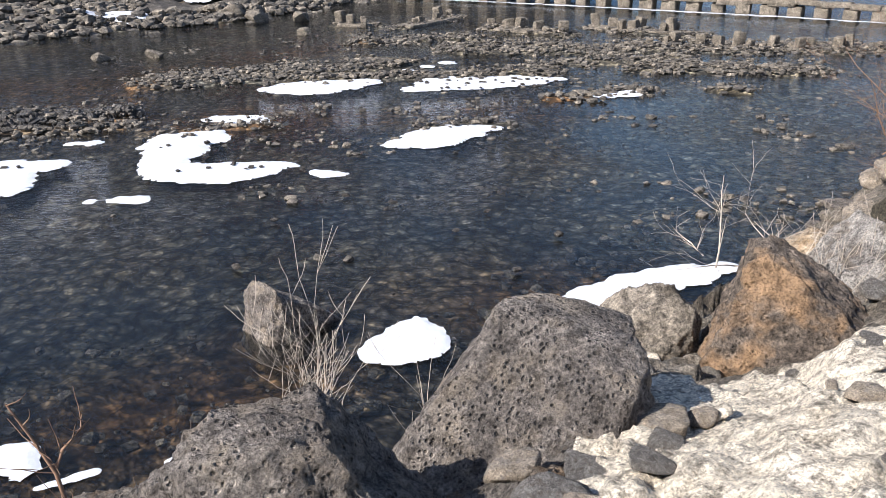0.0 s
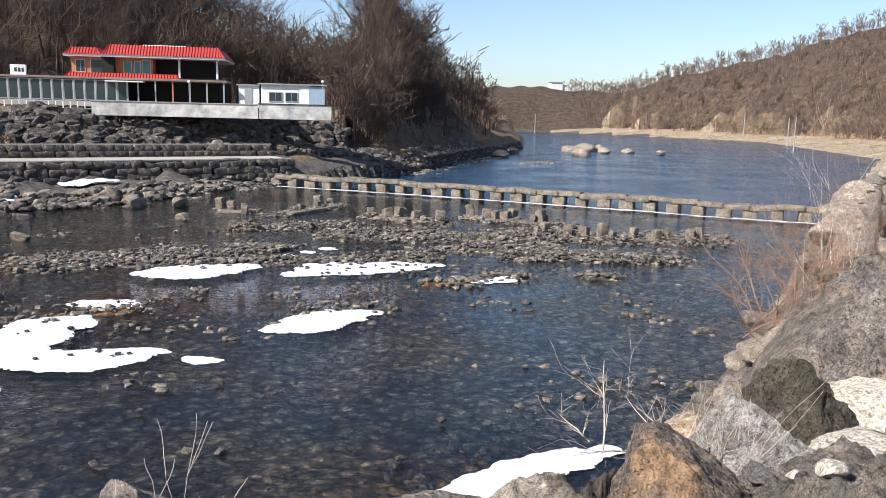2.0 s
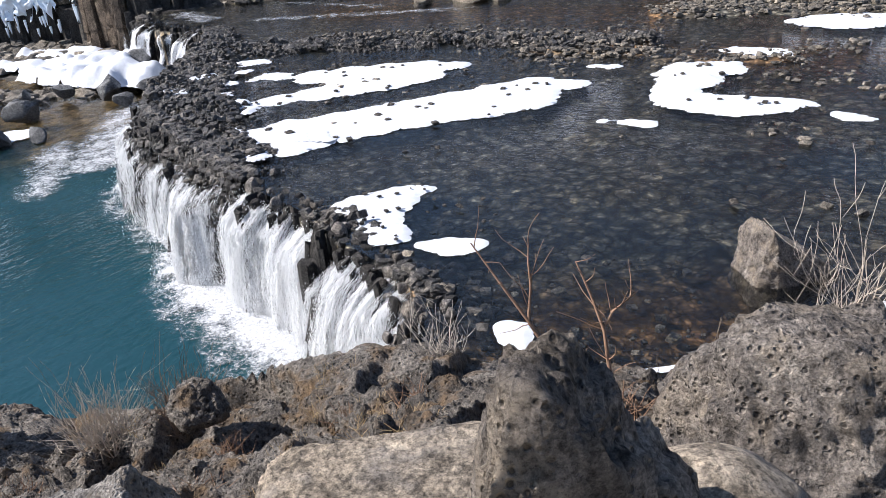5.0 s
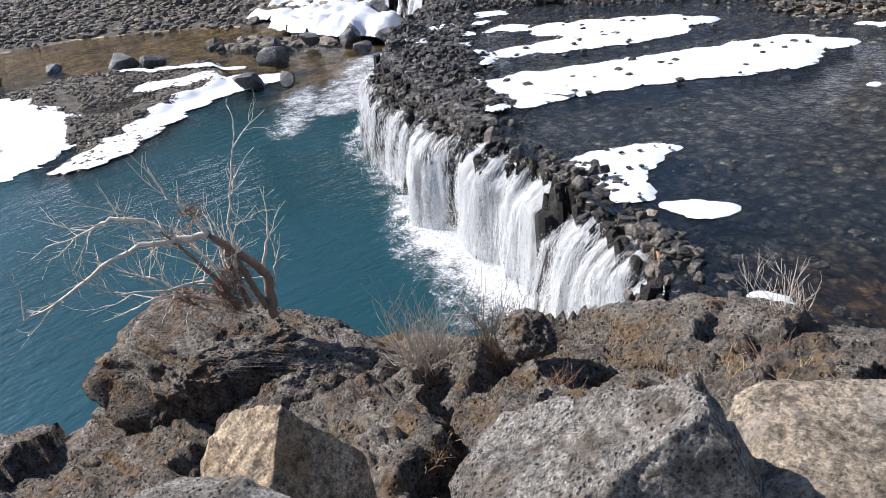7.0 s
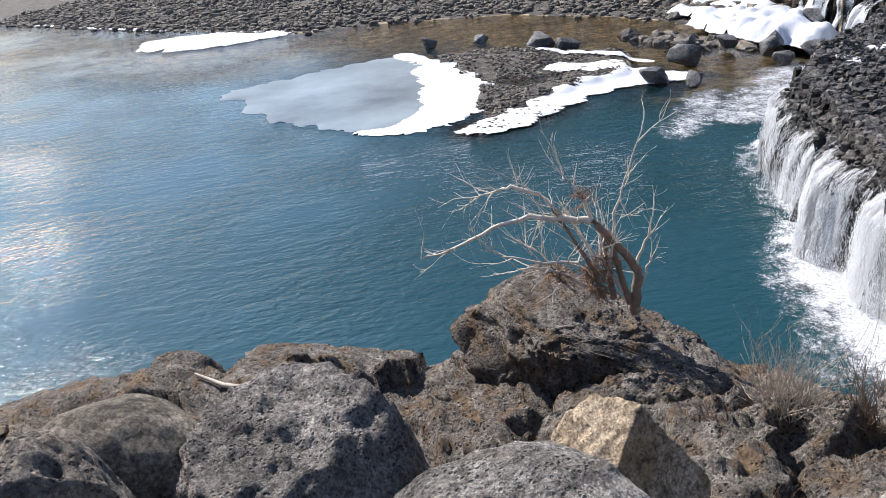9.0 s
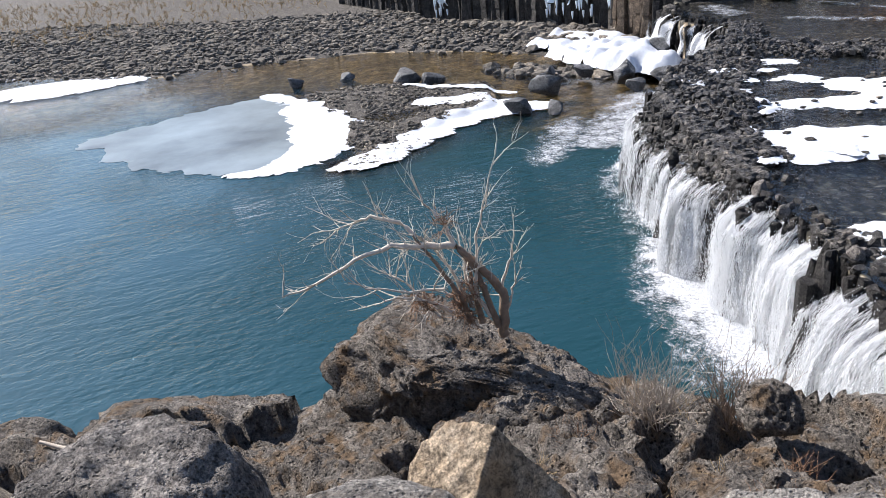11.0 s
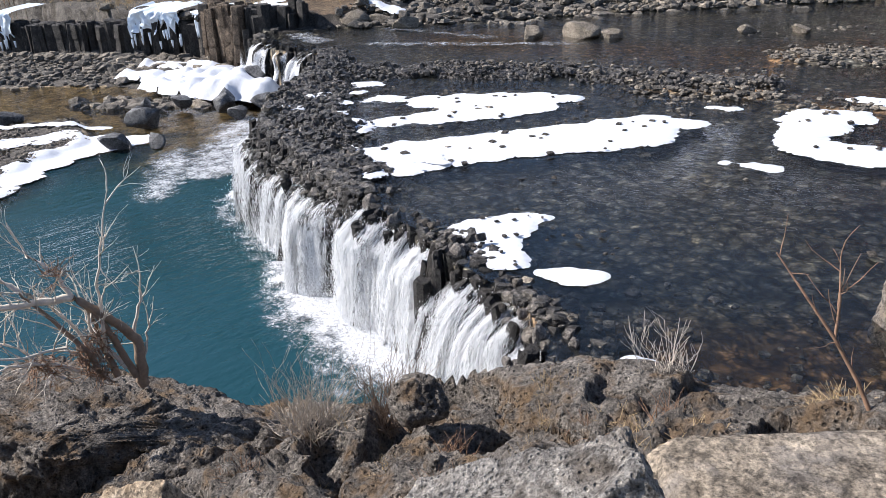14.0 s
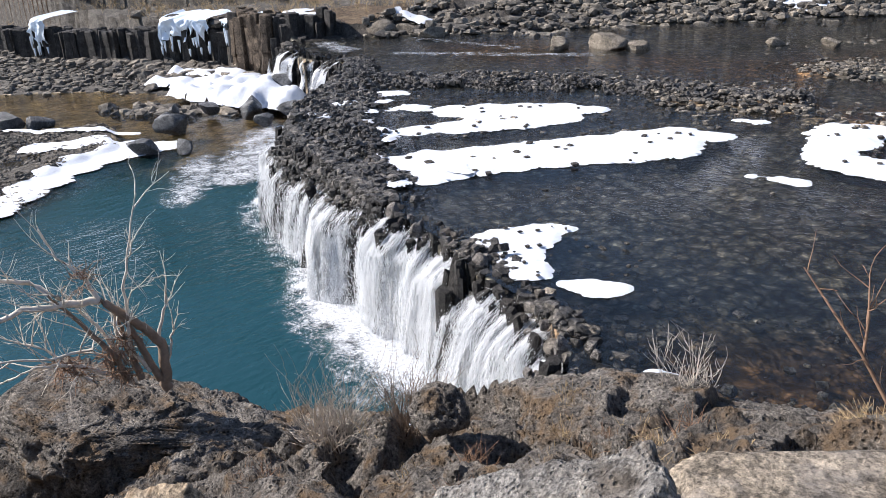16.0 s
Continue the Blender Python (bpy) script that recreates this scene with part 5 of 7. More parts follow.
boulder("boulder", "pale grey weathered boulder with dark patches", (3.3, 5.3, 4.3), (0.72, 0.72, 0.75), M_PALEGREY, 41, (0, 0, 20), 6, cuts=2, keep=0.86, rough=0.06, fine=0.03, planes=((0.62, -0.2, 0.75, 0.42), (-0.8, -0.2, 0.55, 0.6), (-0.1, -0.75, 0.6, 0.62)))
boulder("boulder", "dark lichen-covered pyramid of rock", (4.12, 6.35, 4.42), (0.5, 0.5, 0.62), M_LICHEN, 44, (0, 0, 30), 6, cuts=1, keep=0.9, rough=0.05, fine=0.05, pits=0.02, planes=((0.75, 0.1, 0.6, 0.42), (-0.8, -0.1, 0.55, 0.42), (0, -0.8, 0.6, 0.5)))
boulder("boulder", "large dark grey outcrop on the bank", (5.7, 7.4, 4.5), (0.95, 0.85, 0.95), M_BASALT, 47, (0, 0, 25), 6, cuts=6, keep=0.72, rough=0.09, fine=0.05, pits=0.02)
boulder("boulder", "pale slab of bedded rock lying between boulders", (4.3, 5.5, 4.32), (0.62, 0.45, 0.22), M_PALE, 48, (0, 4, 25), 6, cuts=4, keep=0.8, rough=0.05, fine=0.03, square=0.6)
boulder("boulder", "pale slab of bedded rock below the dark outcrop", (5.0, 6.6, 4.35), (0.6, 0.5, 0.24), M_PALE, 49, (0, -4, 50), 6, cuts=4, keep=0.8, rough=0.05, fine=0.03, square=0.6)
boulder("boulder", "large smooth grey outcrop above the river", (7.2, 8.9, 4.7), (1.1, 1.0, 0.75), M_BASALT, 50, (0, 0, 45), 6, cuts=10, keep=0.64, rough=0.1, fine=0.07, pits=0.02)
boulder("boulder", "pale flat-topped ledge of rock above the river", (10.0, 13.6, 4.4), (1.2, 1.0, 0.7), M_TAN, 53, (0, 0, 30), 5, cuts=6, keep=0.72, rough=0.06, planes=((0, 0, 1, 0.6),))
boulder("boulder", "orange-tan rock at the top of the river bank", (3.3, 6.9, 3.85), (0.42, 0.45, 0.4), M_YELLOW, 56, (0, 0, 0), 5, cuts=8, keep=0.68, rough=0.08)
boulder("boulder", "tan rock ledge over the water", (6.5, 10.3, 3.6), (0.7, 0.6, 0.6), M_TAN, 59, (0, 0, 40), 5, cuts=8, keep=0.66, rough=0.08)
boulder("boulder", "pale block of rock on the bank", (8.4, 12.9, 3.6), (0.7, 0.6, 0.5), M_TAN, 62, (0, 0, 10), 5, cuts=8, keep=0.66, rough=0.06)
for k, (x, y, r) in enumerate(((11.3, 16.2, 0.9), (14.3, 20.5, 1.1), (18.0, 25.6, 1.2), (21.0, 31.0, 1.4), (27.0, 39.0, 1.5), (33.0, 46.0, 1.4), (38.0, 52.5, 1.5), (43.0, 55.0, 1.6), (46.0, 60.0, 1.6))):
    boulder("boulder", "pale boulder on the rocky river bank", (x, y, height(x, y) + 0.15 * r), (r, r * 0.85, r * 0.6), M_TAN, 70 + k, (0, 0, 40 * k), 4, cuts=8, keep=0.68, rough=0.08, group="boulders along the bank")

# the lone rock in the river
boulder("river_rock", "large split rock standing alone in the shallow river", (-2.8, 12.95, 0.26), (1.1, 0.72, 1.1), M_BASALT, 91, (0, 0, 25), 6, "rock", cuts=2, keep=0.9, rough=0.06, fine=0.035, planes=((0.55, 0.1, 0.8, 0.3), (-0.95, -0.25, 0.2, 0.5), (0.55, -0.8, 0.12, 0.36), (-0.3, -0.95, 0.1, 0.6)))


# the ledge with the leaning shrub, over the pool
def build_outcrop():
    root = thing("lava_outcrop", "layered dark lava outcrop with overhanging ledges above the pool", "rock outcrop")
    for k, (x, y, z, sx, sy, sz, turn, top) in enumerate(((-6.12, 0.86, 3.46, 0.74, 0.68, 0.66, 12, 0.58), (-5.72, 1.5, 3.3, 0.75, 0.62, 0.6, 50, 0.6), (-5.75, 1.0, 2.55, 1.25, 1.4, 0.8, 60, 0.7), (-5.3, 0.35, 2.95, 0.75, 0.9, 0.5, 20, 0.6), (-5.2, 1.7, 2.95, 0.8, 0.7, 0.55, 35, 0.6))):
        p, f = rock_shape(6, (1, 1, 1), 900 + k, 6, 0.8, 0.1, 0.05, 0.035, ((0.12, 0.1, 1, top - 0.06), (0.1, 0.1, -1, 0.6)), 0.5)
        bed = np.round(p[:, 2] * 3.2 + 0.7 * fbm(p[:, 0] * 1.4, p[:, 1] * 1.4, 0.3, 3, 80 + k)) * 0.9
        n = 0.5 * fbm(p[:, 0] * 3, p[:, 1] * 3, p[:, 2] * 5, 5, 77 + k, 0.7) + 0.22 * vnoise(bed, p[:, 0] * 1.6, p[:, 1] * 1.6, 90 + k)
        p = p * (1 + 0.13 * n[:, None] * np.array((1, 1, 0.6))) * np.array((sx, sy, sz)) * 0.93
        link("ledge", mesh_of("ledge", p, f, M_LAVA), root, "", pose(x, y, z, 0, 3, turn))


build_outcrop()
boulder("lava_block", "dark block of lava on the shelf's edge", (-6.5, -2.2, 3.35), (0.42, 0.5, 0.36), M_LAVA, 95, (0, 0, 20), 5, "rock", cuts=8, keep=0.68, rough=0.08)
boulder("lava_block", "low flat lava rock on the shelf's edge", (-6.3, -1.3, 3.35), (0.5, 0.55, 0.3), M_LAVA, 96, (0, 0, 60), 5, "rock", cuts=8, keep=0.68, rough=0.08)
boulder("lava_block", "humped lava rock with a crack on the bank's edge", (-2.75, 2.75, 3.9), (0.66, 0.52, 0.44), M_LAVA, 97, (0, 0, 30), 6, "rock", cuts=5, keep=0.8, rough=0.1, fine=0.07, pits=0.04)
boulder("lava_block", "humped lava rock at the end of the bank's edge", (-1.95, 3.05, 3.9), (0.66, 0.45, 0.4), M_LAVA, 98, (0, 0, 10), 6, "rock", cuts=5, keep=0.8, rough=0.1, fine=0.07, pits=0.04)
boulder("lava_block", "small dark lump of lava beside the dry bush", (-3.55, 2.0, 4.22), (0.17, 0.15, 0.18), M_LAVA, 99, (0, 0, 0), 5, "rock", cuts=7, keep=0.74, rough=0.1, fine=0.07)


# ---- bare plants ----
M_RUSSET = plain("reddish_bare_twigs", (0.27, 0.165, 0.105), 0.85, 0, 0.35, 20, 0.2)
M_BLEACHED = plain("bleached_twigs", (0.66, 0.58, 0.48), 0.8, 0, 0.25, 20, 0.2)

def twiggy(name, label, at, seed, stems, high, spread, mat, depth=1, radius=0.006, category="shrub", kids=(2, 4), lift=0.2, turn=0, bend=0.22):
    """A bush of bare stems from one foot: its stems and its twigs."""
    rnd = random.Random(seed)
    root = thing(name, label, category, pose(*at, 0, 0, turn))
    out = {}
    for k in range(stems):
        a = rnd.uniform(0, 6.283)
        s = rnd.uniform(0, spread)
        grow(rnd, (rnd.uniform(-1, 1) * spread * 0.25 * high, rnd.uniform(-1, 1) * spread * 0.25 * high, -0.05), (math.cos(a) * s, math.sin(a) * s, 1), high * rnd.uniform(0.5, 1.05), radius, depth, out, bend, kids, 0.5, lift, 5)
    for d, paths in out.items():
        if d == depth and len(paths) < 20:
            for q in paths:
                link("stem", mesh_of("stem", *tubes([q], 5), mat), root)
        else:
            tagged(link("twigwork", mesh_of("twigwork", *tubes(paths, 3), mat), root), kind="stuff")
    return root


twiggy("dry_stalks", "pale dry reed-like stalks growing from the bank", (-0.56, 3.35, 4.6), 1, 20, 0.72, 0.4, M_BRANCH, 2, 0.0036, kids=(1, 3))
twiggy("dry_stalks", "thin pale dry stalks on the bank", (-0.1, 3.8, 4.1), 2, 5, 0.8, 0.6, M_BRANCH, 1, 0.0035, kids=(1, 2))
twiggy("dry_stalks", "sparse thin stalks on the bank's edge", (-1.0, 2.75, 4.4), 3, 4, 0.5, 0.6, M_TWIG, 1, 0.003, kids=(1, 3))
def leaning_sapling(label, foot, tip, side, seed):
    """A thin reddish stem leaning from the bank, forked, with short side twigs."""
    rnd = random.Random(seed)
    root = thing("sapling", label, "sapling", pose(*foot))
    a, b, c = Vector((0, 0, -0.25)), Vector(tip) - Vector(foot), Vector(side) - Vector(foot)
    stem = [a.lerp(b, u) + Vector((rnd.gauss(0, 0.012), rnd.gauss(0, 0.012), 0.05 * math.sin(3.1 * u))) for u in (0, 0.2, 0.4, 0.6, 0.8, 1.0)]
    fork = [stem[3].lerp(c, u) + Vector((rnd.gauss(0, 0.008), rnd.gauss(0, 0.008), 0.03 * math.sin(3.1 * u))) for u in (0, 0.35, 0.7, 1.0)]
    link("stem", mesh_of("stem", *tubes([(stem, [0.013, 0.011, 0.009, 0.007, 0.005, 0.003])], 6), M_RUSSET), root)
    link("fork", mesh_of("fork", *tubes([(fork, [0.007, 0.006, 0.004, 0.0025])], 6), M_RUSSET), root)
    out = {}
    for line in (stem, fork):
        for k in range(1, len(line)):
            for q in range(3):
                grow(rnd, line[k - 1].lerp(line[k], rnd.random()), (rnd.gauss(-0.2, 0.7), rnd.gauss(0, 0.7), rnd.gauss(0.6, 0.4)), rnd.uniform(0.06, 0.2), 0.003, 0, out, 0.3)
    tagged(link("twigwork", mesh_of("twigwork", *tubes(out[0], 3), M_RUSSET), root), kind="stuff")


leaning_sapling("bare reddish-brown sapling leaning over the river", (-1.25, 2.32, 4.85), (-1.81, 2.31, 5.45), (-1.62, 2.43, 5.44), 4)
leaning_sapling("bare reddish-brown forked sapling on the bank", (-1.08, 2.28, 4.93), (-1.38, 2.36, 5.44), (-1.17, 2.46, 5.3), 5)
twiggy("dry_bush", "dense bush of dry fine stems on the lava shelf", (-4.3, 1.8, 3.86), 6, 100, 0.42, 1.3, M_BRANCH, 1, 0.0042, kids=(1, 3))
twiggy("dry_bush", "dense bush of dry brown stems on the lava shelf", (-3.95, 2.12, 3.9), 7, 90, 0.38, 1.3, M_TWIG, 1, 0.0042, kids=(1, 3))
twiggy("dry_bush", "bleached low bush on the bank's crest", (-2.5, 2.96, 4.22), 8, 12, 0.42, 0.9, M_BLEACHED, 2, 0.0045, kids=(2, 4))
twiggy("bare_shrub", "sprawling bare shrub reaching over the water", (2.5, 5.9, 4.35), 9, 7, 0.75, 2.4, M_BRANCH, 2, 0.009, kids=(3, 4), lift=0.0)
twiggy("bare_shrub", "tangled reddish bare shrub on the bank", (6.9, 10.6, 3.75), 10, 20, 1.8, 1.7, M_RUSSET, 3, 0.016, kids=(3, 5), lift=0.05, bend=0.36)
twiggy("bare_shrub", "tangled bare shrub above the bridge", (7.6, 11.7, 3.8), 11, 20, 1.9, 1.7, M_RUSSET, 3, 0.016, kids=(3, 5), lift=0.05, bend=0.36)
twiggy("bare_shrub", "bare shrub at the crest of the bank", (7.9, 11.6, 4.2), 12, 12, 1.8, 1.1, M_BRANCH, 3, 0.011, kids=(2, 3))
twiggy("dry_stalks", "dry stalks leaning against the pale boulder", (2.85, 5.3, 4.35), 13, 14, 0.9, 0.6, M_BRANCH, 1, 0.005, kids=(1, 2))
TUFTS = [(-1.7 - 0.31 * (k % 9) + 0.13 * (k % 4), 0.9 + 0.37 * (k % 5) + 0.05 * k % 0.3) for k in range(24)]
for k, (x, y) in enumerate(TUFTS + [(-2.2, 1.9), (-2.5, 2.3), (-1.5, 2.2), (-3.1, 2.6), (-0.9, 1.1), (-1.3, 1.6), (-3.9, 0.8), (-0.15, 2.1)]):
    twiggy("grass_tuft", "small tuft of dry straw-coloured grass between rocks", (x, y, height(x, y)), 30 + k, 26, 0.14, 1.6, M_STRAW, 0, 0.0022, "grass", lift=-0.1)


def build_leaning_shrub():
    rnd = random.Random(12)
    root = thing("leaning_shrub", "leafless shrub with a bleached trunk leaning over the pool", "shrub", pose(-5.72, 1.45, 3.98) @ Matrix.Diagonal((0.84, 0.84, 0.84, 1)))
    aside = Vector((0.32, 0.95, 0.0))                      # the trunk arches within this upright plane
    depth = Vector((0.95, -0.32, 0.0))

    def bough(name, pts, r0, r1, off):
        path = [aside * a + Vector((0, 0, b * 1.08)) + depth * (off * k / len(pts) + rnd.gauss(0, 0.012)) for k, (a, b) in enumerate(pts)]
        fine = []
        for k in range(len(path) - 1):
            for q in range(4):
                fine.append(path[k].lerp(path[k + 1], q / 4) + Vector((rnd.gauss(0, 0.006), rnd.gauss(0, 0.006), rnd.gauss(0, 0.006))))
        fine.append(path[-1])
        rad = [r0 + (r1 - r0) * k / (len(fine) - 1) for k in range(len(fine))]
        link(name, mesh_of(name, *tubes([(fine, [1.1 * q for q in rad])], 7), M_TWIG if name == "trunk" or r0 > 0.024 and off < 0.12 else M_BLEACHED), root)
        return fine

    bough("trunk", [(0.0, -0.2), (0.01, 0.0), (0.02, 0.2), (-0.08, 0.36), (-0.22, 0.52), (-0.36, 0.65)], 0.045, 0.028, 0.0)
    limbs = [([(-0.36, 0.65), (-0.64, 0.7), (-0.89, 0.72), (-1.21, 0.65), (-1.59, 0.48), (-1.86, 0.42)], 0.03, 0.006, 0.15),
             ([(-0.6, 0.69), (-0.81, 0.88), (-1.04, 0.96), (-1.2, 0.9), (-1.36, 0.84)], 0.022, 0.005, -0.15),
             ([(-0.36, 0.65), (-0.44, 0.85), (-0.59, 1.0), (-0.66, 1.27)], 0.02, 0.004, -0.1),
             ([(-0.22, 0.1), (-0.2, 0.4), (-0.17, 0.7), (-0.09, 1.0), (0.04, 1.4)], 0.017, 0.004, 0.1),
             ([(0.02, 0.25), (0.11, 0.52), (0.15, 0.75)], 0.015, 0.004, 0.05),
             ([(-0.35, 0.12), (-0.5, 0.3), (-0.79, 0.32), (-1.14, 0.42), (-1.31, 0.52)], 0.014, 0.004, 0.2),
             ]
    shoots = [([(-0.05, -0.1), (-0.12, 0.2), (-0.2, 0.42), (-0.3, 0.6)], 0.032, 0.014, 0.03),
             ([(-0.3, -0.05), (-0.34, 0.2), (-0.5, 0.48), (-0.62, 0.66), (-0.7, 0.8)], 0.026, 0.007, 0.1),
             ([(-0.18, -0.05), (-0.24, 0.25), (-0.26, 0.5)], 0.03, 0.012, -0.08),
             ([(-0.4, 0.05), (-0.62, 0.2), (-0.9, 0.28), (-1.1, 0.24)], 0.02, 0.005, 0.1),
             ([(-0.5, 0.0), (-0.66, 0.14), (-0.8, 0.36), (-0.98, 0.44)], 0.016, 0.005, -0.1),
             ([(-0.25, 0.1), (-0.42, 0.45), (-0.58, 0.66)], 0.018, 0.006, -0.12),
             ([(-0.1, 0.0), (-0.28, 0.3), (-0.3, 0.55)], 0.02, 0.008, -0.05),
             ([(0.04, 0.0), (0.1, 0.2), (0.13, 0.32)], 0.012, 0.005, 0.08)]
    out = {}
    for pts, r0, r1, off in limbs + shoots:
        fine = bough("limb", pts, r0, r1, off)
        for k in range(3, len(fine)):
            if rnd.random() < 0.6:
                way = (fine[k] - fine[k - 1]).normalized() * 0.7 + Vector((rnd.gauss(0, 0.5), rnd.gauss(0, 0.5), rnd.gauss(0.25, 0.5)))
                grow(rnd, fine[k], way, rnd.uniform(0.2, 0.48), 0.007, 1, out, 0.3, (2, 4), 0.5, 0.05, 5, 0.55)
    for d, paths in out.items():
        tagged(link("twigwork", mesh_of("twigwork", *tubes(paths, 4), M_BLEACHED), root), kind="stuff")
    for a, b, n in ((-0.36, 0.2, 120), (-0.68, 0.2, 80), (-0.22, 0.3, 70), (-0.3, 0.05, 80), (-0.45, 0.95, 40)):
        o2 = {}
        p = aside * a + Vector((0, 0, b))
        for j in range(n):
            grow(rnd, p + Vector((rnd.gauss(0, 0.05), rnd.gauss(0, 0.05), rnd.gauss(0, 0.05))), (rnd.gauss(0, 1), rnd.gauss(0, 1), rnd.gauss(-0.4, 0.8)), rnd.uniform(0.08, 0.22), 0.005, 0, o2, 0.5)
        link("debris_clump", mesh_of("debris_clump", *tubes(o2[0], 3), M_RUSSET), root, "tangle of dry flood debris")


build_leaning_shrub()
rs = random.Random(5)
wood = [(-6.3 + 0.8 * u, -1.9 + 1.05 * u) for u in (0, 0.2, 0.4, 0.6, 0.8, 1.0)]
lie = [height(x, y) for x, y in wood]
link("driftwood", mesh_of("driftwood", *tubes([([Vector((x, y, 0.5 * z + 0.5 * (lie[0] + (lie[-1] - lie[0]) * k / 5) + 0.04)) for k, ((x, y), z) in enumerate(zip(wood, lie))], [0.012, 0.02, 0.026, 0.024, 0.018, 0.01])], 7), M_BRANCH))
tagged(bpy.data.objects["driftwood"], "bleached piece of driftwood lying on the lava shelf", "driftwood")


# ---- loose stones ----
def scatter(blobs, count, rmin, rmax, seed, lift=0.0, edge=0.3, dens=0.55):
    rnd = np.random.RandomState(seed)
    xs = [b[0] for b in blobs] + [b[2] for b in blobs]
    ys = [b[1] for b in blobs] + [b[3] for b in blobs]
    r = max(b[4] for b in blobs) + edge + 0.6
    x = rnd.uniform(min(xs) - r, max(xs) + r, count * 40)
    y = rnd.uniform(min(ys) - r, max(ys) + r, count * 40)
    d = blob_distance(x, y, blobs) + 1.1 * fbm(x * 0.7, y * 0.9, 0, 3, seed)
    ok = rnd.uniform(0, 1, x.size) < np.clip(-d / (edge + 0.01) * 0.5 + 0.5, 0, 1)
    x, y = x[ok][:count], y[ok][:count]
    s = rmin + (rmax - rmin) * rnd.uniform(0, 1, x.size) ** 2.6
    return np.stack([x, y, ground(x, y) + s * 0.25 + lift, s], -1)


def stuff(name, label, category, places, mat, seed, squash=0.6, level=1, blocky=0.55):
    return tagged(new(name, stones_mesh(name, places, mat, seed, squash, level, blocky)), label, category, kind="stuff")


stuff("bar_cobbles", "grey and brown cobbles on the river's gravel bars", "stones", scatter(BARS, 9500, 0.035, 0.2, 1, 0.02, 0.7), M_COBBLE, 1, 0.5, blocky=0.4)
heap = scatter(RUBBLE, 23000, 0.03, 0.14, 2, 0.03, 0.8)
heap[:, 2] += np.abs(np.random.RandomState(5).normal(size=len(heap))) * 0.13 * (0.4 + 0.6 * vnoise(heap[:, 0] * 1.2, heap[:, 1] * 1.2, 0, 6))
face = np.random.RandomState(15)
fs_, fo = face.uniform(11.2, 21.5, 2600), face.uniform(-0.5, 0.75, 2600)
fx, fy = np.interp(fs_, CUM, CREST_XY[:, 0]), np.interp(fs_, CUM, CREST_XY[:, 1])
fx, fy = fx + np.interp(fs_, MIDS, NORMALS[:, 0]) * fo, fy + np.interp(fs_, MIDS, NORMALS[:, 1]) * fo
heap = np.concatenate([heap, np.stack([fx, fy, 0.08 - 1.9 * np.maximum(fo, 0) * face.uniform(0.5, 1.15, 2600), 0.04 + 0.11 * face.rand(2600) ** 2], -1)])
stuff("rubble", "wet black rubble behind the waterfall's edge", "stones", heap, M_RUBBLE, 2, 0.85, blocky=0.35)


def in_drifts(p):
    return p[fbm(p[:, 0] * 0.4, p[:, 1] * 0.8, 0, 3, 4) > 0.06 + 0.26 * (p[:, 1] < 24)]


wide = [(-9, 12.2, -5, 12.6, 0.8), (-16, 28, 14, 30, 9.0), (-9, 44, 16, 42, 8.0), (-2, 21, 8, 19, 3.0), (-24, 26, -10, 27, 4.0)]
stuff("scattered_stones", "stones standing out of the shallow river", "stones", in_drifts(scatter(wide, 13000, 0.03, 0.15, 3, 0.0, 2.0)) + np.array((0, 0, 0.24, 0)), M_COBBLE, 3, 0.5, blocky=0.4)
stuff("spit_gravel", "gravel on the pool's spit", "gravel", scatter(SPIT, 5000, 0.05, 0.14, 4, 0.0, 0.4), M_COBBLE, 4, 0.6)
beach_blobs = [(-60, 27.5, -74, 20, 3.4), (-74, 18, -78, 4, 5.0), (-78, 2, -92, -12, 5.5), (-92, -12, -112, -28, 6)]
stuff("beach_cobbles", "grey cobbles on the far beach", "stones", scatter(beach_blobs + [(-62, 29, -84, 22, 3.0), (-84, 18, -96, 2, 6), (-96, 2, -120, -16, 7)], 14000, 0.09, 0.42, 5, 0.0, 2.5), M_COBBLE, 5, 0.6)
stuff("cliff_rubble", "dark boulders below the basalt cliff", "stones", scatter([(-48, 29.5, -58, 30, 2.2), (-58, 30.5, -72, 29.5, 2.2), (-46, 24, -50, 22, 1.4), (-44, 27, -48, 29, 1.5)], 2400, 0.12, 0.6, 6, 0.1, 1.0), M_COBBLE, 6, 0.7)
shore_line = [(-43, 38.5, -36, 43, 1.6), (-36, 43.5, -30, 50, 1.9), (-30, 51, -23, 55.6, 1.9), (-23, 56.4, -16, 61.5, 1.7), (-43, 43, -35, 53, 2.4), (-35, 54, -26, 62, 2.6), (-16, 62, -11, 70, 1.3), (-12, 70, -6, 77.5, 1.0), (9, 97, 27, 141, 2.5), (30, 120, 36, 130, 1.5)]
stuff("shore_stones", "grey stones along the far shore", "stones", scatter(shore_line, 6000, 0.1, 0.5, 7, 0.08, 1.2), M_COBBLE, 7, 0.6)
stuff("edge_stones", "small stones by the near water's edge", "stones", scatter([(-6, 9.6, -2.6, 10.6, 0.5), (-1.5, 11.6, 4.5, 15.4, 0.9), (3, 15.6, 12, 22, 1.0), (-8.2, 10.2, -7, 10.4, 0.7), (-11.5, 11.4, -9.2, 10.9, 0.25)], 700, 0.03, 0.15, 8, 0.14, 0.9), M_COBBLE, 8, 0.5, blocky=0.4)

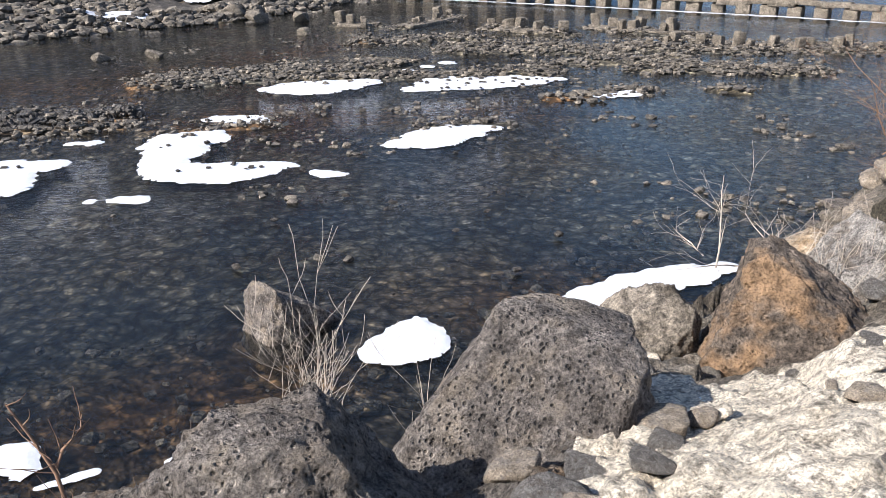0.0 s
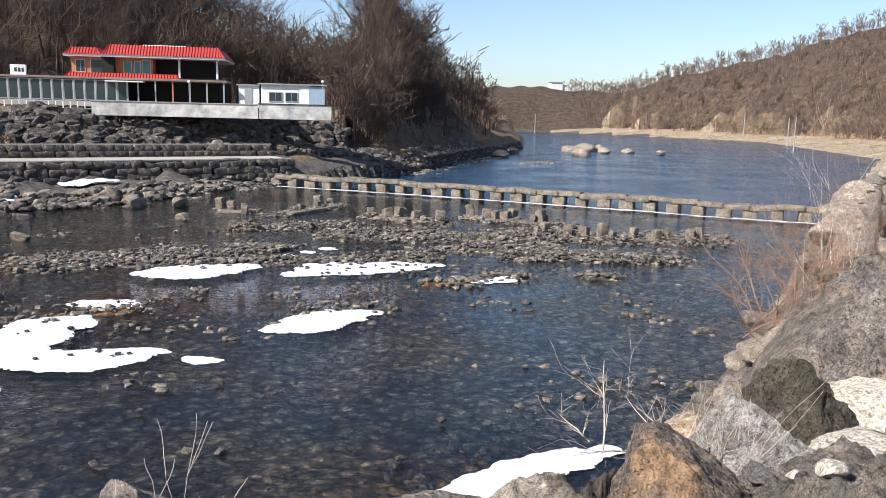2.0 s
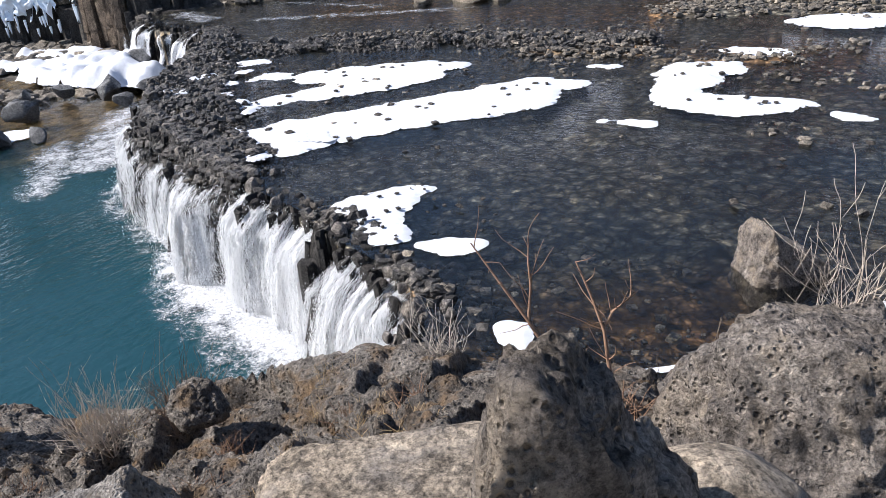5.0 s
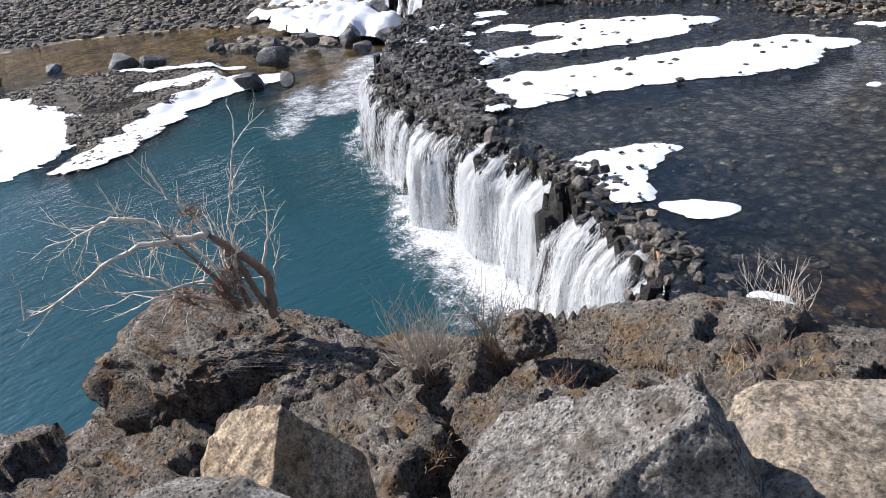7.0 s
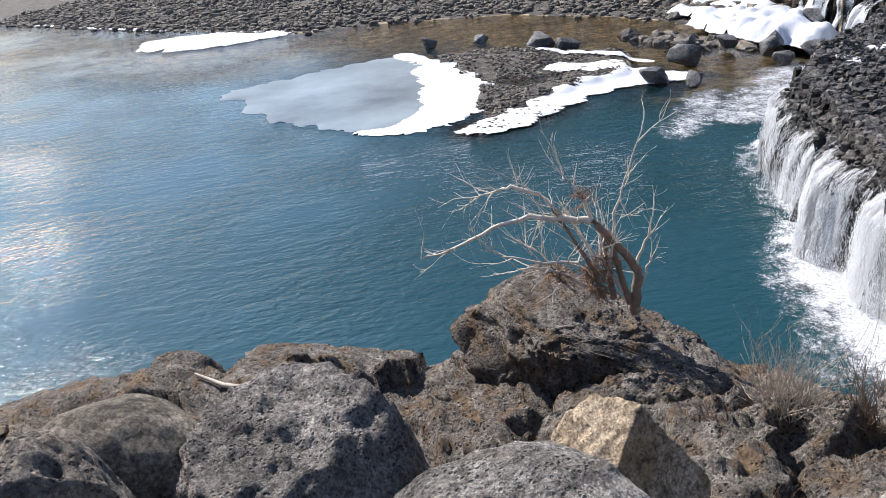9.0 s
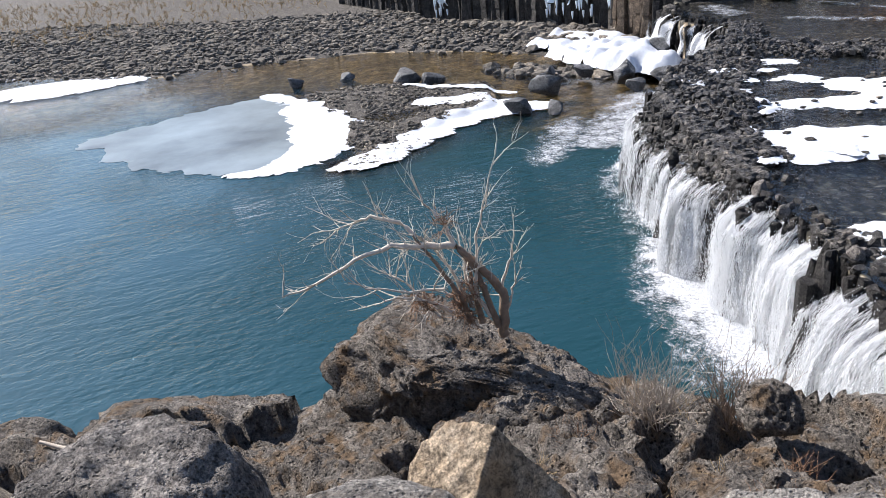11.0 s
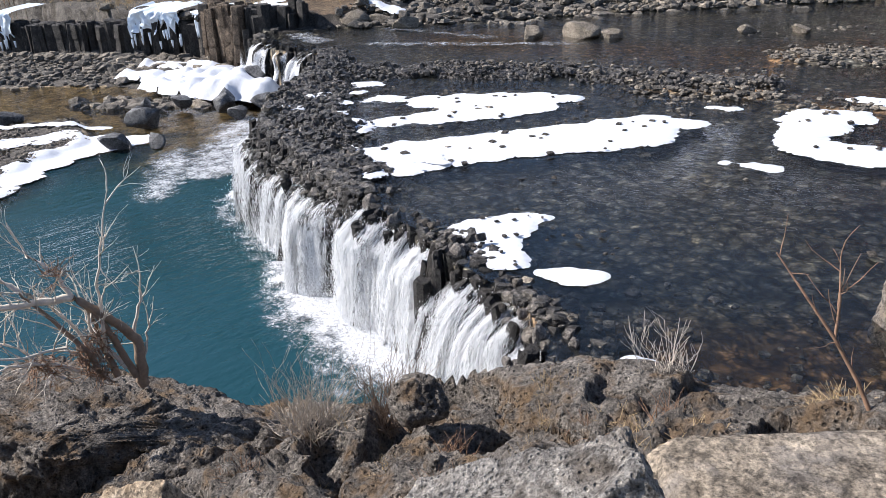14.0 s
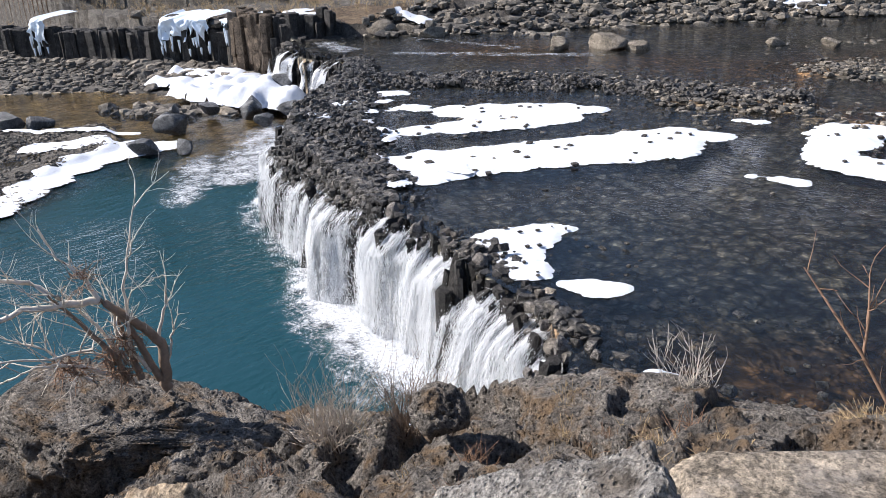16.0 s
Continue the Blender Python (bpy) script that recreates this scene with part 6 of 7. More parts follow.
# single stones that stand out on and round the snow
RIVER_STONES = [stones_mesh("stone", [(0, 0, 0, 1)], M_RIPRAP, 200 + k, 0.42, 2, 0.4) for k in range(6)]
rs = random.Random(8)
for k in range(190):
    x, y = rs.choice(((rs.uniform(-19, -12), rs.uniform(15, 24.5)), (rs.uniform(-23, -18), rs.uniform(18, 25)), (rs.uniform(-9.6, -4), rs.uniform(22, 27)), (rs.uniform(-6, 6), rs.uniform(13.5, 26)), (rs.uniform(-1.5, 5), rs.uniform(34.5, 37)), (rs.uniform(-12.3, -8.4), rs.uniform(11.2, 14))))
    r = rs.uniform(0.04, 0.11) if y > 14.5 else rs.uniform(0.025, 0.055)
    tagged(link("river_stone", RIVER_STONES[k % 6], None, "", pose(x, y, 0.1, 0, 0, rs.uniform(0, 360)) @ Matrix.Diagonal((r, r, r, 1))), "small grey-brown stone in the shallow river or on snow", "stone", "stones in the river")

for k, (x, y, z, r) in enumerate(((-38.6, 16.9, -2.6, 1.0), (-41.2, 19.8, -2.3, 1.2), (-43.3, 20.6, -2.5, 0.8), (-37.2, 18.2, -2.8, 0.75), (-51.6, 15.0, -2.7, 1.2), (-50.3, 16.2, -2.7, 1.0), (-56.8, 8.6, -2.8, 0.9), (-56.8, 12.3, -2.9, 0.8),
                                (-43.0, 28.2, -1.6, 1.2), (-40.6, 24.4, -2.4, 1.1), (-41.8, 25.4, -2.4, 0.9), (-43.5, 23.6, -2.5, 0.8), (-39.2, 26.0, -2.4, 0.8), (-45.2, 22.2, -2.6, 0.7), (-38.4, 24.0, -2.6, 0.7))):
    boulder("pool_rock", "angular dark grey rock at the pool's edge", (x, y, z), (r, r * 0.85, r * 0.75), M_GREYROCK, 300 + k, (0, 0, 53 * k), 4, "rock", "rocks by the pool", cuts=16, keep=0.56, rough=0.03, fine=0.02)
for k, (x, y, z, r) in enumerate(((-43.8, 37.8, 0.3, 1.3), (-42.2, 38.8, 0.2, 1.0), (-39.6, 38.6, 0.2, 1.0), (-28.6, 37.6, 0.15, 0.9), (-26.2, 39.0, 0.2, 1.3), (-24.4, 39.2, 0.1, 0.7), (-18.5, 43.5, 0.1, 0.6), (-16, 44.5, 0.1, 0.7), (-9.2, 53.0, 0.1, 0.6),
                                (-16.2, 61.5, 0.5, 1.1), (-13.8, 60.0, 0.3, 1.0), (-10.6, 60.2, 0.3, 0.9))):
    boulder("river_boulder", "grey boulder standing in the shallow river", (x, y, z), (r, r * 0.75, r * 0.6), M_BLOCK, 330 + k, (0, 0, 41 * k), 4, "rock", "boulders in the river", cuts=8, keep=0.64, rough=0.06)
for k, (x, y, r) in enumerate(((52, 168, 2.2), (56, 172, 2.6), (60, 175, 2.0), (48, 150, 1.9), (58, 166, 1.5), (64, 168, 1.2), (68, 160, 1.1), (30, 140, 1.6), (36, 158, 1.4))):
    boulder("river_boulder", "pale boulder in the wide river above the bridge", (x, y, 0.4), (r * 1.3, r, r * 0.6), M_TAN, 350 + k, (0, 0, 37 * k), 3, "rock", "boulders above the bridge", cuts=8, keep=0.66)


# ---- stepping bridge ----



def block_mesh(seed, sx, sy, sz, level=3, mat=None):
    p, f = rock_shape(level, (1, 1, 1), seed, 0, 1, 0.0, 0.0)
    p = np.sign(p) * np.abs(p) ** 0.22
    p = p / np.abs(p).max(0)
    n = 0.06 * fbm(p[:, 0] * 1.3 + seed, p[:, 1] * 1.3, p[:, 2] * 1.3, 3, seed)
    p = p * (1 + n[:, None]) * np.array((sx, sy, sz)) / 2
    return mesh_of("block", p, f, mat or M_BLOCK)


def build_bridge():
    root = thing("stepping_bridge", "low bridge of stone slabs laid on square stone piers", "bridge", kind="structure")
    piers = [block_mesh(400 + k, 1.05, 1.0, 1.3) for k in range(6)]
    slabs = [block_mesh(410 + k, 2.0, 1.2, 0.42) for k in range(6)]
    rnd = random.Random(4)
    total, s = length_of(BRIDGE), 0.6
    while s < total - 0.4:
        x, y, nx, ny = along(BRIDGE, s)
        turn = math.degrees(math.atan2(-nx, ny))
        link("pier", piers[rnd.randrange(6)], root, "", pose(x, y, 0.1, 0, 0, turn + rnd.uniform(-7, 7)) @ Matrix.Diagonal((rnd.uniform(0.75, 1.15), rnd.uniform(0.9, 1.1), 1, 1)))
        x, y, nx, ny = along(BRIDGE, s + 0.9)
        link("slab", slabs[rnd.randrange(6)], root, "", pose(x, y, 0.9 + rnd.uniform(-0.09, 0.09), rnd.uniform(-4, 4), rnd.uniform(-4, 4), turn + rnd.uniform(-6, 6)))
        s += 1.85


build_bridge()
bp = [along(BRIDGE, s) for s in (1.5, 10, 18, 26, 34, 42, 50)]
foam("foam", "line of white water just below the stepping bridge", [(p[0] - 0.45, p[1] - 0.9, q[0] - 0.45, q[1] - 0.9, 0.32) for p, q in zip(bp[:-1], bp[1:])], 0.3, 66, 0.012, 0.16, None, 0.25)

# upright stone blocks left in the river
PIER_BLOCKS = [block_mesh(420 + k, 0.55, 0.5, 1.1, 3, M_BLOCK) for k in range(5)]
rs = random.Random(14)
for x0, y0, x1, y1, n in ((-7.8, 57.4, -5, 56.8, 4), (-3.0, 56.2, 0.4, 61, 6), (3, 54.8, 7.2, 51.7, 9), (9.6, 54.6, 14.4, 50.8, 8), (10.8, 46.4, 21.8, 44.6, 12)):
    for k in range(n):
        u = (k + rs.uniform(0.1, 0.9)) / n
        x, y = x0 + (x1 - x0) * u + rs.uniform(-0.5, 0.5), y0 + (y1 - y0) * u + rs.uniform(-0.8, 0.8)
        s = rs.uniform(0.65, 1.15)
        tagged(link("stone_block", PIER_BLOCKS[k % 5], None, "", pose(x, y, 0.3 * s, rs.uniform(-8, 8), rs.uniform(-8, 8), rs.uniform(0, 90)) @ Matrix.Diagonal((s, s, s * rs.uniform(0.6, 1.2), 1))), "weathered upright stone block standing on a gravel bar", "stone block", "stone blocks in the river")
for k, (x0, y0, x1, y1) in enumerate(((-7.6, 57.3, -5.2, 56.9), (-3.0, 55.6, 0.2, 60.4), (3.2, 54.2, 7.0, 51.8), (9.8, 54.2, 14.2, 51))):
    L = math.hypot(x1 - x0, y1 - y0)
    tagged(link("stone_pad", block_mesh(440 + k, L, 1.5, 0.3), None, "", pose((x0 + x1) / 2, (y0 + y1) / 2, 0.05, 0, 0, math.degrees(math.atan2(y1 - y0, x1 - x0)))), "flat stone footing standing just above the water", "stone footing", "stone footings")


# ---- the far bank: wall, road, rip-rap ----
def offset_line(line, d):
    out_pts, total, s = [], length_of(line), 0.0
    while s < total:
        x, y, nx, ny = along(line, s)
        out_pts.append((x - nx * d, y - ny * d))
        s += 1.0
    return out_pts


def build_wall():
    base = offset_line([(-3.5, 80.4), (-26.0, 68.6), (-40.0, 61.1)], 0.05)
    root = thing("wall_stone", "dry-stone retaining wall of dark squared boulders below the road", "wall", kind="structure")
    shapes = [block_mesh(450 + k, 1.05, 0.7, 0.72, 2, M_RIPRAP) for k in range(8)]
    rnd = random.Random(6)
    total, row = length_of(base), 0
    for row in range(3):
        s = 0.3 + 0.5 * (row % 2)
        while s < total - 0.5:
            x, y, nx, ny = along(base, s)
            w = rnd.uniform(0.6, 1.45)
            link("stone", shapes[rnd.randrange(8)], root, "", pose(x - nx * 0.12 * row, y - ny * 0.12 * row, 0.75 + row * 0.62 + rnd.uniform(-0.1, 0.1), rnd.uniform(-12, 12), rnd.uniform(-14, 14), math.degrees(math.atan2(-nx, ny)) + rnd.uniform(-12, 12)) @ Matrix.Diagonal((w * 1.05, rnd.uniform(0.85, 1.2), rnd.uniform(0.85, 1.25), 1)))
            s += 1.0 * w
    kerb = offset_line(base, 0.5)
    link("coping", mesh_of("coping", *tubes([([Vector((x, y, 2.42)) for x, y in kerb], [0.12] * len(kerb))], 6), M_ROAD), root, "pale concrete coping along the wall's top")
    # the road behind it, and a low second wall with its own coping
    inner, outer = offset_line(base, 0.6), offset_line(base, 4.6)
    n = min(len(inner), len(outer))
    verts = [(x, y, 2.38) for x, y in inner[:n]] + [(x, y, 2.5) for x, y in outer[:n]]
    road = mesh_of("road", verts, [(k, k + 1, n + k + 1, n + k) for k in range(n - 1)], M_ROAD)
    tagged(new("road", road), "narrow pale concrete road between two stone walls", "road", kind="structure")
    back = thing("wall_upper", "low upper wall of dark squared stones behind the road", "wall", kind="structure")
    line = offset_line(base, 4.9)
    total = length_of(line)
    for row in range(2):
        s = 0.3 + 0.4 * row
        while s < total - 0.5:
            x, y, nx, ny = along(line, s)
            w = rnd.uniform(0.7, 1.2)
            link("stone", shapes[rnd.randrange(8)], back, "", pose(x - nx * 0.1 * row, y - ny * 0.1 * row, 2.72 + row * 0.55, rnd.uniform(-5, 5), rnd.uniform(-5, 5), math.degrees(math.atan2(-nx, ny)) + rnd.uniform(-6, 6)) @ Matrix.Diagonal((w, 1, rnd.uniform(0.85, 1.0), 1)))
            s += 1.0 * w
    cap = offset_line(line, 0.35)
    link("coping", mesh_of("coping", *tubes([([Vector((x, y, 3.62)) for x, y in cap], [0.08] * len(cap))], 6), M_ROAD), back, "pale thin coping along the upper wall")


build_wall()


def build_riprap():
    root = thing("riprap_slope", "slope of loose dark boulders below the terrace", "riprap", kind="structure")
    shapes = []
    for k in range(10):
        p, f = rock_shape(2, (0.8, 0.6, 0.5), 470 + k, 8, 0.62, 0.08, 0.02)
        shapes.append(mesh_of("boulder", p, f, M_RIPRAP, False))
    rnd = random.Random(9)
    made, rest = 0, []
    spots = np.array([(rnd.uniform(-44, 9), rnd.uniform(66, 100)) for k in range(5200)])
    d = line_distance(spots[:, 0], spots[:, 1], WALL)
    spots = spots[(d > 7.8) & (d < 17.6)]
    for (x, y), z in zip(spots, ground(spots[:, 0], spots[:, 1])):
        s = rnd.uniform(0.55, 1.4)
        if made < 300 and -34 < x < 4:
            link("boulder", shapes[made % 10], root, "", pose(x, y, z + 0.12, rnd.uniform(-25, 25), rnd.uniform(-25, 25), rnd.uniform(0, 360)) @ Matrix.Diagonal((s, s, s, 1)))
            made += 1
        else:
            rest.append((x, y, z + 0.1, s * 0.7))
    more = stones_mesh("loose_boulders", rest, M_RIPRAP, 77, 0.7)
    tagged(link("loose_boulders", more, root), kind="stuff")


build_riprap()
boulder("pale_stone", "pale leaning stone slab on the dark slope", (-10.2, 77.5, 3.6), (0.9, 0.4, 0.8), M_TAN, 480, (0, 10, 20), 4, "rock", cuts=7, keep=0.66)


# broken pale rock on the bank
def pale_rubble():
    rnd = random.Random(44)
    shapes = []
    for k in range(8):
        p, f = rock_shape(3, (1, 0.8, 0.5), 800 + k, 8, 0.6, 0.08, 0.03)
        shapes.append(mesh_of("pale_stone", p, f, (M_PALE, M_PALEGREY, M_TAN, M_PALEGREY)[k % 4]))
    for k in range(150):
        a, r = math.radians(rnd.uniform(-52, -8)), rnd.uniform(1.9, 6.5)
        x, y = -0.6 - math.sin(a) * r, -0.5 + math.cos(a) * r
        s = 0.03 + 0.15 * rnd.random() ** 2
        tagged(link("pale_stone", shapes[k % 8], None, "", pose(x, y, height(x, y) + s * 0.12, rnd.uniform(-15, 15), rnd.uniform(-15, 15), rnd.uniform(0, 360)) @ Matrix.Diagonal((s, s, s, 1))), "pale broken stone lying on the weathered bank", "stone", "broken stones on the bank")


pale_rubble()


def bank_rocks():
    """Layered angular rocks along the upstream bank, and fragments on the lava shelf."""
    rnd = random.Random(52)
    shapes = []
    for k in range(8):
        p, f = rock_shape(5, (1, 0.8, 0.55), 820 + k, 11, 0.6, 0.06, 0.05, 0.0, ((0, 0, 1, 0.5),))
        shapes.append(mesh_of("bank_rock", p, f, (M_TAN, M_BLOCK, M_BASALT, M_TAN)[k % 4]))
    for k in range(30):
        u = rnd.random()
        x, y = 3.0 + 6.2 * u + rnd.uniform(-0.9, 0.9), 6.9 + 7.2 * u + rnd.uniform(-0.6, 0.9)
        s = rnd.uniform(0.15, 0.45)
        tagged(link("bank_rock", shapes[k % 8], None, "", pose(x, y, height(x, y) + 0.15 * s, rnd.uniform(-12, 12), rnd.uniform(-12, 12), rnd.uniform(0, 360)) @ Matrix.Diagonal((s, s, s, 1))), "angular tan rock of the layered river bank", "rock", "rocks of the upstream bank")
    chips = []
    for k in range(8):
        p, f = rock_shape(4, (1, 0.8, 0.6), 840 + k, 12, 0.6, 0.1, 0.09, 0.03)
        chips.append(mesh_of("lava_fragment", p, f, M_LAVA))
    for k in range(34):
        a, r = math.radians(rnd.uniform(30, 118)), rnd.uniform(2.0, 6.2)
        x, y = -0.6 - math.sin(a) * r, -0.5 + math.cos(a) * r
        s = rnd.uniform(0.03, 0.12) * (0.5 + r / 8)
        tagged(link("lava_fragment", chips[k % 8], None, "", pose(x, y, height(x, y) + 0.05 * s, rnd.uniform(-30, 30), rnd.uniform(-30, 30), rnd.uniform(0, 360)) @ Matrix.Diagonal((s, s, s, 1))), "broken dark fragment of lava on the shelf", "rock", "lava fragments on the shelf")


bank_rocks()


def brink_rocks():
    """Dark wet rocks where the falls meet the bank, and bits of snow among the rubble."""
    rnd = random.Random(61)
    for k in range(26):
        s = rnd.uniform(0.6, 4.6) if k < 16 else rnd.uniform(4.6, 12)
        x, y, nx, ny = along(CREST, s)
        o = rnd.uniform(-0.5, 0.75) if k < 16 else rnd.uniform(-0.5, 0.1)
        r = rnd.uniform(0.09, 0.2) if k < 16 else rnd.uniform(0.1, 0.22)
        z = 0.06 - max(0, o) * rnd.uniform(0.3, 1.6)
        boulder("brink_rock", "dark wet angular rock at the waterfall's brink", (x + nx * o, y + ny * o, z - 0.35 * r), (r, r * 0.8, r * rnd.uniform(0.7, 1.5)), M_DARK if k % 3 else M_RIPRAP, 700 + k, (0, 0, 47 * k), 4, "rock", "rocks at the brink", cuts=10, keep=0.62, rough=0.06, fine=0.05)
    for k in range(16):
        x, y, nx, ny = along(CREST, rnd.uniform(11.5, 27))
        o = rnd.uniform(1.0, 3.6)
        x, y = x - nx * o, y - ny * o
        snow([(x, y, x + rnd.uniform(-0.5, 0.5), y + rnd.uniform(-0.2, 0.3), rnd.uniform(0.14, 0.28))], 140 + k, "small bit of old snow among black rubble", 0.1, 0.08, 0.06)


brink_rocks()


def dry_litter():
    """Russet leaves and grass caught in the gaps between rocks."""
    rnd = random.Random(71)
    spots = [(-1.42, 0.78), (-1.38, 0.86), (-0.95, 1.25), (-0.15, 1.35), (-2.3, 0.9), (-2.9, 1.5), (-3.3, 1.1), (-3.2, 1.9), (-2.5, 1.6), (-4.2, 1.2), (-1.9, 1.9), (-2.2, 2.3), (-3.7, 0.2), (-2.6, 2.2), (-1.5, 2.4), (-1.1, 2.2)]
    for k, (x, y) in enumerate(spots):
        twiggy("grass_tuft", "tuft of russet dry grass and leaves caught between rocks", (x, y, height(x, y)), 90 + k, 44, 0.16 if k > 3 else 0.3, 1.9, M_RUSSET if k % 2 else M_STRAW, 0, 0.003, "grass", lift=-0.12)


dry_litter()


# ---- woods ----
def tree_parts(seed, high, depth=4, sides=3):
    """A bare winter tree: trunk with limbs, and the crown of fine branches, as two meshes."""
    rnd = random.Random(seed)
    out = {}
    grow(rnd, (0, 0, -0.3), (rnd.gauss(0, 0.08), rnd.gauss(0, 0.08), 1), high * 0.62, high * 0.018, depth, out, 0.16, (5, 8), 0.5, 0.12, 3, 0.62)
    wood = [p for d, ps in out.items() if d >= depth - 1 for p in ps]
    fine = [(p, [max(r, 0.009) for r in rr]) for d, ps in out.items() if d < depth - 1 for p, rr in ps]
    return tubes(wood, 5), tubes(fine, sides)


TREES = []
for k in range(6):
    (tv, tf), (cv, cf) = tree_parts(600 + k, 8.0, 3)
    TREES.append((mesh_of("trunk", tv, tf, M_BARK), mesh_of("crown", cv, cf, (M_BARK, M_CROWN, M_CROWN)[k % 3])))
TREE_NO = [0]


def tree(x, y, size, group, label):
    k = TREE_NO[0]
    TREE_NO[0] += 1
    rnd = random.Random(k)
    root = thing("bare_tree", label, "tree", pose(x, y, height(x, y), rnd.uniform(-5, 5), rnd.uniform(-5, 5), rnd.uniform(0, 360)) @ Matrix.Diagonal((size, size, size * rnd.uniform(0.9, 1.15), 1)), group)
    link("trunk", TREES[k % 6][0], root)
    link("crown", TREES[k % 6][1], root)


rw = random.Random(21)
count = 0
while count < 170:
    x, y = rw.uniform(-48, 34), rw.uniform(84, 150)
    d = float(line_distance(np.array([x]), np.array([y]), FAR_RIVER)[0])
    w = float(line_distance(np.array([x]), np.array([y]), WALL)[0])
    if (x < 3 and w < 31) or (x >= 3 and d < 7) or y > 100 + 45 * rw.random() + 0.9 * max(0, x) * 1.3:
        continue
    tree(x, y, rw.uniform(0.8, 1.6), "trees on the wooded hill", "leafless brown tree on the wooded hillside")
    count += 1


def woods(name, label, spots, mat, seed, big=0.02, depth=2, steps=2, thin=0.007):
    """Far bare woods: many small branching trees in one mesh."""
    forms = []
    for k in range(7):
        rnd = random.Random(seed + k)
        out = {}
        grow(rnd, (0, 0, 0), (rnd.gauss(0, 0.1), rnd.gauss(0, 0.1), 1), 0.62, big, depth, out, 0.2, (3, 4) if depth > 2 else (3, 5), 0.55, 0.14, steps, 0.62)
        v, f = tubes([(p, [max(r, thin) for r in rr]) for ps in out.values() for p, rr in ps], 3)
        forms.append((np.array(v), np.array(f)))
    rnd = random.Random(seed)
    vs, fs, base = [], [], 0
    for x, y, z, s in spots:
        v, f = forms[rnd.randrange(7)]
        a = rnd.uniform(0, 6.283)
        c, si = math.cos(a), math.sin(a)
        q = np.stack([v[:, 0] * c - v[:, 1] * si, v[:, 0] * si + v[:, 1] * c, v[:, 2]], -1) * s + np.array((x, y, z))
        vs.append(q)
        fs.append(f + base)
        base += len(v)
    return tagged(new(name, mesh_of(name, np.concatenate(vs), np.concatenate(fs).tolist(), mat)), label, "woods", kind="stuff")


def spots_of(n, x0, x1, y0, y1, test, s0, s1, seed):
    rnd = np.random.RandomState(seed)
    x, y = rnd.uniform(x0, x1, n * 6), rnd.uniform(y0, y1, n * 6)
    ok = test(x, y)
    x, y = x[ok][:n], y[ok][:n]
    return np.stack([x, y, ground(x, y) - 0.2, rnd.uniform(s0, s1, x.size)], -1)


woods("hill_woods", "dense bare woods on the hill behind the house", spots_of(850, -60, 60, 95, 180, lambda x, y: (line_distance(x, y, WALL) > 32) & (x < 3) | (x >= 3) & (line_distance(x, y, FAR_RIVER) > 6), 6.0, 12.0, 31), M_CROWN, 641, 0.017, 3, thin=0.0045)
woods("spur_woods", "bare brown trees on the spur above the river", spots_of(260, 0, 45, 88, 135, lambda x, y: line_distance(x, y, FAR_RIVER) > 7, 5.0, 9.0, 38), M_CROWN, 711, 0.017, 3, thin=0.0045)
woods("hill_brush", "brown brushwood on the hillside", spots_of(700, -60, 45, 86, 150, lambda x, y: (line_distance(x, y, WALL) > 21) & (x < 3) & ((x > -1) | (y > 100)) | (x >= 3) & (line_distance(x, y, FAR_RIVER) > 4), 1.5, 3.6, 32), M_CROWN, 651, 0.014)
woods("valley_woods", "brown bare woods up the valley", spots_of(900, 40, 160, 170, 480, lambda x, y: line_distance(x, y, FAR_RIVER) > 8, 5.0, 9.0, 33), M_FARWOOD, 661, 0.04, thin=0.017)
woods("ridge_woods", "brown bare woods on the ridge across the river", spots_of(1300, 90, 330, 120, 480, lambda x, y: (line_distance(x, y, NEAR_RIVER) > 22) & (line_distance(x, y, NEAR_RIVER) < 95), 4.0, 8.0, 34), M_FARWOOD, 671, 0.03, thin=0.012)
woods("ridge_brush", "pale dry brush and young trees on the ridge", spots_of(1000, 90, 330, 120, 480, lambda x, y: (line_distance(x, y, NEAR_RIVER) > 22) & (line_distance(x, y, NEAR_RIVER) < 95), 2.5, 6.0, 39), M_FARWOOD, 721, 0.03, thin=0.013)
woods("bank_brush", "dry brushwood and reeds along the sandy bank", spots_of(500, 60, 260, 90, 380, lambda x, y: (line_distance(x, y, NEAR_RIVER) > 7) & (line_distance(x, y, NEAR_RIVER) < 24), 1.2, 3.0, 35), M_STRAW, 681, 0.02)
woods("plateau_grass", "tawny dry brush on the plateau above the cliff", spots_of(600, -110, -46, 30, 62, lambda x, y: (line_distance(x, y, CLIFF) > 1.0) & (line_distance(x, y, CLIFF) < 20), 0.5, 1.5, 36), M_STRAW, 691, 0.02)
woods("beach_scrub", "tawny dry scrub behind the far beach", spots_of(600, -220, -98, -50, 22, lambda x, y: (line_distance(x, y, BEACH) > 13) & (line_distance(x, y, BEACH) < 60), 0.7, 1.8, 40), M_STRAW, 731, 0.03, thin=0.014)
woods("road_brush", "dry reddish brush at the foot of the far wall", spots_of(120, -52, -24, 56, 84, lambda x, y: (line_distance(x, y, WALL) > -3) & (line_distance(x, y, WALL) < 12) & (x < -27), 0.7, 2.2, 37), M_STRAW, 701, 0.014)


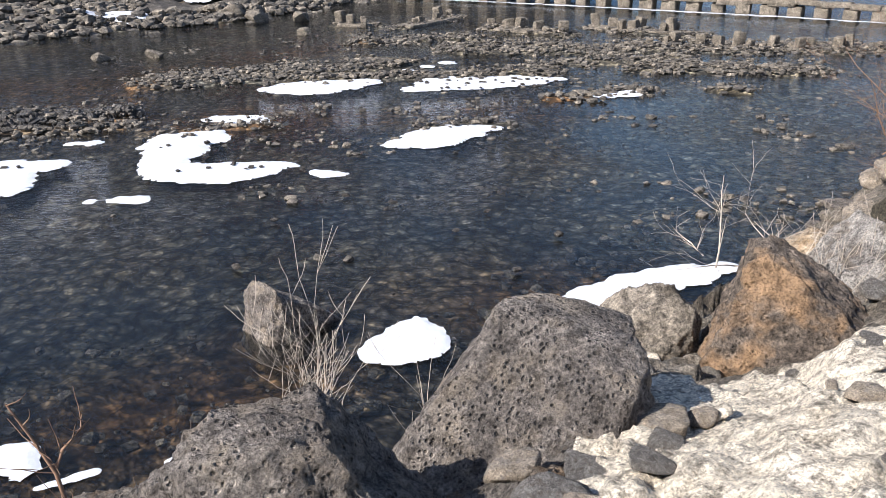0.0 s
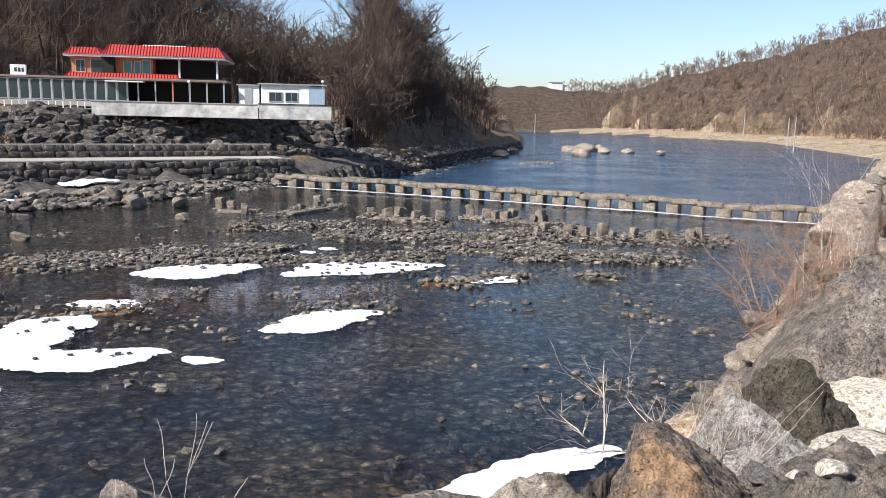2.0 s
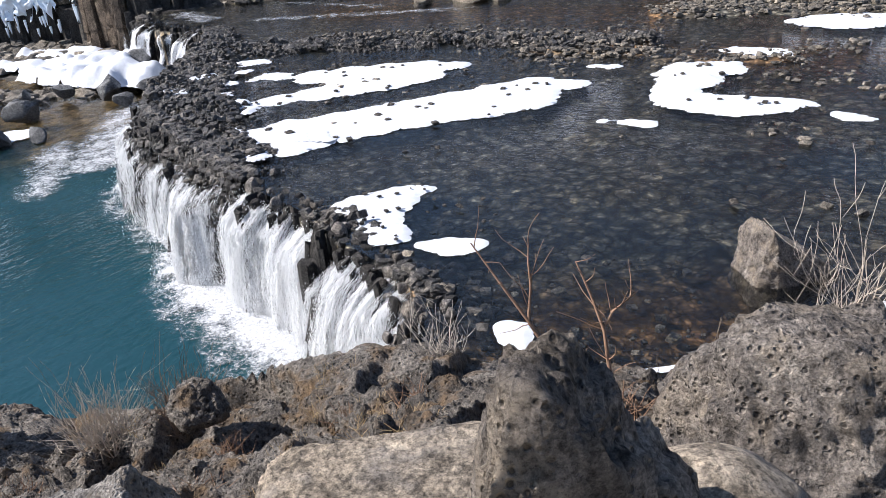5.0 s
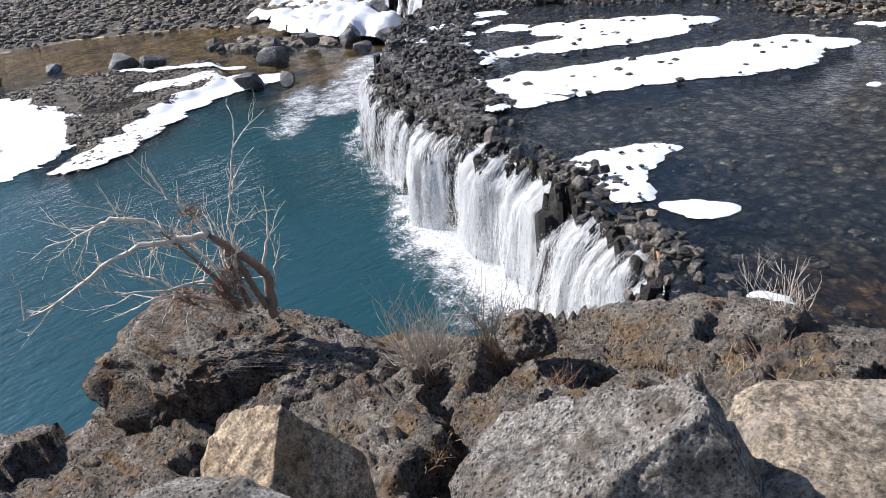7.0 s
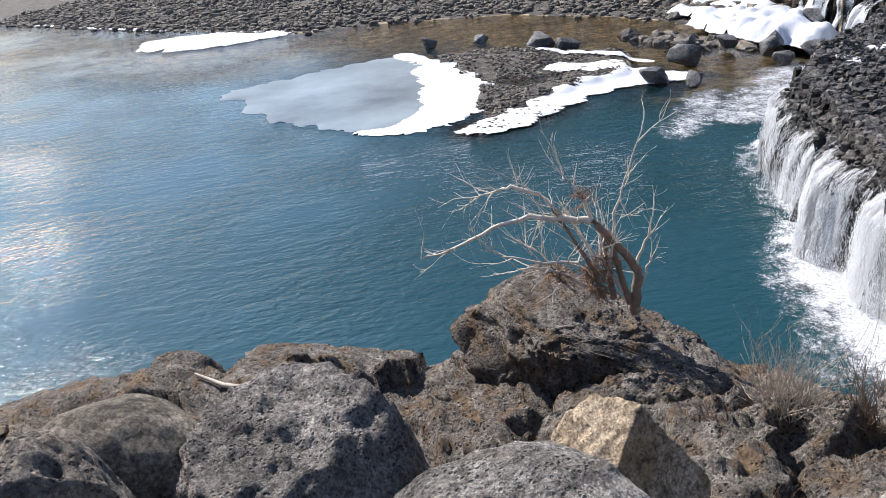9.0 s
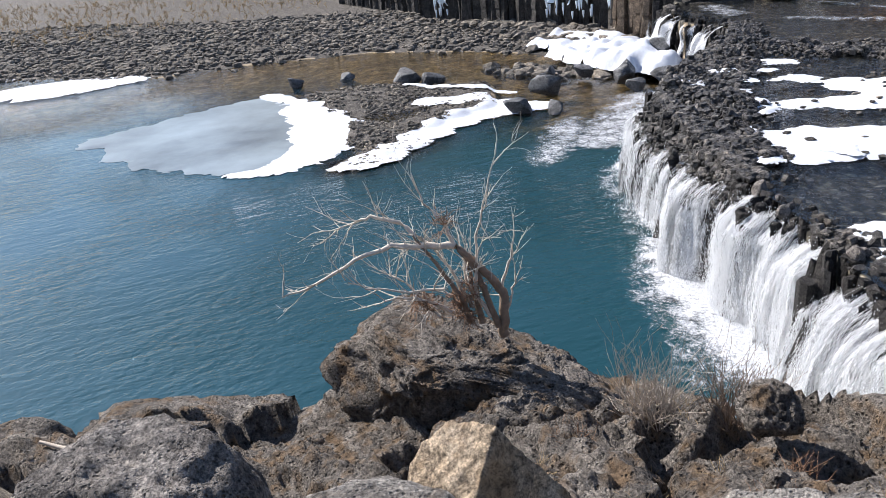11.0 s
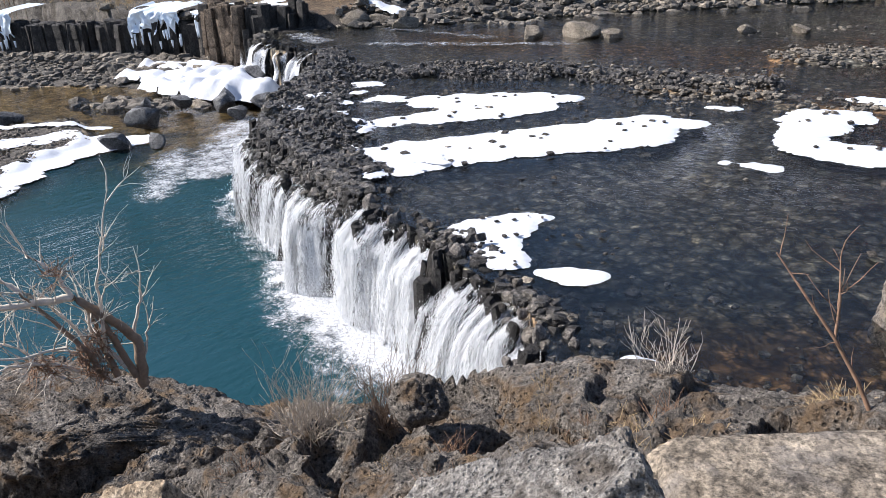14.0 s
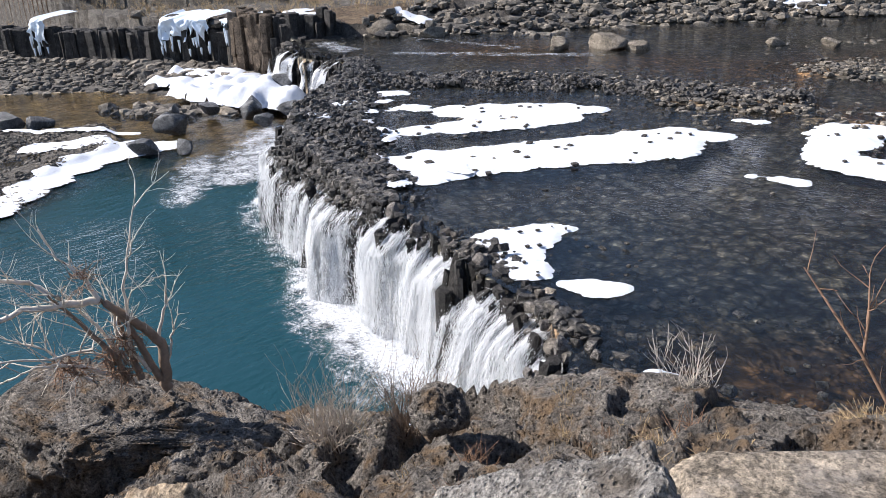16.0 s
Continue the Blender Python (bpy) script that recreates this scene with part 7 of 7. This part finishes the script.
# ---- the restaurant on the terrace ----
M_BRICK = plain("orange_brick_wall", (0.45, 0.19, 0.1), 0.85, 0, 0.25, 3.0, 0.3)
M_TILE = plain("red_roof_tile", (0.42, 0.05, 0.04), 0.5, 0, 0.25, 8.0, 0.4)
M_WHITE = plain("white_paint", (0.72, 0.71, 0.68), 0.6, 0, 0.15, 1.5, 0.1)
M_STAINED = plain("stained_white_wall", (0.5, 0.49, 0.45), 0.85, 0, 0.55, 0.9, 0.2)
M_GLASS = plain("dark_window_glass", (0.03, 0.045, 0.05), 0.08, 0, 0.2, 0.8, 0.0)
M_TEAL = plain("teal_window_glass", (0.06, 0.2, 0.2), 0.1, 0, 0.2, 0.8, 0.0)
M_FRAME = plain("grey_metal_frame", (0.42, 0.42, 0.4), 0.45, 0.5, 0.15, 4.0, 0.1)
M_EAVE = plain("brown_verandah_roof", (0.2, 0.15, 0.12), 0.8, 0, 0.3, 1.5, 0.3)
# near black for the shade of open rooms; also on a pier and coping
M_NEARBLACK = plain("near_black", (0.02, 0.018, 0.016), 0.9, 0, 0.2, 1.0, 0.0)
M_SHADEBLUE = plain("shade_blue_panel", (0.3, 0.38, 0.46), 0.6, 0, 0.15, 1.5, 0.1)
M_INK = plain("dark_sign_lettering", (0.05, 0.05, 0.05), 0.7)
TERR = 7.55


def tiled_roof(x0, x1, y0, y1, z0, z1, inset):
    """A hipped skirt of roof tiles with ribs down its front."""
    bm = bmesh.new()
    a = [bm.verts.new(p) for p in ((x0, y0, z0), (x1, y0, z0), (x1, y1, z0), (x0, y1, z0))]
    b = [bm.verts.new(p) for p in ((x0 + inset, y0 + inset, z1), (x1 - inset, y0 + inset, z1), (x1 - inset, y1 - inset, z1), (x0 + inset, y1 - inset, z1))]
    for k in range(4):
        bm.faces.new((a[k], a[(k + 1) % 4], b[(k + 1) % 4], b[k]))
    bm.faces.new(b)
    bm.faces.new(a[::-1])
    n = int((x1 - x0) / 0.3)
    for k in range(n):
        x = x0 + 0.15 + k * (x1 - x0 - 0.3) / max(1, n - 1)
        xt = min(max(x, x0 + inset), x1 - inset)
        w = 0.05
        v = [bm.verts.new(p) for p in ((x - w, y0 - 0.02, z0), (x, y0 - 0.06, z0 + 0.07), (x + w, y0 - 0.02, z0), (xt - w, y0 + inset - 0.02, z1), (xt, y0 + inset - 0.06, z1 + 0.07), (xt + w, y0 + inset - 0.02, z1))]
        bm.faces.new((v[0], v[1], v[4], v[3]))
        bm.faces.new((v[1], v[2], v[5], v[4]))
    return bm


def window(parent, x0, x1, y, z0, z1, glass, bars=1, name="window"):
    w = part(name, boxes((x0, x1, y - 0.04, y + 0.03, z0, z0 + 0.07), (x0, x1, y - 0.04, y + 0.03, z1 - 0.07, z1), (x0, x0 + 0.07, y - 0.04, y + 0.03, z0 + 0.07, z1 - 0.07), (x1 - 0.07, x1, y - 0.04, y + 0.03, z0 + 0.07, z1 - 0.07)), M_FRAME, parent)
    n = bars + 1
    for k in range(n):
        a, b = x0 + 0.07 + (x1 - x0 - 0.14) * k / n, x0 + 0.07 + (x1 - x0 - 0.14) * (k + 1) / n
        part("pane", boxes((a + 0.015, b - 0.015, y - 0.015, y + 0.01, z0 + 0.07, z1 - 0.07)), glass, w)
        if k:
            part("mullion", boxes((a - 0.015, a + 0.015, y - 0.035, y + 0.02, z0 + 0.07, z1 - 0.07)), M_FRAME, w)


def build_house():
    h = thing("restaurant", "two-storey brick restaurant with a red tiled roof and a glazed verandah", "house")
    y0 = 90.0
    # solid block, its near-black colour stands for the room's shade
    part("wall", boxes((-31.0, -11.5, y0, y0 + 9, TERR - 0.4, 10.2)), M_NEARBLACK, h, "near-black block standing for the shaded interior behind the glazing")
    part("upper_wall", boxes((-26.8, -18.6, y0 + 1.0, y0 + 8, 10.2, 12.2)), M_BRICK, h, "orange brick upper storey")
    # solid block coloured near black as the shade of the open balcony
    part("balcony_room", boxes((-18.6, -12.6, y0 + 2.6, y0 + 8, 10.2, 12.2)), M_NEARBLACK, h, "near-black block standing for the shaded open balcony under the roof")
    part("balcony_post", boxes((-15.9, -15.7, y0 + 0.5, y0 + 0.7, 10.2, 12.2)), M_WHITE, h)
    part("balcony_post", boxes((-12.0, -11.8, y0 + 0.5, y0 + 0.7, 10.2, 12.2)), M_WHITE, h)
    part("fascia", boxes((-27.4, -23.6, y0 + 0.3, y0 + 8.6, 12.2, 12.42), (-23.6, -11.0, y0 - 0.3, y0 + 8.6, 12.2, 12.42)), M_WHITE, h, "white fascia under the tiles")
    part("roof", tiled_roof(-27.5, -23.55, y0 + 0.2, y0 + 8.7, 12.42, 13.15, 0.7), M_TILE, h)
    part("roof", tiled_roof(-23.7, -10.9, y0 - 0.4, y0 + 8.7, 12.42, 13.5, 0.9), M_TILE, h)
    part("roof_tank", boxes((-20.0, -15.5, y0 + 3, y0 + 5, 13.5, 13.75), bevel=0.05), M_WHITE, h)
    part("skirt_roof", tiled_roof(-27.4, -15.6, y0 - 0.4, y0 + 3.0, 10.0, 10.55, 0.5), M_TILE, h)
    window(h, -26.4, -25.4, y0 + 0.96, 10.6, 11.9, M_GLASS)
    window(h, -24.9, -23.7, y0 + 0.96, 10.5, 12.0, M_GLASS, 0)
    window(h, -21.6, -20.7, y0 + 0.96, 10.6, 11.9, M_TEAL, 0)
    part("corner_pier", boxes((-23.6, -22.4, y0 + 0.2, y0 + 1.0, 10.3, 12.2)), M_NEARBLACK, h)
    window(h, -20.5, -19.8, y0 + 0.96, 10.6, 11.9, M_TEAL, 0)
    window(h, -19.7, -18.8, y0 + 0.96, 10.6, 12.0, M_TEAL, 0)
    part("verandah_roof", boxes((-33.0, -10.4, y0 - 3.2, y0 + 0.6, 9.75, 9.98), bevel=0.04), M_EAVE, h)
    part("verandah_floor", boxes((-33.0, -10.4, y0 - 3.1, y0 + 0.2, TERR - 0.5, TERR + 0.02)), M_ROAD, h)
    for k in range(13):
        x = -32.8 + k * 1.04
        part("post", boxes((x - 0.05, x + 0.05, y0 - 3.0, y0 - 2.9, TERR, 9.75)), M_FRAME, h)
        if k < 12:
            window(h, x + 0.06, x + 0.98, y0 - 2.93, TERR + 0.1, 9.7, M_GLASS, 0, "glazing")
    for k in range(6):
        x = -19.3 + k * 1.7
        part("post", boxes((x - 0.07, x + 0.07, y0 - 3.0, y0 - 2.86, TERR, 9.75)), (M_BRICK if k == 2 else M_FRAME), h)
    part("awning", boxes((-22.3, -18.6, y0 - 3.9, y0 - 2.9, 9.55, 9.66)), M_WHITE, h)
    return h


build_house()


def build_sign():
    s = thing("rooftop_sign", "white box sign with dark lettering on the verandah roof", "sign")
    part("panel", boxes((-31.6, -30.1, 87.4, 87.7, 9.95, 11.0), bevel=0.03), M_WHITE, s)
    for k, (a, b) in enumerate(((-31.2, -30.95), (-30.85, -30.6), (-30.5, -30.3))):
        part("lettering", boxes((a, b, 87.375, 87.4, 10.3, 10.7)), M_INK, s)


build_sign()


def build_parapet():
    w = thing("wall_parapet", "white stained parapet wall round the terrace", "wall", kind="structure")
    part("wall_panel", boxes((-23.6, -7.3, 85.9, 86.2, 6.2, 7.6)), M_STAINED, w)
    part("wall_panel", boxes((-7.2, 0.2, 85.8, 86.1, 6.2, 7.7)), M_STAINED, w)
    part("wall_panel", boxes((-0.1, 0.2, 86.1, 92, 6.2, 7.7)), M_STAINED, w)
    part("coping", boxes((-23.7, -7.25, 85.82, 86.28, 7.6, 7.68)), M_ROAD, w)
    part("coping", boxes((-7.25, 0.3, 85.72, 86.18, 7.7, 7.78)), M_NEARBLACK, w)
    f = thing("terrace_railing", "grey metal railing along the verandah", "railing")
    part("rail", boxes((-34, -23.6, 86.3, 86.38, 7.5, 7.58)), M_FRAME, f)
    part("rail", boxes((-34, -23.6, 86.3, 86.38, 6.75, 6.83)), M_FRAME, f)
    for k in range(16):
        x = -34 + k * 0.69
        part("baluster", boxes((x - 0.05, x + 0.05, 86.3, 86.38, 6.2, 7.5)), M_WHITE, f)


build_parapet()


def build_container():
    c = thing("container_house", "white prefabricated cabin with barred windows on the terrace", "cabin")
    part("body", boxes((-7.1, -2.0, 87.6, 90.4, TERR - 0.2, 9.75)), M_WHITE, c)
    # the cabin's shaded end: bluish shade put into the panel's colour
    part("end_panel", boxes((-2.0, -0.5, 87.5, 90.4, TERR - 0.2, 9.65)), M_SHADEBLUE, c, "end panel coloured in the bluish shade of the cabin's end wall")
    part("door", boxes((-2.95, -2.1, 87.53, 87.6, TERR, 9.6)), M_WHITE, c)
    part("roof", boxes((-7.4, -0.3, 87.3, 90.6, 9.75, 9.87)), M_FRAME, c)
    window(c, -6.3, -4.9, 87.57, 8.0, 9.0, M_GLASS)
    window(c, -4.6, -3.3, 87.57, 8.0, 9.0, M_GLASS)
    s = thing("shed", "small white shed beside the cabin", "shed")
    part("body", boxes((-9.4, -7.3, 87.8, 90, TERR - 0.2, 9.6)), M_WHITE, s)
    part("roof", boxes((-9.6, -7.2, 87.6, 90.2, 9.6, 9.7)), M_FRAME, s)
    part("door", boxes((-8.8, -8.0, 87.75, 87.8, TERR, 9.3)), M_FRAME, s)


build_container()


def pole(name, label, x, y, high, r=0.11, category="pole", lamp=False, foot=None):
    z = height(x, y) if foot is None else foot
    p = thing(name, label, category, pose(x, y, z))
    link("shaft", mesh_of("shaft", *tubes([([Vector((0, 0, -0.5)), Vector((0, 0, high))], [r, r * 0.7])], 8), M_FRAME), p)
    if lamp:
        v, f = ICO[2]
        link("globe", mesh_of("globe", v * 0.16 + np.array((0, 0, high)), f, M_WHITE), p)


pole("street_lamp", "short lamp post with a white globe by the cabin", -0.7, 86.7, 2.6, 0.05, "lamp", True, TERR)
pole("street_lamp", "short lamp post with a white globe by the restaurant", -14.2, 86.6, 2.2, 0.05, "lamp", True, TERR)
for x, y in ((125, 205), (150, 250), (172, 320), (100, 390)):
    pole("utility_pole", "pale concrete utility pole on the far bank", x, y, 9.5, 0.2)
fb = thing("far_building", "small white building on the distant rise", "house")
part("wall", boxes((131, 138, 476, 482, 22, 28.4)), M_WHITE, fb)
part("roof", boxes((130.6, 138.4, 475.6, 482.4, 28.4, 28.8)), M_FRAME, fb)
part("annex", boxes((138, 150, 477, 481, 22, 27.2)), M_WHITE, fb)


# ---- basalt cliff, icefalls and rocks by the side falls ----
def build_cliff():
    c = thing("cliff_columns", "dark basalt column cliff behind the pool", "cliff", kind="structure")
    dark = [column_mesh(50 + k, 0.55, 3.6, M_COLUMN) for k in range(8)]
    brown = [column_mesh(60 + k, 0.5, 3.8, M_COLBROWN) for k in range(6)]
    rnd = random.Random(17)
    s, total = 0.3, min(length_of(CLIFF), 62.0)
    while s < total:
        x, y, nx, ny = along(CLIFF, s)
        for row in range(3):
            o = 0.5 - row * 0.5 + rnd.uniform(-0.2, 0.2)
            is_block = 4.2 < s < 9.2
            z = height(x - nx * 1.5, y - ny * 1.5) + rnd.uniform(-0.25, 0.1) - (0.2 + 1.6 * rnd.random() ** 2) * (row == 0)
            z = min(max(z + 0.5, 0.2), 1.9) + 0.25 * is_block + rnd.gauss(0, 0.1)
            ob = link("column", (brown if is_block else dark)[rnd.randrange(6)], c)
            ob.matrix_basis = pose(x + nx * o, y + ny * o, z, rnd.uniform(-4, 4), rnd.uniform(-4, 4), rnd.uniform(0, 360)) @ Matrix.Diagonal((rnd.uniform(0.5, 1.2), rnd.uniform(0.5, 1.1), 1, 1))
        s += 0.63


build_cliff()


def icefall(s0, s1, seed, drip, label):
    """Frozen water hanging down the cliff: a swollen sheet with icicles."""
    rnd = np.random.RandomState(seed)
    root = thing("icefall", label, "icefall", group="frozen falls")
    n, m = max(6, int((s1 - s0) / 0.12)), 22
    vs, fs = [], []
    for i in range(n + 1):
        x, y, nx, ny = along(CLIFF, s0 + (s1 - s0) * i / n)
        long = drip * (0.55 + 0.45 * float(vnoise(i * 0.35 + seed, 0.5, 0, seed))) * (0.75 + 0.25 * math.sin(math.pi * i / n))
        for j in range(m + 1):
            t = j / m
            o = -2.5 + 3.4 * min(1, t * 4) + 0.28 * float(fbm(i * 0.3, t * 4, seed, 3, seed)) + 0.25
            z = 1.5 - 0.3 * min(1, t * 4) - max(0, t - 0.2) / 0.8 * long
            vs.append((x + nx * o, y + ny * o, z + 0.12 * float(vnoise(i * 0.4, t * 3, 1, seed))))
    for i in range(n):
        for j in range(m):
            a = i * (m + 1) + j
            fs.append((a, a + m + 1, a + m + 2, a + 1))
    link("ice_sheet", mesh_of("ice_sheet", vs, fs, M_ICE), root)
    for k in range(int((s1 - s0) * 3)):
        x, y, nx, ny = along(CLIFF, rnd.uniform(s0, s1))
        ln = rnd.uniform(0.5, 1.3)
        z = -0.1 - drip * rnd.uniform(0.2, 0.6)
        link("icicle", mesh_of("icicle", *tubes([([Vector((x + nx * 1.2, y + ny * 1.2, z + ln * (1 - q))) for q in (0, 0.4, 0.8, 1)], [0.1, 0.09, 0.05, 0.01])], 6), M_ICE), root)


icefall(13.2, 18.0, 5, 2.9, "white frozen waterfall with icicles on the basalt cliff")
icefall(30.2, 32.6, 6, 3.6, "narrow white frozen waterfall on the basalt cliff")
icefall(9.6, 10.8, 7, 1.6, "short white icefall beside the brown columns")


def ice_lumps():
    blobs = [(-57.5, 29.4, -51, 30.4, 0.9), (-51, 30.4, -45.0, 29.8, 1.4), (-56, 26.8, -51, 27.6, 0.6), (-50, 26.2, -43, 26.8, 1.5), (-52, 28.2, -46, 28.4, 1.3), (-45, 26.8, -40.6, 27.4, 1.2)]
    me, d = patch_mesh("ice_mound", blobs, 0.22, POOL + 0.35, 0.4, M_SNOW, 88, 0.5, None, (), 0.8)
    co = np.zeros(len(me.vertices) * 3)
    me.vertices.foreach_get("co", co)
    co = co.reshape(-1, 3)
    co[:, 2] += 0.75 * np.clip(-d, 0, 1) * np.abs(fbm(co[:, 0] * 0.55, co[:, 1] * 0.55, 0.5, 2, 89)) + 0.5 * step(-47, -43, co[:, 0]) * np.clip(-d, 0, 1)
    me.vertices.foreach_set("co", co.ravel())
    tagged(new("ice_mound", me), "lumpy white ice and snow below the side falls", "ice")


ice_lumps()
snow([(-57, 38.5, -52, 37.5, 0.7), (-52, 36.2, -48.5, 36.4, 0.5)], 41, "snow lying on the plateau above the cliff", 0.05, 0.1, 0.2, "snow_patch", None, True, 0.4)
snow([(-43.6, 39.8, -41.8, 40.0, 0.5)], 42, "snow between boulders on the far shore", 0.35, 0.15, 0.15, "snow_patch", None, True, 0.3)
snow([(-20.6, 67.6, -17.6, 68.4, 0.6)], 43, "patch of snow at the wall's foot", 0.25, 0.12, 0.15, "snow_patch", None, True, 0.4)
snow([(-25, 57.9, -21.4, 57.6, 0.9)], 44, "patch of snow on the far shore", 0.12, 0.1, 0.15, "snow_patch", None, True, 0.3)
snow([(7.9, 97.6, 9.8, 95.6, 0.5)], 45, "snow by the far end of the bridge", 0.25, 0.1, 0.15, "snow_patch", None, True, 0.3)
